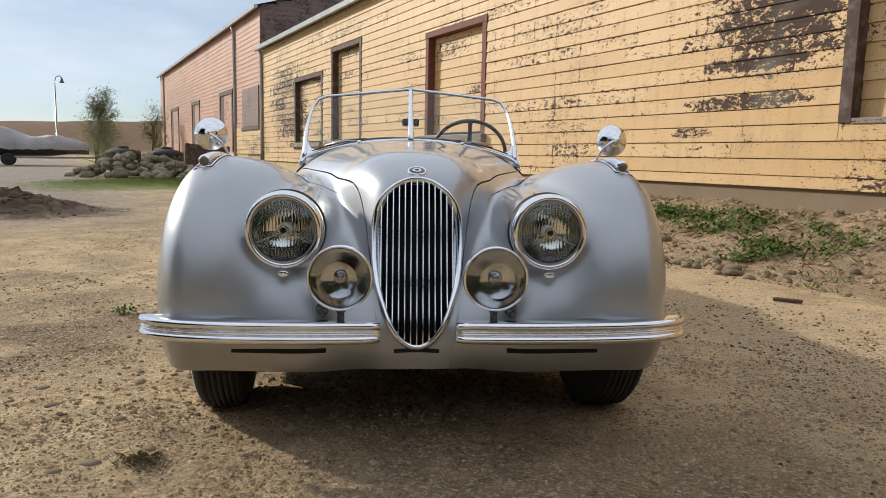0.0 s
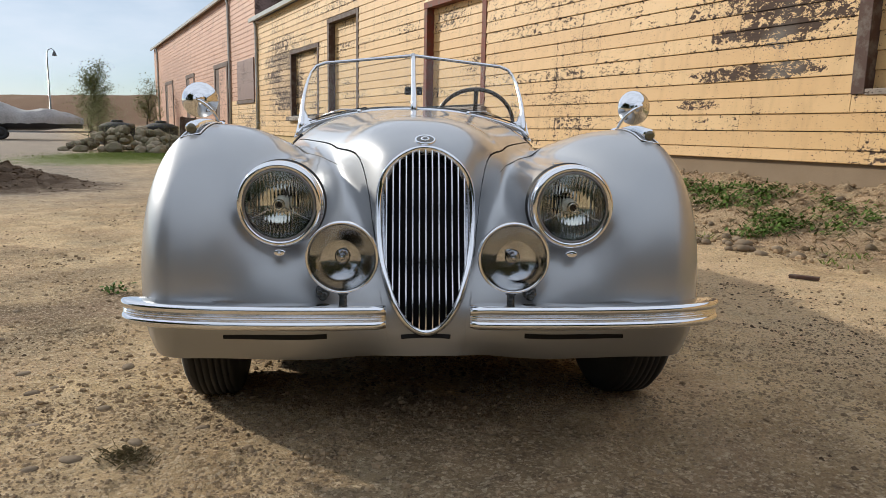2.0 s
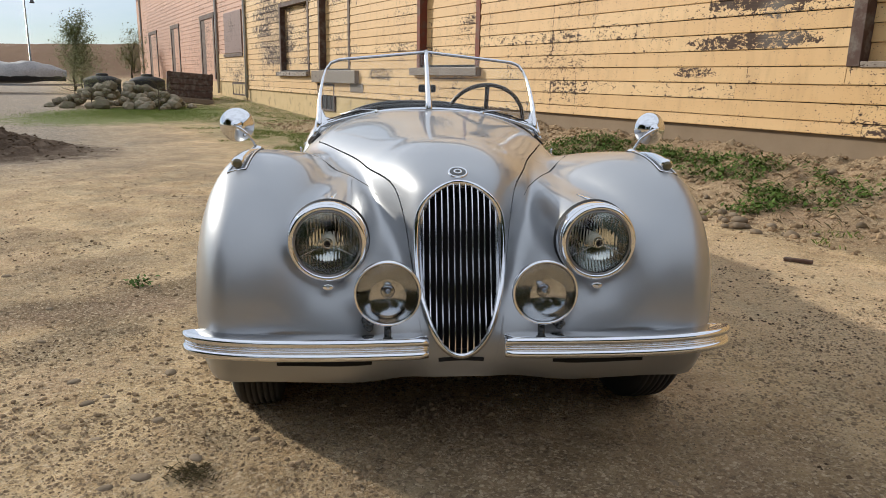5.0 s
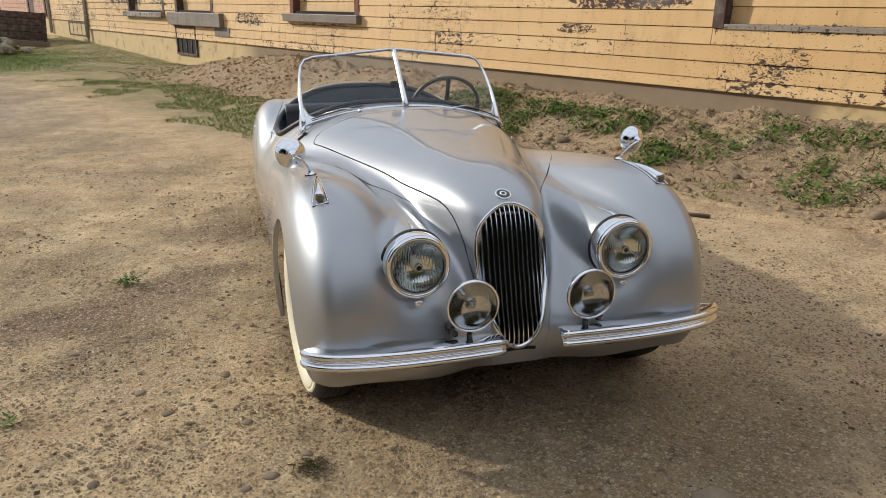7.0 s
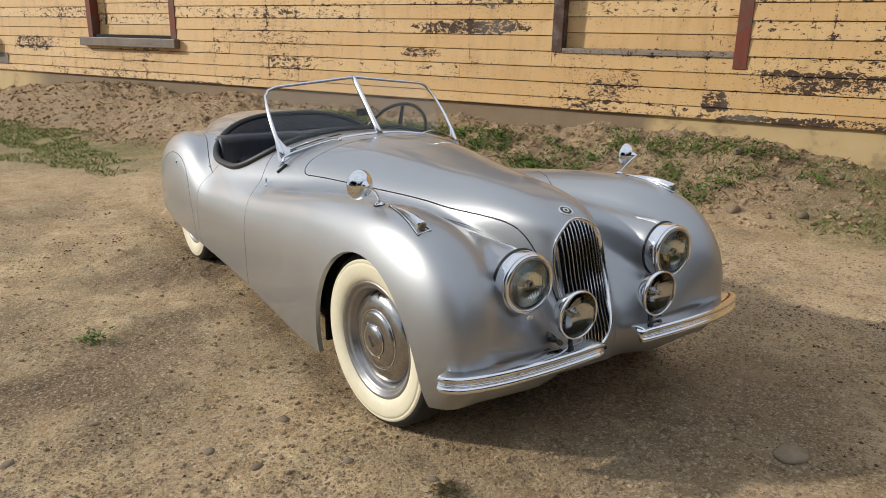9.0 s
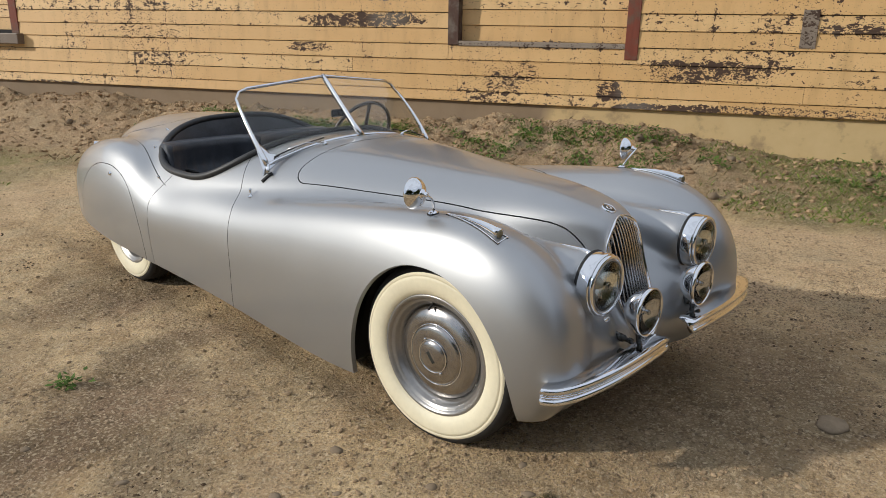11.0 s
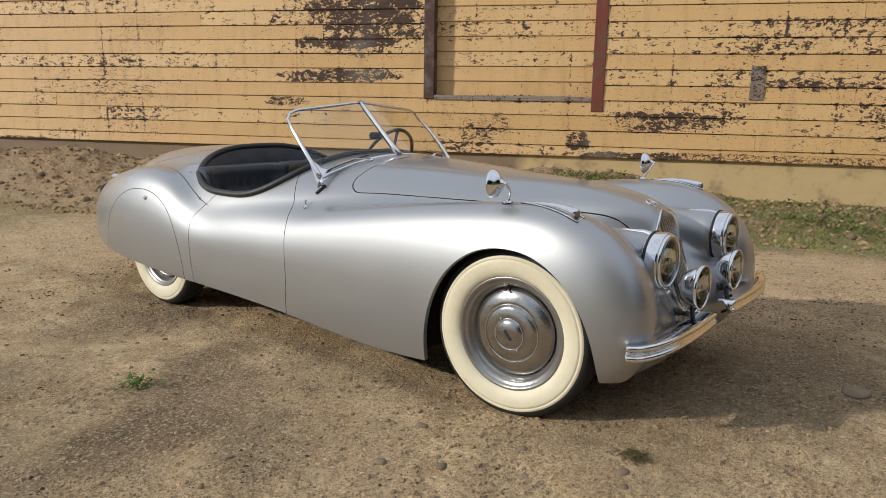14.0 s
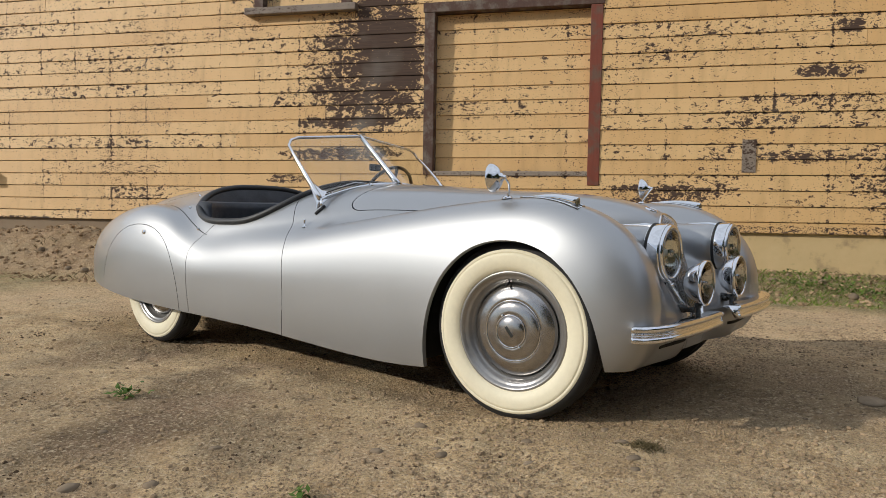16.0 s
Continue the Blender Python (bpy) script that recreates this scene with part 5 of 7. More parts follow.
def build_side_lamp(side):
    line, k = [], []
    for i in range(15):
        t = i / 14
        y = -0.248 + 0.225 * t
        x = 0.652 - 0.02 * t
        z = top_z(x, y)
        r = 0.0165 * (1 - t) ** 0.8 + 0.002
        line.append((x * side, y, z + r * 0.75))
        k.append(r)
    bm = bmesh.new()
    sweep(bm, line, circle(1.0, 14), scale=k)
    lamp = part("side_lamp", bm, CHROME, car, "teardrop chrome side lamp on the wing crest", True)
    p = Vector(line[0])
    bm = bmesh.new()
    lathe(bm, ((0.0145, 0.0), (0.0135, 0.005), (0.008, 0.008), (0, 0.009)), 24, Matrix.Translation(p) @ Matrix.Rotation(radians(90), 4, "X"))
    part("lens", bm, AMBER, lamp, "smoked lens", True)
    # splayed foot plate
    bm = bmesh.new()
    left, right = [], []
    for i in range(13):
        t = i / 12
        y = -0.262 + 0.27 * t
        x = 0.652 - 0.02 * t
        w = 0.024 * (1 - t) ** 0.9 + 0.002
        for row, s in ((left, -1), (right, 1)):
            row.append((x + s * w, y))
    ring = [(x * side, y, top_z(x, y)) for x, y in left + right[::-1]]
    sweep(bm, [(a, b, c + 0.003) for a, b, c in ring], circle(0.0028, 6), closed=True, up=(0.05, 0.02, 1))
    part("lamp_foot", bm, CHROME, lamp, "", True)
    bm = bmesh.new()
    sweep(bm, ring, circle(0.0042, 6, 0.5), closed=True, up=(0.05, 0.02, 1))
    part("gasket", bm, BLACK, lamp, "black rubber gasket", True)


def build_mirror(side):
    x, y = 0.647, 0.063
    z = top_z(x, y)
    base = Vector((x * side, y, z))
    head = Vector((0.713 * side, 0.078, 0.934))
    bm = bmesh.new()
    lathe(bm, ((0.019, -0.004), (0.019, 0.004), (0.014, 0.009), (0.008, 0.012), (0, 0.013)), 20, facing(base, normal_at(base)))
    mid, tip = Vector((0.660 * side, 0.03, 0.915)), head + Vector((0.0045 * side, -0.045, 0.002))
    line = [base.lerp(mid, t).lerp(mid.lerp(tip, t), t) for t in np.linspace(0, 1, 9)]
    sweep(bm, line, circle(0.0048, 8), up=(0, 1, 0))
    pad = bmesh.new()
    lathe(pad, ((0.0, 0.002), (0.022, 0.002), (0.0225, -0.006)), 20, facing(base, normal_at(base)))
    mr = part("wing_mirror", bm, CHROME, car, "round chrome mirror on a bent stalk", True)
    part("gasket", pad, BLACK, mr, "black rubber gasket", True)
    n = Vector((0.14, -1, 0.05)).normalized()
    m = facing(head, n)
    bm = bmesh.new()
    lathe(bm, ((0.0, 0.030), (0.012, 0.029), (0.028, 0.024), (0.042, 0.014), (0.052, 0.002), (0.0565, -0.008), (0.0570, -0.013), (0.0545, -0.015)), 40, m)
    part("mirror_shell", bm, CHROME, mr, "domed chrome shell", True)
    bm = bmesh.new()
    lathe(bm, ((0.0, 0.050), (0.006, 0.049), (0.009, 0.044), (0.009, 0.038), (0.014, 0.035), (0.018, 0.030), (0.019, 0.024)), 20, m)
    part("mirror_boss", bm, CHROME, mr, "", True)
    bm = bmesh.new()
    lathe(bm, ((0.0545, -0.0145), (0.03, -0.0155), (0, -0.016)), 40, m)
    part("mirror_glass", bm, MIRROR, mr, "", True)


def build_wheel(x, y, side, steer=0.0):
    w = new("wheel")
    w.parent = car
    w.matrix_basis = Matrix.Translation((x * side, y, 0.343)) @ Matrix.Rotation(radians(steer), 4, "Z") @ Matrix.Rotation(radians(90 * side), 4, "Y")
    tagged(w, "whitewall cross-ply tyre on a grey steel disc wheel")
    bm = bmesh.new()
    prof = [(0.205, 0.045), (0.232, 0.062)]
    prof += [(0.318, 0.0755), (0.332, 0.067), (0.3395, 0.058), (0.3425, 0.054)]
    zz = 0.052
    for i in range(6):
        prof += [(0.3445 + 0.0012 * (2.5 - abs(i - 2.5)), zz), (0.3445 + 0.0012 * (2.5 - abs(i - 2.5)), zz - 0.012), (0.338, zz - 0.0135), (0.338, zz - 0.0165)]
        zz -= 0.018
    prof += [(0.342, -0.056), (0.332, -0.067), (0.30, -0.078), (0.25, -0.07), (0.205, -0.05)]
    lathe(bm, prof, 96)
    part("tyre", bm, BLACK, w, "ribbed black tyre", True)
    bm = bmesh.new()
    lathe(bm, ((0.231, 0.0625), (0.236, 0.070), (0.252, 0.0785), (0.272, 0.083), (0.292, 0.0828), (0.302, 0.0815), (0.3035, 0.0790), (0.305, 0.0812), (0.314, 0.0785), (0.3185, 0.0745)), 96)
    part("whitewall", bm, WHITEWALL, w, "broad cream whitewall band", True)
    bm = bmesh.new()
    lathe(bm, ((0.233, 0.058), (0.234, 0.066), (0.230, 0.070), (0.222, 0.0685), (0.216, 0.060), (0.212, 0.057), (0.206, 0.0555), (0.200, 0.050), (0.197, 0.040), (0.192, 0.035), (0.187, 0.030), (0.183, 0.018), (0.172, 0.012), (0.150, 0.01), (0.10, 0.01)), 80)
    part("rim", bm, WHEEL_GREY, w, "grey painted steel rim", True)
    bm = bmesh.new()
    lathe(bm, ((0.178, 0.024), (0.177, 0.031), (0.168, 0.040), (0.146, 0.049), (0.130, 0.053), (0.122, 0.054), (0.118, 0.052), (0.114, 0.056), (0.110, 0.062), (0.104, 0.0645), (0.095, 0.067), (0.080, 0.070), (0.068, 0.071), (0.064, 0.069), (0.060, 0.0735), (0.055, 0.0775), (0.045, 0.0815), (0.025, 0.085), (0, 0.086)), 80)
    cap = part("hubcap", bm, CAP, w, "brushed metal hubcap with a stepped dome", True)
    bm = bmesh.new()
    sweep(bm, [(0.062 * math.cos(a), 0.062 * math.sin(a), 0.0725) for a in np.linspace(0, 2 * math.pi, 48, endpoint=False)], circle(0.0028, 6), closed=True)
    sweep(bm, [(0.117 * math.cos(a), 0.117 * math.sin(a), 0.0545) for a in np.linspace(0, 2 * math.pi, 64, endpoint=False)], circle(0.0028, 6), closed=True)
    for s in (1, -1):
        a = radians(32)
        bmesh.ops.create_uvsphere(bm, u_segments=10, v_segments=6, radius=0.006, matrix=Matrix.Translation((s * 0.069 * math.cos(a), s * 0.069 * math.sin(a), 0.072)))
    part("cap_ring", bm, CHROME, cap, "", True)
    bm = bmesh.new()
    box(bm, -0.024, 0.024, -0.0065, 0.0065, 0.083, 0.0875, 0.002)
    part("cap_plate", bm, ENAMEL, cap, "dark enamel bar", False, Matrix.Rotation(radians(38), 4, "Z"))
    bm = bmesh.new()
    sweep(bm, [(0.185, 0.03, 0.030), (0.178, 0.028, 0.055), (0.174, 0.027, 0.064)], circle(0.0045, 8), up=(0, 1, 0))
    part("valve", bm, BLACK, w, "", True)
    return w


WHEEL_GREY = simple("wheel_enamel_grey", (0.30, 0.295, 0.29), 0.32, 0.7, 0.4, 0.1)
CAP = simple("brushed_cap", (0.38, 0.37, 0.365), 0.22, 0.95, 0.0, 0.08, 14, 0.05)


def cockpit_line(grow=0.0, n=96):
    pts = []
    for i in range(n):
        a = 2 * math.pi * i / n
        c, s = math.cos(a), math.sin(a)
        x = (0.648 + grow) * abs(c) ** (2 / 3.4)
        y = 1.92 + ((0.56 if s > 0 else 0.50) + grow) * abs(s) ** (2 / 2.8) * (1 if s > 0 else -1)
        pts.append((x * (1 if c >= 0 else -1), y))
    return pts


def build_cockpit():
    plan = cockpit_line(-0.004)
    edge = [Vector((x, y, top_z(abs(x), y))) for x, y in plan]
    # smooth the rim's height a little
    n = len(edge)
    for _ in range(2):
        zs = [(edge[i - 1].z + 2 * edge[i].z + edge[(i + 1) % n].z) / 4 for i in range(n)]
        for p, z in zip(edge, zs):
            p.z = z
    bm = bmesh.new()
    sweep(bm, [p + Vector((0, 0, 0.006)) for p in edge], circle(0.020, 12, 0.9), closed=True)
    part("cockpit_roll", bm, TRIM, car, "black padded leather roll round the cockpit", True)
    bm = bmesh.new()
    rows = []
    for inset, drop in ((0.008, -0.004), (0.03, 0.05), (0.045, 0.14), (0.05, 0.30), (0.06, 0.55)):
        row = []
        for (x, y), p in zip(plan, edge):
            k = 1 - inset / 0.6
            row.append(bm.verts.new((x * k, 1.93 + (y - 1.93) * k, max(0.26, p.z - drop))))
        rows.append(row)
    for a, b in zip(rows, rows[1:]):
        for i in range(n):
            j = (i + 1) % n
            bm.faces.new((a[j], a[i], b[i], b[j]))
    bm.faces.new(rows[-1])
    part("cockpit_lining", bm, LEATHER, car, "black leather cockpit lining", True)
    # seats with pleated backs
    for s in (-1, 1):
        bm = bmesh.new()
        box(bm, 0.045 * s - 0.0 if s > 0 else -0.50, 0.50 if s > 0 else -0.045, 1.72, 2.22, 0.34, 0.47, 0.04)
        seat = part("seat", bm, LEATHER, car, "black leather bucket seat", True)
        bm = bmesh.new()
        x0, x1 = (0.008, 0.565) if s > 0 else (-0.565, -0.008)
        cols, rws = 41, 12
        grid = []
        for i in range(cols):
            u = i / (cols - 1)
            x = x0 + (x1 - x0) * u
            wrap = (abs(u - 0.5) * 2) ** 3
            col = []
            for j in range(rws):
                v = j / (rws - 1)
                inner = 1 if 0.14 < u < 0.86 and v < 0.8 else 0
                groove = (0.014 * (1 - abs(math.sin(u * math.pi * 9))) ** 2 if inner else -0.016)
                y = 2.17 + 0.16 * v - 0.075 * wrap + groove - 0.05 * (v ** 6)
                z = 0.44 + 0.405 * v
                col.append(bm.verts.new((x, y, z)))
            col.append(bm.verts.new((x, 2.36 - 0.05 * wrap, 0.855)))
            col.append(bm.verts.new((x, 2.40 - 0.05 * wrap, 0.825)))
            col.append(bm.verts.new((x, 2.40 - 0.05 * wrap, 0.45)))
            grid.append(col)
        bm.faces.new(grid[0])
        bm.faces.new(grid[-1])
        for a, b in zip(grid, grid[1:]):
            for j in range(len(a) - 1):
                bm.faces.new((a[j], b[j], b[j + 1], a[j + 1]))
        bmesh.ops.recalc_face_normals(bm, faces=bm.faces)
        part("backrest", bm, LEATHER, seat, "pleated black leather backrest", True)
    # dashboard and column
    bm = bmesh.new()
    box(bm, -0.50, 0.50, 1.47, 1.52, 0.62, 0.83, 0.015)
    part("dashboard", bm, LEATHER, car, "black leather dashboard")
    hub = Vector((0.333, 1.625, 0.885))
    axis = Vector((0, 0.90, 0.42)).normalized()
    m = facing(hub, axis)
    bm = bmesh.new()
    sweep(bm, [m @ Vector((0.213 * math.cos(a), 0.213 * math.sin(a), 0)) for a in np.linspace(0, 2 * math.pi, 56, endpoint=False)], circle(0.011, 10), closed=True, up=axis)
    wheel = part("steering_wheel", bm, BAKELITE, car, "large dark thin-rimmed steering wheel", True)
    for k in range(4):
        a = radians(90 * k)
        bm = bmesh.new()
        sweep(bm, [m @ Vector((math.cos(a) * r, math.sin(a) * r, -0.03 * (1 - r / 0.21))) for r in (0.03, 0.1, 0.16, 0.208)], [(-0.012, -0.003), (0.012, -0.003), (0.012, 0.003), (-0.012, 0.003)], up=axis, scale=(1.2, 1.0, 0.9, 1.1))
        part("spoke", bm, BAKELITE, wheel)
    bm = bmesh.new()
    lathe(bm, ((0, 0.0), (0.03, -0.004), (0.04, -0.016), (0.03, -0.035), (0.018, -0.04), (0.018, -0.22)), 24, m)
    part("boss", bm, ENAMEL, wheel, "", True)


def build_screen():
    foot_c, top_c = Vector((0, 1.222, 0.957)), Vector((0, 1.522, 1.243))
    bar = new("windscreen")
    bar.parent = car
    tagged(bar, "raked split windscreen in a slim chrome frame")
    ALU = CHROME
    bm = bmesh.new()
    d = (top_c - foot_c).normalized()
    sweep(bm, [foot_c - d * 0.01, foot_c + d * 0.06, foot_c + d * 0.2, top_c - d * 0.03, top_c + d * 0.006], [(-0.011, -0.012), (0.011, -0.012), (0.0125, 0.0), (0.007, 0.010), (-0.007, 0.010), (-0.0125, 0.0)], up=(0, -0.7, 0.7), scale=(1.5, 1.2, 1.0, 0.95, 0.95))
    part("centre_bar", bm, SATIN, bar, "bright centre bar", True)
    for s in (-1, 1):
        def pt(u, v):
            """u: from the centre bar out, v: from the foot up."""
            low = Vector((0.545 * u, 1.222 + 0.045 * u ** 2, 0.957 - 0.095 * u ** 2.2))
            high = Vector((0.527 * u, 1.522 + 0.026 * u, 1.243 - 0.052 * u - 0.028 * max(0, (u - 0.86) / 0.14) ** 2))
            p = low.lerp(high, v)
            p.x += 0.012 * u * math.sin(math.pi * v)
            p.y -= 0.012 * u ** 2 * math.sin(math.pi * v)
            return Vector((p.x * s, p.y, p.z))
        bm = bmesh.new()
        g = [[bm.verts.new(pt(i / 14, j / 8)) for j in range(9)] for i in range(15)]
        for a, b in zip(g, g[1:]):
            for j in range(8):
                q = (a[j], b[j], b[j + 1], a[j + 1])
                bm.faces.new(q if s > 0 else q[::-1])
        gl = part("pane", bm, PANE, bar, "clear flat glass pane", True)
        gl.visible_shadow = False
        edge = [pt(u, 1) for u in np.linspace(0, 1, 16)]
        post = [pt(1, v) for v in np.linspace(1, 0, 12)]
        foot = Vector((0.562 * s, 1.245, 0.826))
        rim = edge[:-2] + [edge[-2].lerp(post[0], 0.3) + Vector((0, 0, 0.001)), edge[-1].lerp(post[1], 0.4) + Vector((-0.004 * s, 0, -0.003))] + post[2:]
        bm = bmesh.new()
        sweep(bm, rim, [(-0.0065, -0.006), (0.0065, -0.006), (0.0075, 0.0), (0.0045, 0.0055), (-0.0045, 0.0055), (-0.0075, 0.0)], up=(0, -0.7, 0.72), scale=[1.0] * 16 + [1.0 + 0.9 * (i / 9) for i in range(len(rim) - 16)])
        part("top_rail", bm, SATIN, bar, "", True)
        bm = bmesh.new()
        sweep(bm, [pt(u, 0) for u in np.linspace(0, 1, 14)] + [foot + Vector((0, -0.01, 0.004))], [(-0.010, -0.008), (0.010, -0.008), (0.009, 0.004), (0.0, 0.009), (-0.009, 0.004)], up=(0, -0.3, 1))
        part("bottom_rail", bm, SATIN, bar, "", True)
        # corner bracket that spreads to the scuttle
        bm = bmesh.new()
        a, b, c, e = pt(1, 0.36), pt(1, 0.02) + Vector((0.012 * s, 0, 0)), foot + Vector((0.014 * s, 0.012, -0.012)), pt(0.83, 0.0)
        for off in (-0.005, 0.006):
            vs = [bm.verts.new(q + Vector((off * s, 0, 0))) for q in (a, b.lerp(c, 0.5), c, e, pt(0.945, 0.12))]
            bm.faces.new(vs)
        bm.verts.ensure_lookup_table()
        for i in range(5):
            j = (i + 1) % 5
            bm.faces.new((bm.verts[i], bm.verts[j], bm.verts[5 + j], bm.verts[5 + i]))
        bmesh.ops.recalc_face_normals(bm, faces=bm.faces)
        part("corner_bracket", bm, SATIN, bar, "wedge-shaped bright bracket")
        bm = bmesh.new()
        pad = []
        for k in range(6):
            q = Vector((0.582 * s, 1.262, 0.0)).lerp(Vector((0.538 * s, 1.238, 0)), k / 5)
            q.z = top_z(abs(q.x), q.y) + 0.003
            pad.append(q)
        sweep(bm, pad, circle(0.009, 8))
        part("rubber_pad", bm, BLACK, bar, "", True)
        # wiper
        piv = Vector((0.26 * s, 1.185, 0))
        piv.z = top_z(abs(piv.x), piv.y)
        bm = bmesh.new()
        lathe(bm, ((0.011, 0), (0.011, 0.008), (0.006, 0.014), (0, 0.016)), 14, Matrix.Translation(piv))
        tip = pt(0.80 if s < 0 else 0.78, 0.06) + Vector((0, -0.012, 0.006))
        sweep(bm, [piv + Vector((0, 0, 0.012)), piv.lerp(tip, 0.5) + Vector((0, 0, 0.022)), tip], circle(0.0032, 6))
        wp = part("wiper", bm, SATIN, bar, "thin bright wiper arm lying on the scuttle", True)
        bm = bmesh.new()
        sweep(bm, [pt(u, 0.06 - 0.02 * u) + Vector((0, -0.009, 0.006)) for u in (0.42, 0.55, 0.7, 0.84, 0.93)], circle(0.003, 6))
        part("wiper_blade", bm, BLACK, wp, "", True)
    bm = bmesh.new()
    box(bm, -0.045, 0.045, 1.40, 1.415, 1.035, 1.075, 0.008)
    box(bm, -0.006, 0.006, 1.37, 1.405, 1.04, 1.055)
    part("rear_view_mirror", bm, BLACK, bar, "small dark rear-view mirror")


def surface_line(name, plan, r, material, parent, lift=0.0, ends=True):
    """A bead that lies on the shell along (x, y) places."""
    for s in (-1, 1):
        pts = [Vector((x * s, y, top_z(x, y) + lift)) for x, y in plan]
        k = None
        if ends:
            k = [min(1.0, 0.3 + i * 0.35, 0.3 + (len(pts) - 1 - i) * 0.35) for i in range(len(pts))]
        bm = bmesh.new()
        sweep(bm, pts, circle(r, 6), scale=k)
        part(name, bm, material, parent, "", True)


def build_underside():
    # plain black panels added to keep light out of the hollow shell
    bm = bmesh.new()
    box(bm, -0.50, 0.50, -0.40, 3.2, 0.235, 0.26)
    box(bm, -0.60, 0.60, 0.46, 2.15, 0.19, 0.22)
    for s in (-1, 1):
        box(bm, s * 0.46 - 0.01, s * 0.46 + 0.01, -0.40, 0.50, 0.22, 0.66)
        box(bm, s * 0.46 - 0.01, s * 0.46 + 0.01, 2.12, 3.10, 0.22, 0.70)
        box(bm, min(s * 0.46, s * 0.70), max(s * 0.46, s * 0.70), 0.455, 0.475, 0.17, 0.72)
        box(bm, min(s * 0.46, s * 0.70), max(s * 0.46, s * 0.70), -0.435, -0.42, 0.27, 0.62)
        prev = None
        for i in range(15):
            a = math.pi * i / 14
            cur = [bm.verts.new((s * x, -0.012 + 0.425 * math.cos(a), 0.27 + 0.47 * math.sin(a))) for x in (0.46, 0.70)]
            if prev:
                bm.faces.new((prev[0], prev[1], cur[1], cur[0]))
            prev = cur
    part("floor_pan", bm, DARK, car, "near-black undertray and wheel arch liners added to block light")
    for y in (0.0, 2.59):
        bm = bmesh.new()
        sweep(bm, [(-0.6, y, 0.33), (0.6, y, 0.33)], circle(0.03, 10))
        part("axle", bm, DARK, car, "", True)


def build_rear():
    for s in (-1, 1):
        bm = bmesh.new()
        p = Vector((0.46 * s, 3.50, 0.705))
        lathe(bm, ((0, 0.075), (0.012, 0.070), (0.021, 0.052), (0.027, 0.02), (0.026, -0.02), (0.016, -0.09), (0.0, -0.12)), 20, Matrix.Translation(p) @ Matrix.Rotation(radians(-84), 4, "X"))
        part("tail_lamp", bm, CHROME, car, "small bright tail lamp", True)
        bm = bmesh.new()
        sweep(bm, [(0.45 * s, 3.66, 0.40), (0.45 * s, 3.735, 0.46), (0.45 * s, 3.755, 0.54), (0.45 * s, 3.735, 0.61), (0.45 * s, 3.705, 0.635)], [(-0.03, -0.02), (-0.015, 0.022), (0.015, 0.022), (0.03, -0.02)], up=(0, 1, 0.01), scale=(0.7, 1.0, 1.0, 0.9, 0.45))
        part("over_rider", bm, BLACK, car, "dark upright rear over-rider", True)
        # hood studs behind the cockpit
        for x, y in ((0.40, 2.56), (0.545, 2.44), (0.665, 2.17)):
            q = Vector((x * s, y, top_z(x, y)))
            bm = bmesh.new()
            lathe(bm, ((0.009, -0.002), (0.009, 0.003), (0.005, 0.006), (0.005, 0.011), (0, 0.013)), 12, facing(q, normal_at(q)))
            part("hood_stud", bm, CHROME, car, "", True)
        q = Vector((0.64 * s, 1.277, 0))
        q.z = top_z(0.64, 1.277)
        bm = bmesh.new()
        lathe(bm, ((0.013, -0.003), (0.013, 0.003), (0.005, 0.006), (0.005, 0.028), (0.008, 0.032), (0, 0.04)), 14, Matrix.Translation(q))
        part("side_screen_peg", bm, CHROME, car, "", True)
        q = Vector((side_x(2.597, 0.667) * s, 2.597, 0.667))
        bm = bmesh.new()
        lathe(bm, ((0.013, -0.004), (0.013, 0.004), (0.010, 0.008), (0, 0.009)), 16, facing(q, normal_at(q)))
        part("spat_lock", bm, CHROME, car, "", True)


def build_badge():
    p = Vector((0, -0.262, 0))
    p.z = top_z(0.0, -0.262)
    m = facing(p, normal_at(p))
    bm = bmesh.new()
    lathe(bm, ((0.030, -0.003), (0.030, 0.004), (0.027, 0.006), (0.0245, 0.004)), 36, m)
    b = part("bonnet_badge", bm, CHROME, car, "round enamel badge in a bright rim", True)
    bm = bmesh.new()
    lathe(bm, ((0.0245, 0.0042), (0.012, 0.005), (0, 0.0055)), 36, m)
    part("badge_field", bm, ENAMEL, b, "dark enamel", True)
    bm = bmesh.new()
    lathe(bm, ((0.013, 0.005), (0.013, 0.007), (0.008, 0.007), (0.008, 0.005)), 28, m)
    part("badge_ring", bm, SATIN, b, "", True)


build_grille()
for _s in (-1, 1):
    build_lamp(_s)
    build_fog(_s)
    build_bumper(_s)
    build_side_lamp(_s)
    build_mirror(_s)
    build_wheel(0.645, 0.0, _s, 5.0)
    build_wheel(0.625, 2.59, _s)
build_screen()
build_cockpit()
build_underside()
build_rear()
build_badge()
surface_line("wing_seam", [(0.682, 2.06), (0.679, 2.085), (0.669, 2.147), (0.655, 2.21), (0.64, 2.274), (0.62, 2.35), (0.597, 2.43), (0.572, 2.53), (0.556, 2.63), (0.552, 2.72)], 0.0028, SEAM, car)
surface_line("wing_bead", [(0.58, 0.62), (0.535, 0.50), (0.49, 0.40), (0.44, 0.31), (0.39, 0.225), (0.342, 0.145), (0.305, 0.085), (0.272, 0.02), (0.245, -0.06)], 0.0022, SEAM, car)


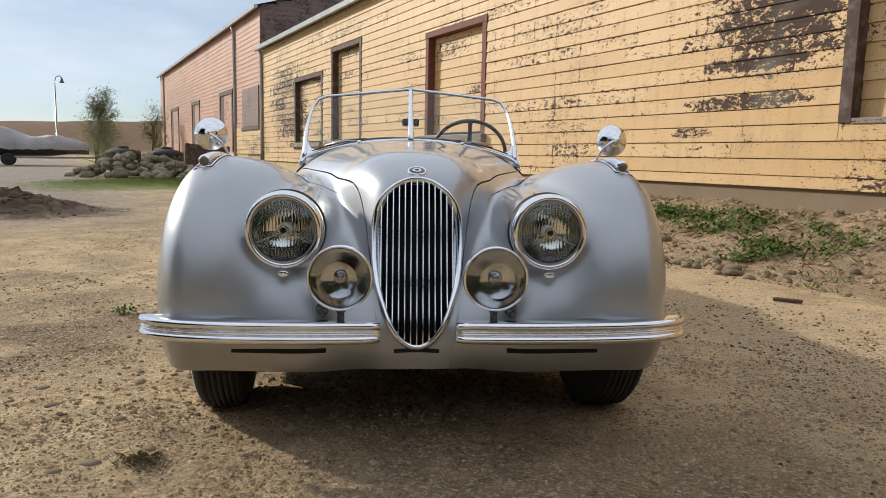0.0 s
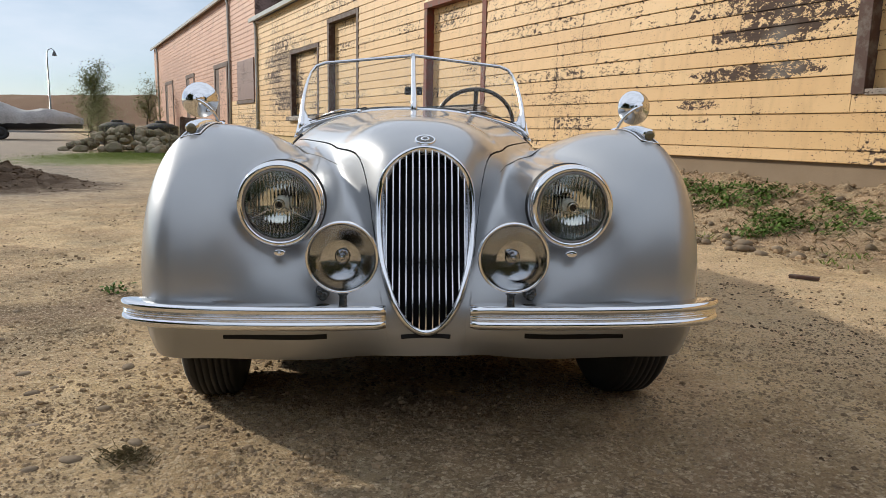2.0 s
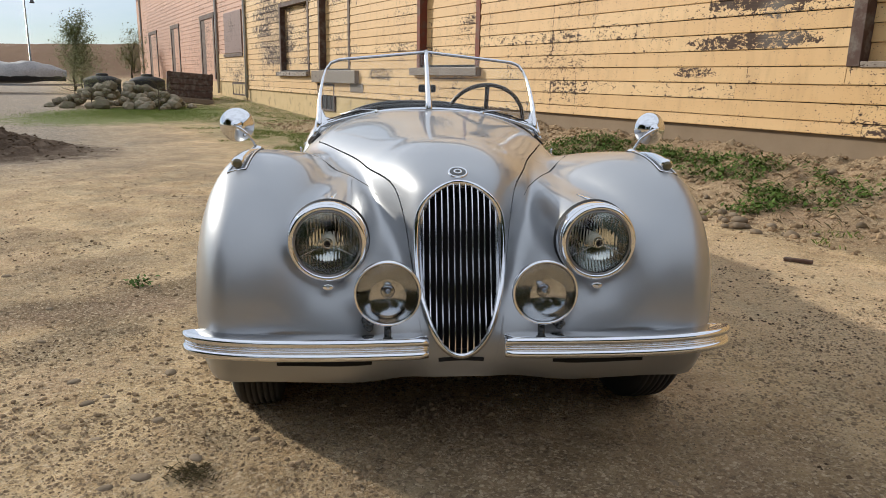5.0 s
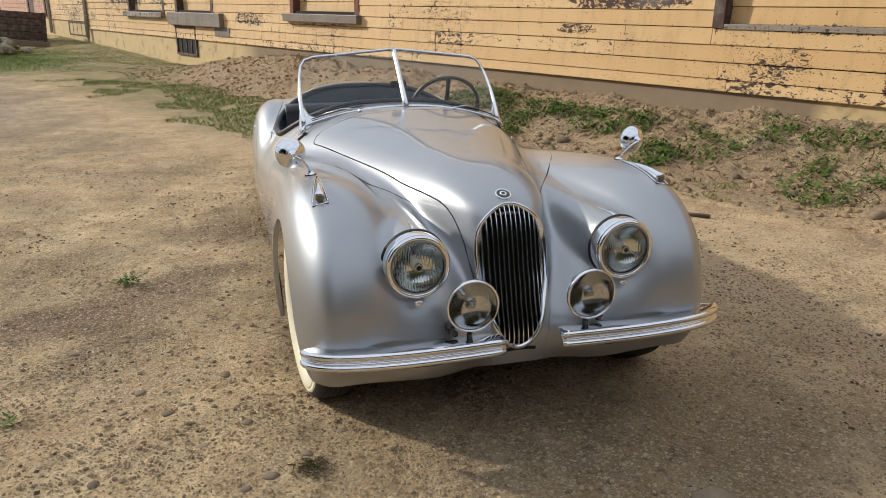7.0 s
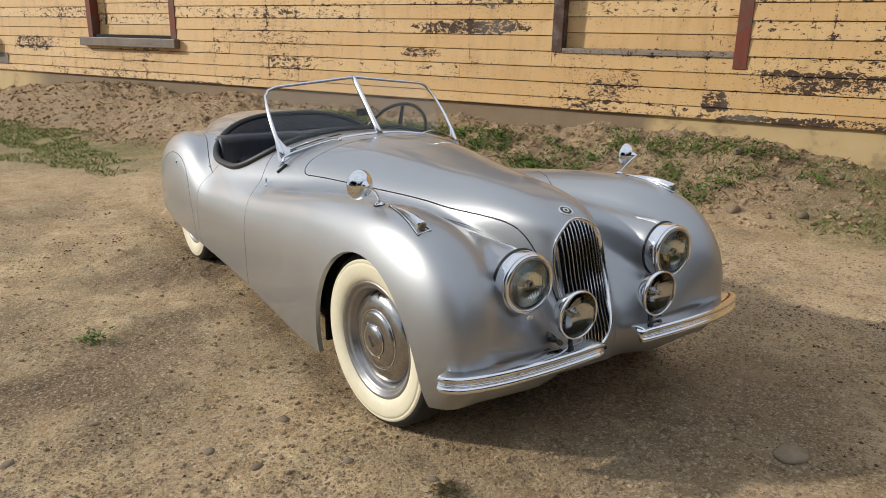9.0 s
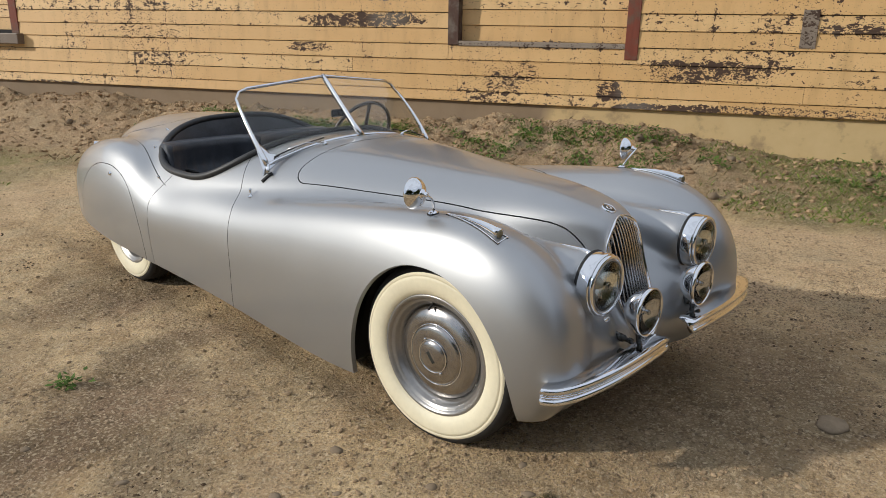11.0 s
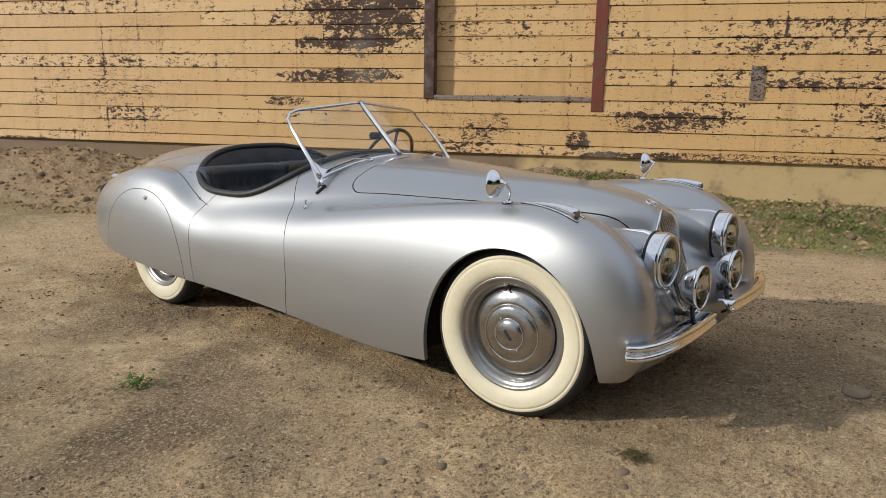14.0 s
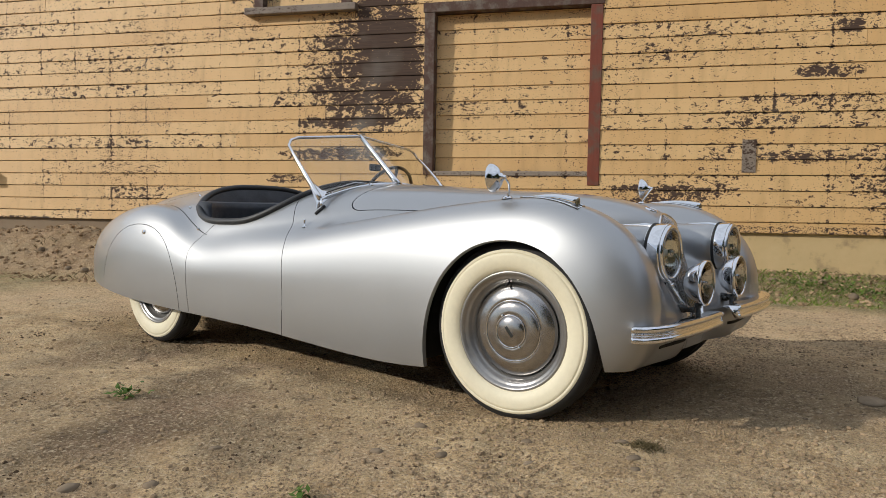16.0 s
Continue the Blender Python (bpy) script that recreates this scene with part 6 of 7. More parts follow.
def front_line(name, plan, half, material, label):
    """A strip that lies on the nose along (x, z) places."""
    pts = [Vector((x, front_y(abs(x), z) - 0.0005, z)) for x, z in plan]
    bm = bmesh.new()
    sweep(bm, pts, [(-half, -0.004), (half, -0.004), (half, 0.001), (-half, 0.001)], up=(0, -1, 0.1))
    part(name, bm, material, car, label)


# black strips on the skin stand in for shaded slots; nothing is cut
front_line("apron_slot_shade", [(x, 0.303 - 0.006 * (x / 0.066) ** 2 * 0.4) for x in np.linspace(-0.066, 0.066, 9)], 0.006, DARK, "narrow black strip standing in for the shaded slot under the grille")
for _s in (-1, 1):
    front_line("apron_slot_shade", [(x * _s, 0.317) for x in np.linspace(0.256, 0.518, 15)], 0.0065, DARK, "narrow black strip standing in for the shaded slot under the bumper")
    front_line("apron_bead", [(_s * (0.122 - 0.028 * t), 0.42 - 0.17 * t) for t in np.linspace(0, 1, 12)], 0.0022, SILVER, "")


# ---- stones, plants and clutter ----
def earthy(name, colors, rough=0.9, bump=0.4, scale=20.0):
    """Natural surface whose tone differs from piece to piece."""
    m = mat(name, colors[0], rough)
    n = Net(m)
    g = n.node("NewGeometry")
    o = n.node("ObjectInfo")
    r = n.math("FRACT", n.math("ADD", g.outputs["Random Per Island"], o.outputs["Random"]))
    c = n.mix(r, colors[0], colors[1])
    c = n.mix(n.ramp(n.noise(n.pos(), scale, 5, 0.65), 0.4, 0.7), c, colors[2])
    n.set(Base_Color=c, Specular_IOR_Level=0.12)
    if bump:
        n.set(Normal=n.bump(n.noise(n.pos(), scale * 3, 5, 0.65), bump, 0.006))
    return m


STONE = earthy("field_stone", ((0.15, 0.115, 0.08), (0.29, 0.225, 0.155), (0.21, 0.16, 0.11)))
FIELD = earthy("pale_field_stone", ((0.13, 0.105, 0.075), (0.40, 0.34, 0.26), (0.16, 0.15, 0.09)), 0.9, 0.6, 5.0)
GRAVEL = earthy("loose_gravel", ((0.17, 0.12, 0.075), (0.42, 0.31, 0.195), (0.31, 0.225, 0.14)), 0.95, 0.0)
LEAF = earthy("weed_leaf", ((0.055, 0.105, 0.018), (0.12, 0.19, 0.04), (0.085, 0.14, 0.03)), 0.6, 0.0, 9.0)
GRASS = earthy("short_grass", ((0.085, 0.14, 0.02), (0.21, 0.255, 0.06), (0.13, 0.18, 0.035)), 0.7, 0.0, 3.0)
STRAW = earthy("dry_grass", ((0.10, 0.08, 0.04), (0.24, 0.19, 0.10), (0.14, 0.11, 0.06)), 0.8, 0.0, 9.0)
# dark leaf colour for the unseen trees that chrome and paint mirror
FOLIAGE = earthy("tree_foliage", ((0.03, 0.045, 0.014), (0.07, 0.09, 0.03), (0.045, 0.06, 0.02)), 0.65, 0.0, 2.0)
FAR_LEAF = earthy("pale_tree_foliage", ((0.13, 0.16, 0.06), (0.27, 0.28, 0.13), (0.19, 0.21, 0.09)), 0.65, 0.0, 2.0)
BARK = simple("bark", (0.09, 0.07, 0.05), 0.9, 0, 0, 0.3, 6, 0.5, 30)


def rock_mesh(name, rng, size, flat=0.6, cuts=2):
    bm = bmesh.new()
    bmesh.ops.create_icosphere(bm, subdivisions=cuts, radius=1.0)
    seed = Vector((rng.uniform(0, 50), rng.uniform(0, 50), rng.uniform(0, 50)))
    sx, sy = rng.uniform(0.75, 1.3), rng.uniform(0.6, 1.0)
    for v in bm.verts:
        k = 1 + 0.28 * noise.noise(v.co * 1.3 + seed) + 0.10 * noise.noise(v.co * 3.1 + seed)
        v.co = Vector((v.co.x * sx * k, v.co.y * sy * k, v.co.z * flat * k)) * size
    me = bpy.data.meshes.new(name)
    bm.to_mesh(me)
    bm.free()
    me.materials.append(STONE)
    me.shade_smooth()
    return me


def build_stones():
    rng = random.Random(3)
    near = ((-1.223, -0.075, 0.038), (-1.34, 0.105, 0.040), (-1.18, -0.02, 0.030), (-1.022, 0.185, 0.046), (-0.945, -0.225, 0.036), (-0.761, -0.49, 0.034), (-1.425, -0.464, 0.034), (-0.964, -0.627, 0.036), (-0.885, -0.585, 0.036), (-0.62, -0.36, 0.026), (-2.115, 0.58, 0.055), (-1.953, 0.418, 0.045), (-1.811, 0.995, 0.035), (-1.10, -0.33, 0.028), (0.575, -0.675, 0.03), (-1.65, 0.55, 0.03), (-2.3, 1.6, 0.04))
    for x, y, r in near:
        ob = new("stone", rock_mesh("stone", rng, r * 0.66, 0.40))
        ob.matrix_world = Matrix.Translation((x, y, float(land(x, y)) - r * 0.04)) @ Matrix.Rotation(rng.uniform(0, 6), 4, "Z")
        tagged(ob, "smooth greyish brown stone half sunk in dirt", "stone", "stones in the yard")
    ob = new("stone", rock_mesh("stone", rng, 0.075, 0.22))
    ob.matrix_world = Matrix.Translation((0.42, -1.065, float(land(0.42, -1.065)) - 0.001))
    tagged(ob, "broad flat pale stone flush with the dirt", "stone", "stones in the yard")
    # loose row at the foot of the bank and strays on it
    for i in range(26):
        t = rng.random()
        s, q = 3.95 + 1.55 * t, 2.42 + rng.gauss(0, 0.11)
        x, y = 6.711 - s * U.x - q * NIN.x, -s * U.y - q * NIN.y
        r = rng.uniform(0.025, 0.06)
        ob = new("stone", rock_mesh("stone", rng, r, 0.6))
        ob.matrix_world = Matrix.Translation((x, y, float(land(x, y)) + r * 0.3)) @ Matrix.Rotation(rng.uniform(0, 6), 4, "Z")
        tagged(ob, "pale rounded cobble in a row at the bank's foot", "stone", "cobbles by the bank")
    for i in range(30):
        s, q = rng.uniform(0.5, 12), rng.uniform(0.3, 2.4)
        x, y = 6.711 - s * U.x - q * NIN.x, -s * U.y - q * NIN.y
        r = rng.uniform(0.03, 0.075)
        ob = new("stone", rock_mesh("stone", rng, r, 0.65))
        ob.matrix_world = Matrix.Translation((x, y, float(land(x, y)) + r * 0.25)) @ Matrix.Rotation(rng.uniform(0, 6), 4, "Z")
        tagged(ob, "pale stone lying on the loose soil bank", "stone", "stones on the bank")
    # heap of field stones up the yard
    for i in range(150):
        a, d = rng.uniform(0, 2 * math.pi), math.sqrt(rng.random())
        x, y = -9.0 + 2.3 * d * math.cos(a), 23.0 + 1.5 * d * math.sin(a)
        r = rng.uniform(0.07, 0.16) if rng.random() < 0.6 else rng.uniform(0.16, 0.27)
        z = float(land(x, y)) + 0.85 * max(0, 1 - d) ** 0.9 + 0.03
        me = rock_mesh("boulder", rng, r, 0.72)
        me.shade_flat()
        me.materials[0] = FIELD
        ob = new("boulder", me)
        ob.matrix_world = Matrix.Translation((x, y, z)) @ Matrix.Rotation(rng.uniform(0, 6), 4, "Z")
        tagged(ob, "rounded tan field stone in a heap", "stone", "heap of field stones")
    bm = bmesh.new()
    box(bm, -0.085, 0.085, -0.02, 0.02, -0.01, 0.012, 0.004)
    ob = mesh_ob("wood_scrap", bm, BROWN_TRIM, Matrix.Translation((2.42, 1.88, float(land(2.42, 1.88)) + 0.012)) @ Matrix.Rotation(radians(-38), 4, "Z"))
    tagged(ob, "short dark scrap of timber lying on dirt", "wood scrap")


def scatter(name, pts, sizes, base_v, base_f, material, label, category, seed, flat=1.0, lift=0.2):
    """Many small copies of one form in one mesh."""
    rs = np.random.RandomState(seed)
    n = len(pts)
    a = rs.rand(n) * 6.283
    ca, sa = np.cos(a)[:, None], np.sin(a)[:, None]
    jit = 1 + 0.35 * (rs.rand(n, len(base_v), 3) - 0.5)
    v = base_v[None] * jit * sizes[:, None, None]
    st = 0.7 + 0.7 * rs.rand(n, 1)
    x, y, z = v[..., 0] * st, v[..., 1], v[..., 2] * flat
    w = np.stack([x * ca - y * sa, x * sa + y * ca, z + (sizes * lift)[:, None]], -1) + pts[:, None, :]
    f = base_f[None] + (np.arange(n) * len(base_v))[:, None, None]
    me = bpy.data.meshes.new(name)
    me.from_pydata(w.reshape(-1, 3).tolist(), [], f.reshape(-1, base_f.shape[1]).tolist())
    me.materials.append(material)
    return tagged(new(name, me), label, category, kind="stuff")


def build_gravel():
    rs = np.random.RandomState(5)
    p = (1 + 5 ** 0.5) / 2
    v = np.array([(-1, p, 0), (1, p, 0), (-1, -p, 0), (1, -p, 0), (0, -1, p), (0, 1, p), (0, -1, -p), (0, 1, -p), (p, 0, -1), (p, 0, 1), (-p, 0, -1), (-p, 0, 1)]) / 1.9
    f = np.array([(0, 11, 5), (0, 5, 1), (0, 1, 7), (0, 7, 10), (0, 10, 11), (1, 5, 9), (5, 11, 4), (11, 10, 2), (10, 7, 6), (7, 1, 8), (3, 9, 4), (3, 4, 2), (3, 2, 6), (3, 6, 8), (3, 8, 9), (4, 9, 5), (2, 4, 11), (6, 2, 10), (8, 6, 7), (9, 8, 1)])
    n = 42000
    r = 0.4 + 7.5 * rs.rand(n) ** 1.1
    a = rs.rand(n) * 6.283
    x, y = -0.9 + r * np.cos(a), -0.6 + r * np.sin(a)
    keep = (wave(x, y, 0.6, 31) + rs.rand(n) * 1.2 > 0.1)
    x, y = x[keep], y[keep]
    size = 0.0016 + 0.0105 * rs.rand(len(x)) ** 5
    scatter("gravel", np.stack([x, y, land(x, y)], 1), size, v, f, GRAVEL, "loose gravel grains strewn over the dirt", "gravel", 6, 0.75, 0.15)
    # fine crumbs, eight faces each
    v8 = np.array([(1, 0, 0), (-1, 0, 0), (0, 1, 0), (0, -1, 0), (0, 0, 1), (0, 0, -1)], float)
    f8 = np.array([(0, 2, 4), (2, 1, 4), (1, 3, 4), (3, 0, 4), (2, 0, 5), (1, 2, 5), (3, 1, 5), (0, 3, 5)])
    n = 90000
    r = 0.5 + 3.6 * rs.rand(n) ** 0.75
    a = -0.4 + 3.7 * rs.rand(n)
    x, y = -0.7 - r * np.cos(a) * 0.9, 0.5 - r * np.sin(a) * 0.75
    keep = wave(x, y, 0.35, 33) + 0.7 * wave(x, y, 0.12, 34) + rs.rand(n) * 1.1 > 0.25
    x, y = x[keep], y[keep]
    scatter("crumbs", np.stack([x, y, land(x, y)], 1), 0.0020 + 0.0055 * rs.rand(len(x)) ** 3, v8, f8, GRAVEL, "fine crumbs of dry dirt and sand", "gravel", 36, 0.7, 0.1)
    # dark crumbs trodden out of the damp places
    n = 26000
    x, y = -3.4 + 6.6 * rs.rand(n), -1.6 + 6.2 * rs.rand(n)
    keep = wave(x, y, 0.55, 37) + 0.8 * wave(x, y, 0.2, 38) + 0.4 * rs.rand(n) > 0.75
    x, y = x[keep], y[keep]
    scatter("dark_crumbs", np.stack([x, y, land(x, y)], 1), 0.0028 + 0.0085 * rs.rand(len(x)) ** 4, v8, f8, DAMP_SOIL, "dark crumbs of damp soil strewn over the dirt", "soil", 39, 0.65, 0.1)
    # clods of soil over the bank and the heap
    n = 9000
    s, q = -2 + 21 * rs.rand(n), 0.05 + 2.6 * rs.rand(n) ** 1.3
    x, y = 6.711 - s * U.x - q * NIN.x, -s * U.y - q * NIN.y
    hx, hy = -6.4 + rs.randn(3500) * 0.75, 8.6 + rs.randn(3500) * 0.6
    scatter("heap_clods", np.stack([hx, hy, land(hx, hy)], 1), 0.006 + 0.018 * rs.rand(3500) ** 3, v, f, DAMP_SOIL, "dark clods and bark chips on the soil heap", "soil", 41, 0.6, 0.2)
    size = 0.006 + 0.030 * rs.rand(len(x)) ** 4
    scatter("soil_clods", np.stack([x, y, land(x, y)], 1), size, v, f, SOIL, "loose clods of brown soil on the bank", "soil", 8, 0.8, 0.2)


DAMP_SOIL = earthy("damp_soil", ((0.055, 0.036, 0.022), (0.13, 0.088, 0.055), (0.085, 0.058, 0.036)), 0.95, 0.0)
SOIL = earthy("loose_soil", ((0.16, 0.105, 0.06), (0.46, 0.33, 0.20), (0.30, 0.21, 0.125)), 0.95, 0.0)


def blades(name, x, y, low, high, material, label, seed, width=0.004, lean=0.6):
    rs = np.random.RandomState(seed)
    n = len(x)
    h = low + (high - low) * rs.rand(n)
    a, b = rs.rand(n) * 6.283, rs.rand(n) * 6.283
    z = land(x, y) - 0.004
    w = width * (0.6 + 0.8 * rs.rand(n))
    dx, dy = np.cos(a) * w, np.sin(a) * w
    tx, ty = np.cos(b) * h * lean, np.sin(b) * h * lean
    v = np.stack([np.stack([x - dx, y - dy, z], 1), np.stack([x + dx, y + dy, z], 1), np.stack([x + tx * 0.4 + dx * 0.7, y + ty * 0.4 + dy * 0.7, z + h * 0.65], 1), np.stack([x + tx, y + ty, z + h], 1)], 1)
    k = np.arange(n)[:, None] * 4
    f = np.concatenate([k + np.array([[0, 1, 2]]), k + np.array([[0, 2, 3]])])
    me = bpy.data.meshes.new(name)
    me.from_pydata(v.reshape(-1, 3).tolist(), [], f.tolist())
    me.materials.append(material)
    return tagged(new(name, me), label, "grass", kind="stuff")


def spread(rs, n, s0, s1, q0, q1, size, limit, seed):
    s, q = s0 + (s1 - s0) * rs.rand(n), q0 + (q1 - q0) * rs.rand(n)
    x, y = 6.711 - s * U.x - q * NIN.x, -s * U.y - q * NIN.y
    edge = np.minimum(smooth(s, s0, s0 + 1.2), smooth(s1 - s, 0, 1.2)) * smooth(q1 - q, 0, 0.7)
    keep = wave(x, y, size, seed) + 0.6 * wave(x, y, size * 0.4, seed + 1) > limit + 0.9 * (1 - edge)
    return x[keep], y[keep]


def leaf_mass(cx, cy, cz, n, reach, size, rs, flat=0.5):
    """Small pointed leaves about a centre: points and faces."""
    d = rs.randn(n, 3) * reach * np.array([1, 1, flat])
    c = np.array((cx, cy, cz)) + d
    a, t = rs.rand(n) * 6.283, (rs.rand(n) - 0.5) * 1.6
    u = np.stack([np.cos(a) * np.cos(t), np.sin(a) * np.cos(t), np.sin(t)], 1)
    w = np.stack([-np.sin(a), np.cos(a), 0.6 * (rs.rand(n) - 0.5)], 1)
    s = (size * (0.6 + 0.8 * rs.rand(n)))[:, None]
    v = np.stack([c - u * s, c + w * s * 0.45, c + u * s, c - w * s * 0.45], 1)
    return v.reshape(-1, 3)


def quads(n):
    return (np.arange(n)[:, None] * 4 + np.array([[0, 1, 2, 3]])).tolist()


def build_plants():
    rs = np.random.RandomState(9)
    sets = []
    for args in ((26000, 16.5, 34.0, 0.2, 5.2, 1.4, -0.25, 40), (15000, -7.0, 2.6, 0.05, 2.9, 0.8, -0.2, 44), (24000, 8.5, 18.0, 2.1, 4.4, 0.8, 0.0, 48), (9000, 2.0, 9.5, 0.5, 2.7, 0.6, 0.15, 52)):
        sets.append(spread(rs, *args))
    gx, gy = rs.randn(15000) * 1.2 - 7.6, rs.randn(15000) * 2.0 + 19.6
    sets.append((gx, gy))
    x, y = np.concatenate([s[0] for s in sets]), np.concatenate([s[1] for s in sets])
    blades("short_grass", x, y, 0.012, 0.045, GRASS, "patchy short green grass along the building", 10, 0.0042, 1.0)
    x, y = spread(rs, 9000, -6, 16, 0.1, 3.0, 0.5, 0.1, 60)
    blades("dry_grass", x, y, 0.02, 0.06, STRAW, "thin dry grass and straw on the bank", 11, 0.003, 1.4)
    # broad-leaved weeds on the bank
    v = []
    x, y = spread(rs, 1700, 4.6, 9.4, 0.6, 2.2, 0.9, -0.3, 70)
    x2, y2 = spread(rs, 800, 1.8, 5.5, 0.4, 2.2, 0.7, 0.05, 74)
    x3, y3 = spread(rs, 900, -6.5, 2.2, 0.1, 2.2, 0.7, -0.1, 78)
    wx, wy = np.concatenate([x, x2, x3]), np.concatenate([y, y2, y3])
    for a, b, c in zip(wx, wy, land(wx, wy)):
        v.append(leaf_mass(a, b, float(c) + 0.035, 11, 0.045, 0.024, rs))
    v = np.concatenate(v)
    me = bpy.data.meshes.new("weeds")
    me.from_pydata(v.tolist(), [], quads(len(v) // 4))
    me.materials.append(LEAF)
    tagged(new("weeds", me), "low broad-leaved green weeds on the soil bank", "weeds", kind="stuff")
    for cx, cy, r, n in ((-1.514, 1.385, 0.030, 60), (-1.77, -0.01, 0.02, 26)):
        v = leaf_mass(cx, cy, float(land(cx, cy)) + 0.024, n, r, 0.016, rs, 0.45)
        me = bpy.data.meshes.new("weed_sprig")
        me.from_pydata(v.tolist(), [], quads(len(v) // 4))
        me.materials.append(LEAF)
        tagged(new("weed_sprig", me), "small green weed sprouting from bare dirt", "plant", "weed sprigs")
    t = 420
    tx, ty = -0.752 + rs.randn(t) * 0.030, -0.572 + rs.randn(t) * 0.024
    ob = blades("dry_tuft", tx, ty, 0.006, 0.02, STRAW, "small dry brown grass tuft on dirt", 12, 0.0012, 1.3)
    ob["kind"] = ""
    del ob["kind"]


def build_tree(name, x, y, height, spread_r, leaves, label, seed, base=None, dense=0.25, leaf=0.014):
    rs = np.random.RandomState(seed)
    z0 = float(land(x, y)) if base is None else base
    tree = thing(name, label, "tree", "", "", Matrix.Translation((x, y, z0)))
    bm = bmesh.new()
    tip = []
    top = Vector((rs.randn() * 0.15 * height * 0.3, rs.randn() * 0.1 * height * 0.3, height * 0.62))
    stem = [Vector((0, 0, -0.1)), top * 0.35 + Vector((rs.randn() * 0.1, rs.randn() * 0.1, 0)), top * 0.7, top]
    r0 = height * 0.022
    sweep(bm, stem, circle(r0 * (1.0 if leaf > 0.03 else 0.7), 8), up=(0, 1, 0), scale=(1.2, 0.9, 0.6, 0.35))
    for k in range(9):
        t = 0.3 + 0.7 * rs.rand()
        a = k * 2.4 + rs.rand()
        st = top * t
        reach = spread_r * (0.55 + 0.5 * rs.rand()) * (1.15 - 0.5 * t)
        end = st + Vector((math.cos(a) * reach, math.sin(a) * reach, height * (0.10 + 0.24 * rs.rand())))
        mid = st.lerp(end, 0.5) + Vector((0, 0, -0.03 * height))
        sweep(bm, [st, mid, end], circle(r0 * 0.42, 6), up=(0.3, 0.2, 1), scale=(1, 0.65, 0.25))
        tip += [end, st.lerp(end, 0.7), mid]
    tip.append(top + Vector((0, 0, height * 0.2)))
    part("trunk", bm, BARK, tree, "", True)
    per = leaves // len(tip)
    v = np.concatenate([leaf_mass(q.x, q.y, q.z, per, spread_r * dense * (0.7 + 0.6 * rs.rand()), height * leaf, rs, 0.85) for q in tip])
    me = bpy.data.meshes.new("crown")
    me.from_pydata(v.tolist(), [], quads(len(v) // 4))
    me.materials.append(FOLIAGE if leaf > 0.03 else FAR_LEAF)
    ob = new("crown", me)
    ob.parent = tree


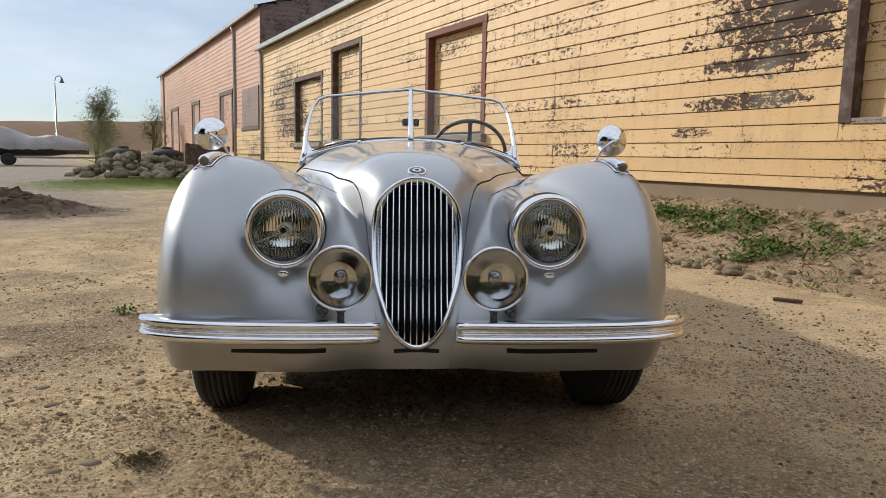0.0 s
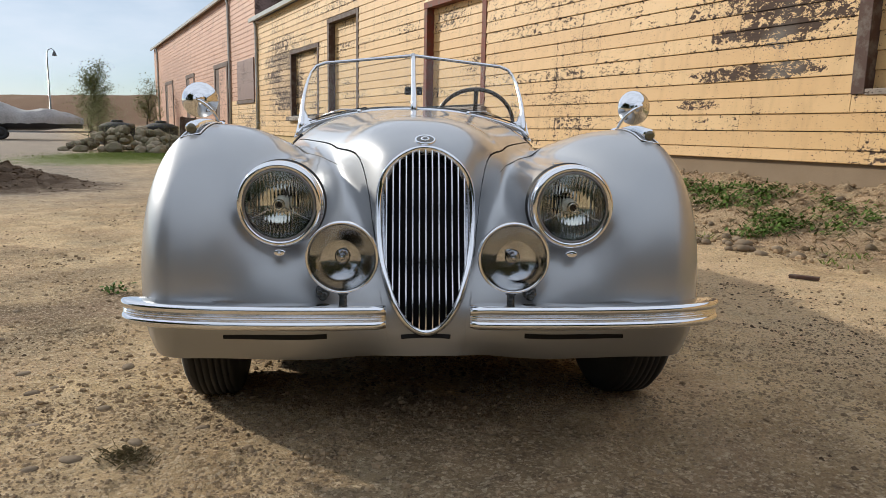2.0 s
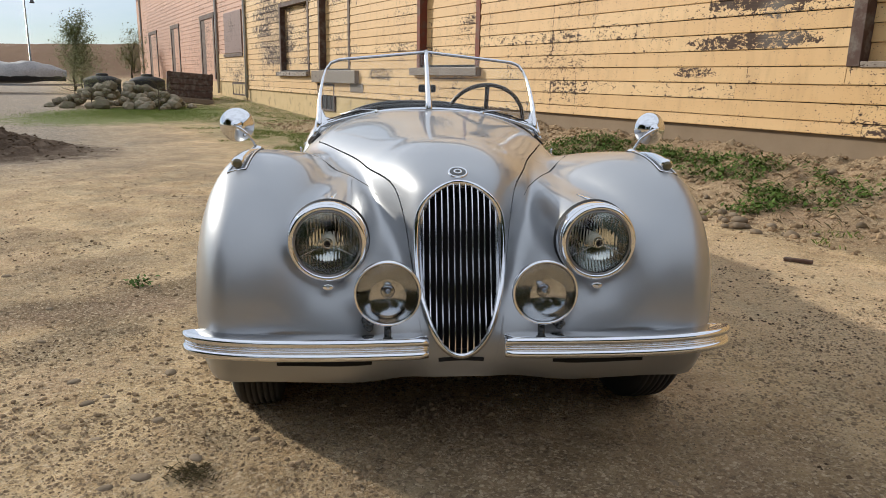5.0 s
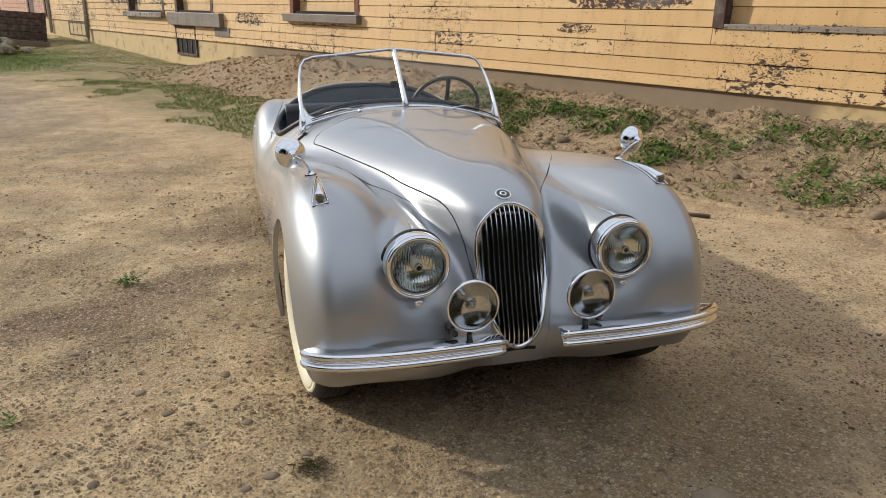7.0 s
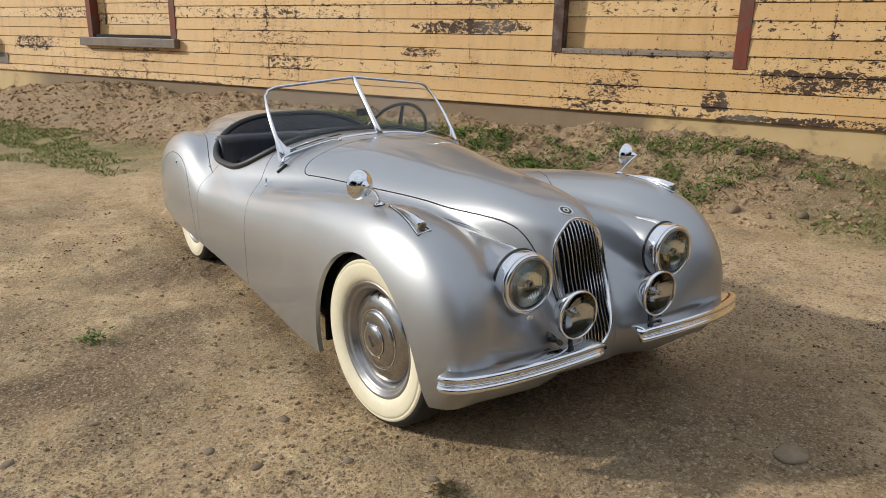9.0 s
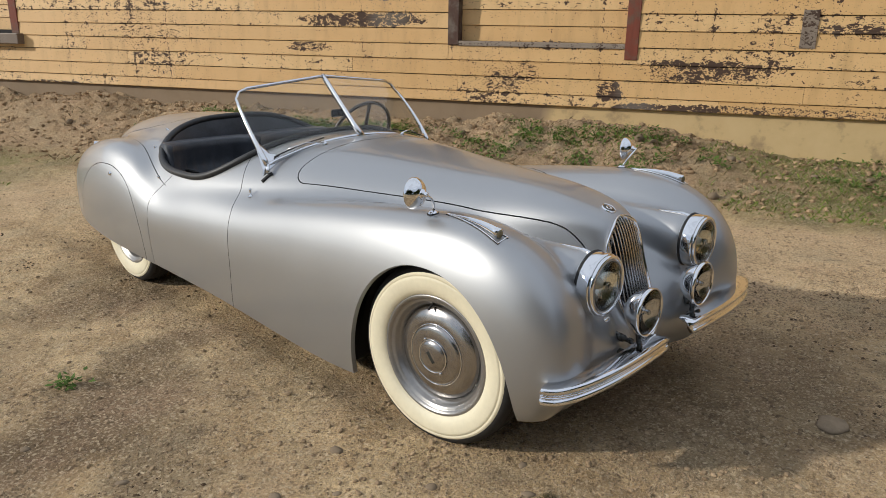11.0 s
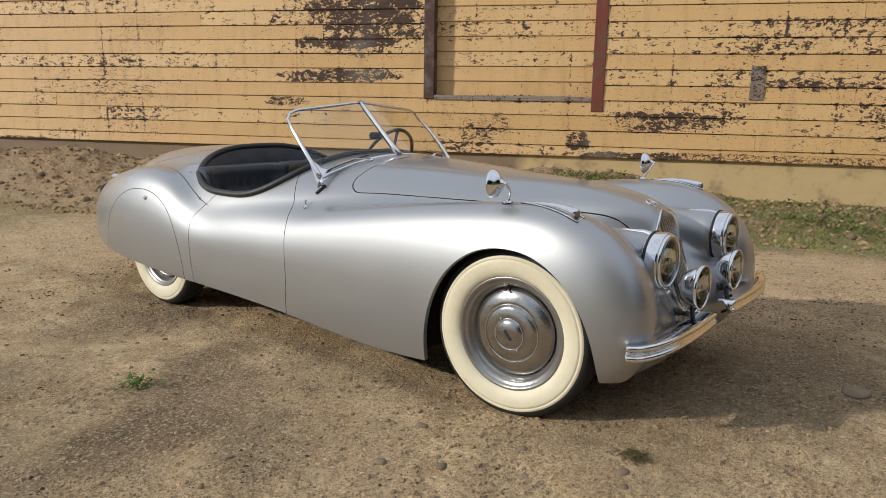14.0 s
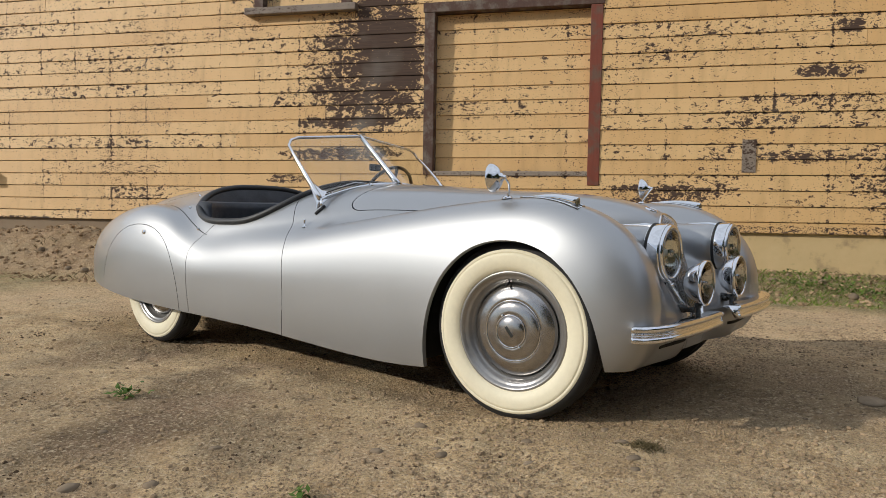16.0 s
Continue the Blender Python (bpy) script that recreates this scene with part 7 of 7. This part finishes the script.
def build_far():
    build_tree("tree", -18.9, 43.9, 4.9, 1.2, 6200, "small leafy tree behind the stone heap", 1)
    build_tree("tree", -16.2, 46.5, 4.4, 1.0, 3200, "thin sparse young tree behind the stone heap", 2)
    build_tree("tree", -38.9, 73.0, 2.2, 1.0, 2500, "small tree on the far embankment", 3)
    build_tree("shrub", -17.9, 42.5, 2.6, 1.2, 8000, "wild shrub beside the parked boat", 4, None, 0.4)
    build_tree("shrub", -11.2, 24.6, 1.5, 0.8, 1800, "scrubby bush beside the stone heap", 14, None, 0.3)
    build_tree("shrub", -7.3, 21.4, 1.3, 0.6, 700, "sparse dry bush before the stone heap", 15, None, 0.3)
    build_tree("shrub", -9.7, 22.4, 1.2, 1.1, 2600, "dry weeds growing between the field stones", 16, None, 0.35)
    # unseen trees behind the viewer: some the mirrors show, others added to darken reflections
    for i, (x, y, h) in enumerate(((-26, -6, 7.0), (-13.0, -8.0, 8.5), (-11.5, -12.5, 9.5), (-13.5, -17, 8.0), (-6, -23, 7.0), (1.5, -19, 7.5), (7.0, -19, 9.0), (12.5, -18, 8.5), (18, -22, 8.0))):
        build_tree("tree", x, y, h, h * 0.42, 7000, "broad leafy tree out of view, there for reflections", 20 + i, None, 0.34, 0.040)
    # unseen leaf belt added behind the viewer to darken low reflections
    rs = np.random.RandomState(77)
    v = []
    for i in range(150):
        a = radians(200 + 145 * i / 149)
        r = 31 + 4 * rs.rand()
        x, y, h = r * math.cos(a), r * math.sin(a), 2.2 + 2.6 * rs.rand()
        v.append(leaf_mass(x, y, float(land(x, y)) + h * 0.5, 70, 0.8 + 0.25 * h, 0.5, rs, 0.75))
    v = np.concatenate(v)
    me = bpy.data.meshes.new("wood_edge")
    me.from_pydata(v.tolist(), [], quads(len(v) // 4))
    me.materials.append(FOLIAGE)
    tagged(new("wood_edge", me), "unseen belt of dark leaves added for low reflections", "trees", kind="stuff")
    # lamp post on the embankment
    z = float(land(-35.4, 74.8))
    p = thing("street_lamp", "dark street lamp post with a bell lantern", "street lamp", "", "", Matrix.Translation((-35.4, 74.8, z)))
    bm = bmesh.new()
    h = 8.55 - z
    sweep(bm, [(0, 0, -0.2), (0, 0, 0.4), (0, 0, 0.42), (0, 0, h)], circle(0.10, 10), up=(0, 1, 0), scale=(1.5, 1.5, 1.0, 0.6))
    part("post", bm, ENAMEL, p, "", True)
    bm = bmesh.new()
    sweep(bm, [(0, 0, h - 0.05), (0.12, 0.05, h + 0.35), (0.40, 0.15, h + 0.50), (0.62, 0.22, h + 0.30)], circle(0.045, 8), up=(0, 1, 0))
    part("arm", bm, ENAMEL, p, "", True)
    bm = bmesh.new()
    lathe(bm, ((0, 0.1), (0.06, 0.08), (0.10, -0.05), (0.20, -0.32), (0.24, -0.42), (0, -0.44)), 16, Matrix.Translation((0.62, 0.22, h + 0.22)))
    part("lantern", bm, ENAMEL, p, "", True)
    # covered boat on its trailer
    axis = Vector((0.905, 0.425, 0))
    side = Vector((-0.425, 0.905, 0))
    org = Vector((-17.3, 39.0, float(land(-19, 38.2))))
    b = thing("covered_boat", "motorboat under a grey tarpaulin on a trailer", "boat", "", "", Matrix(((axis.x, side.x, 0, org.x), (axis.y, side.y, 0, org.y), (0, 0, 1, org.z), (0, 0, 0, 1))))
    rows = []
    bm = bmesh.new()
    prof = spline((-7.5, -6.0, -4.6, -3.6, -2.9, -2.0, -1.0, 0.0), (1.95, 2.05, 2.1, 1.85, 1.55, 1.62, 1.5, 1.18))
    rs = np.random.RandomState(4)
    for i in range(41):
        x = -7.5 + 7.5 * i / 40
        w = 1.15 * min(1.0, max(0.05, (-x) / 2.6)) ** 0.6
        row = []
        for j in range(17):
            a = math.pi * j / 16
            fold = 0.05 * math.sin(i * 0.9 + j * 0.7) + 0.045 * math.sin(i * 0.5 - j * 1.3) + 0.03 * rs.randn()
            row.append(bm.verts.new((x, -w * math.cos(a) * (1 + fold * 0.3), 0.85 + (float(prof(x)) - 0.85) * math.sin(a) ** 0.75 + fold * 0.5)))
        rows.append(row)
    for a, c in zip(rows, rows[1:]):
        for j in range(16):
            bm.faces.new((a[j], a[j + 1], c[j + 1], c[j]))
    bm.faces.new(rows[0])
    bm.faces.new(rows[-1][::-1])
    part("tarpaulin", bm, TARP, b, "creased grey tarpaulin", True)
    bm = bmesh.new()
    rows = []
    for i in range(21):
        x = -7.45 + 7.4 * i / 20
        w = 1.05 * min(1.0, max(0.04, (-x) / 2.8)) ** 0.7
        rows.append([bm.verts.new((x, y, z)) for y, z in ((-w, 0.95), (-w * 0.8, 0.62), (0, 0.48 + 0.3 * max(0, 1 + x / 2.0)), (w * 0.8, 0.62), (w, 0.95))])
    for a, c in zip(rows, rows[1:]):
        for j in range(4):
            bm.faces.new((a[j], c[j], c[j + 1], a[j + 1]))
    bmesh.ops.recalc_face_normals(bm, faces=bm.faces)
    part("hull", bm, simple("dark_hull", (0.05, 0.05, 0.055), 0.4), b, "dark hull", True)
    bm = bmesh.new()
    for y in (-0.7, 0.7):
        sweep(bm, [(-7.0, y, 0.42), (-2.0, y, 0.42), (0.6, 0, 0.45)], [(-0.04, -0.05), (0.04, -0.05), (0.04, 0.05), (-0.04, 0.05)])
    part("trailer_frame", bm, DULL, b, "galvanised trailer frame")
    for x in (-3.9, -4.75):
        for y in (-1.0, 1.0):
            bm = bmesh.new()
            lathe(bm, ((0.0, 0.09), (0.15, 0.09), (0.17, 0.06), (0.2, 0.1), (0.31, 0.09), (0.33, 0.05), (0.33, -0.05), (0.31, -0.09), (0.0, -0.09)), 28, Matrix.Translation((x, y, 0.33)) @ Matrix.Rotation(radians(90), 4, "X"))
            part("trailer_wheel", bm, BLACK, b, "", True)
    # black plastic tanks
    for x, y in ((-12.6, 31.2), (-10.9, 31.9)):
        z = float(land(x, y))
        t = thing("water_tank", "squat black plastic water tank with a ribbed lid", "tank", "black tanks", "", Matrix.Translation((x, y, z)))
        bm = bmesh.new()
        lathe(bm, ((0.74, 0.0), (0.75, 0.36), (0.765, 0.38), (0.75, 0.41), (0.75, 0.74), (0.765, 0.77), (0.73, 0.84), (0.52, 0.94), (0.28, 0.99), (0, 1.0)), 32)
        part("tank_body", bm, BLACK, t, "", True)
        bm = bmesh.new()
        lathe(bm, ((0.24, 0.98), (0.25, 1.06), (0.20, 1.09), (0, 1.10)), 20)
        part("lid", bm, BLACK, t, "", True)
    # old timbers leaning by the pink wall
    for i, (x, y, l, tilt, rz) in enumerate(((-8.4, 26.4, 1.6, 12, 20), (-8.9, 25.6, 1.8, 4, 100), (-7.5, 25.3, 2.0, 6, 35))):
        bm = bmesh.new()
        box(bm, -l / 2, l / 2, -0.10, 0.10, -0.09, 0.09, 0.015)
        z = float(land(x, y)) + 0.1 + l / 2 * math.sin(radians(tilt))
        ob = mesh_ob("old_timber", bm, GREYWOOD, Matrix.Translation((x, y, z)) @ Matrix.Rotation(radians(rz), 4, "Z") @ Matrix.Rotation(radians(tilt), 4, "Y"))
        tagged(ob, "weathered grey timber baulk dumped on the grass", "timber", "dumped timbers")


def build_crate():
    """A dark plank crate on its side by the pink wall."""
    x, y = -8.0, 27.6
    c = thing("wooden_crate", "dark brown plank crate standing by the stone heap", "crate", "", "", Matrix.Translation((x, y, float(land(x, y)))) @ Matrix.Rotation(radians(18), 4, "Z") @ Matrix.Rotation(radians(4), 4, "Y"))
    for k in range(5):
        bm = bmesh.new()
        box(bm, -0.85, 0.85, -0.5, -0.46, 0.02 + 0.23 * k, 0.23 + 0.23 * k, 0.006)
        part("plank", bm, BROWN_TRIM, c)
    bm = bmesh.new()
    box(bm, -0.83, 0.83, -0.46, 0.5, 0.0, 1.14)
    part("crate_body", bm, BROWN_TRIM, c)
    for xx in (-0.8, 0.74):
        bm = bmesh.new()
        box(bm, xx, xx + 0.08, -0.53, -0.50, 0.0, 1.17, 0.004)
        part("batten", bm, BROWN_TRIM, c)


build_crate()
TARP = simple("grey_tarpaulin", (0.33, 0.32, 0.31), 0.75, 0, 0, 0.2, 1.5, 0.3, 12)
build_stones()
build_gravel()
build_plants()
build_far()


# ---- pieces of the walls ----
build_boards()
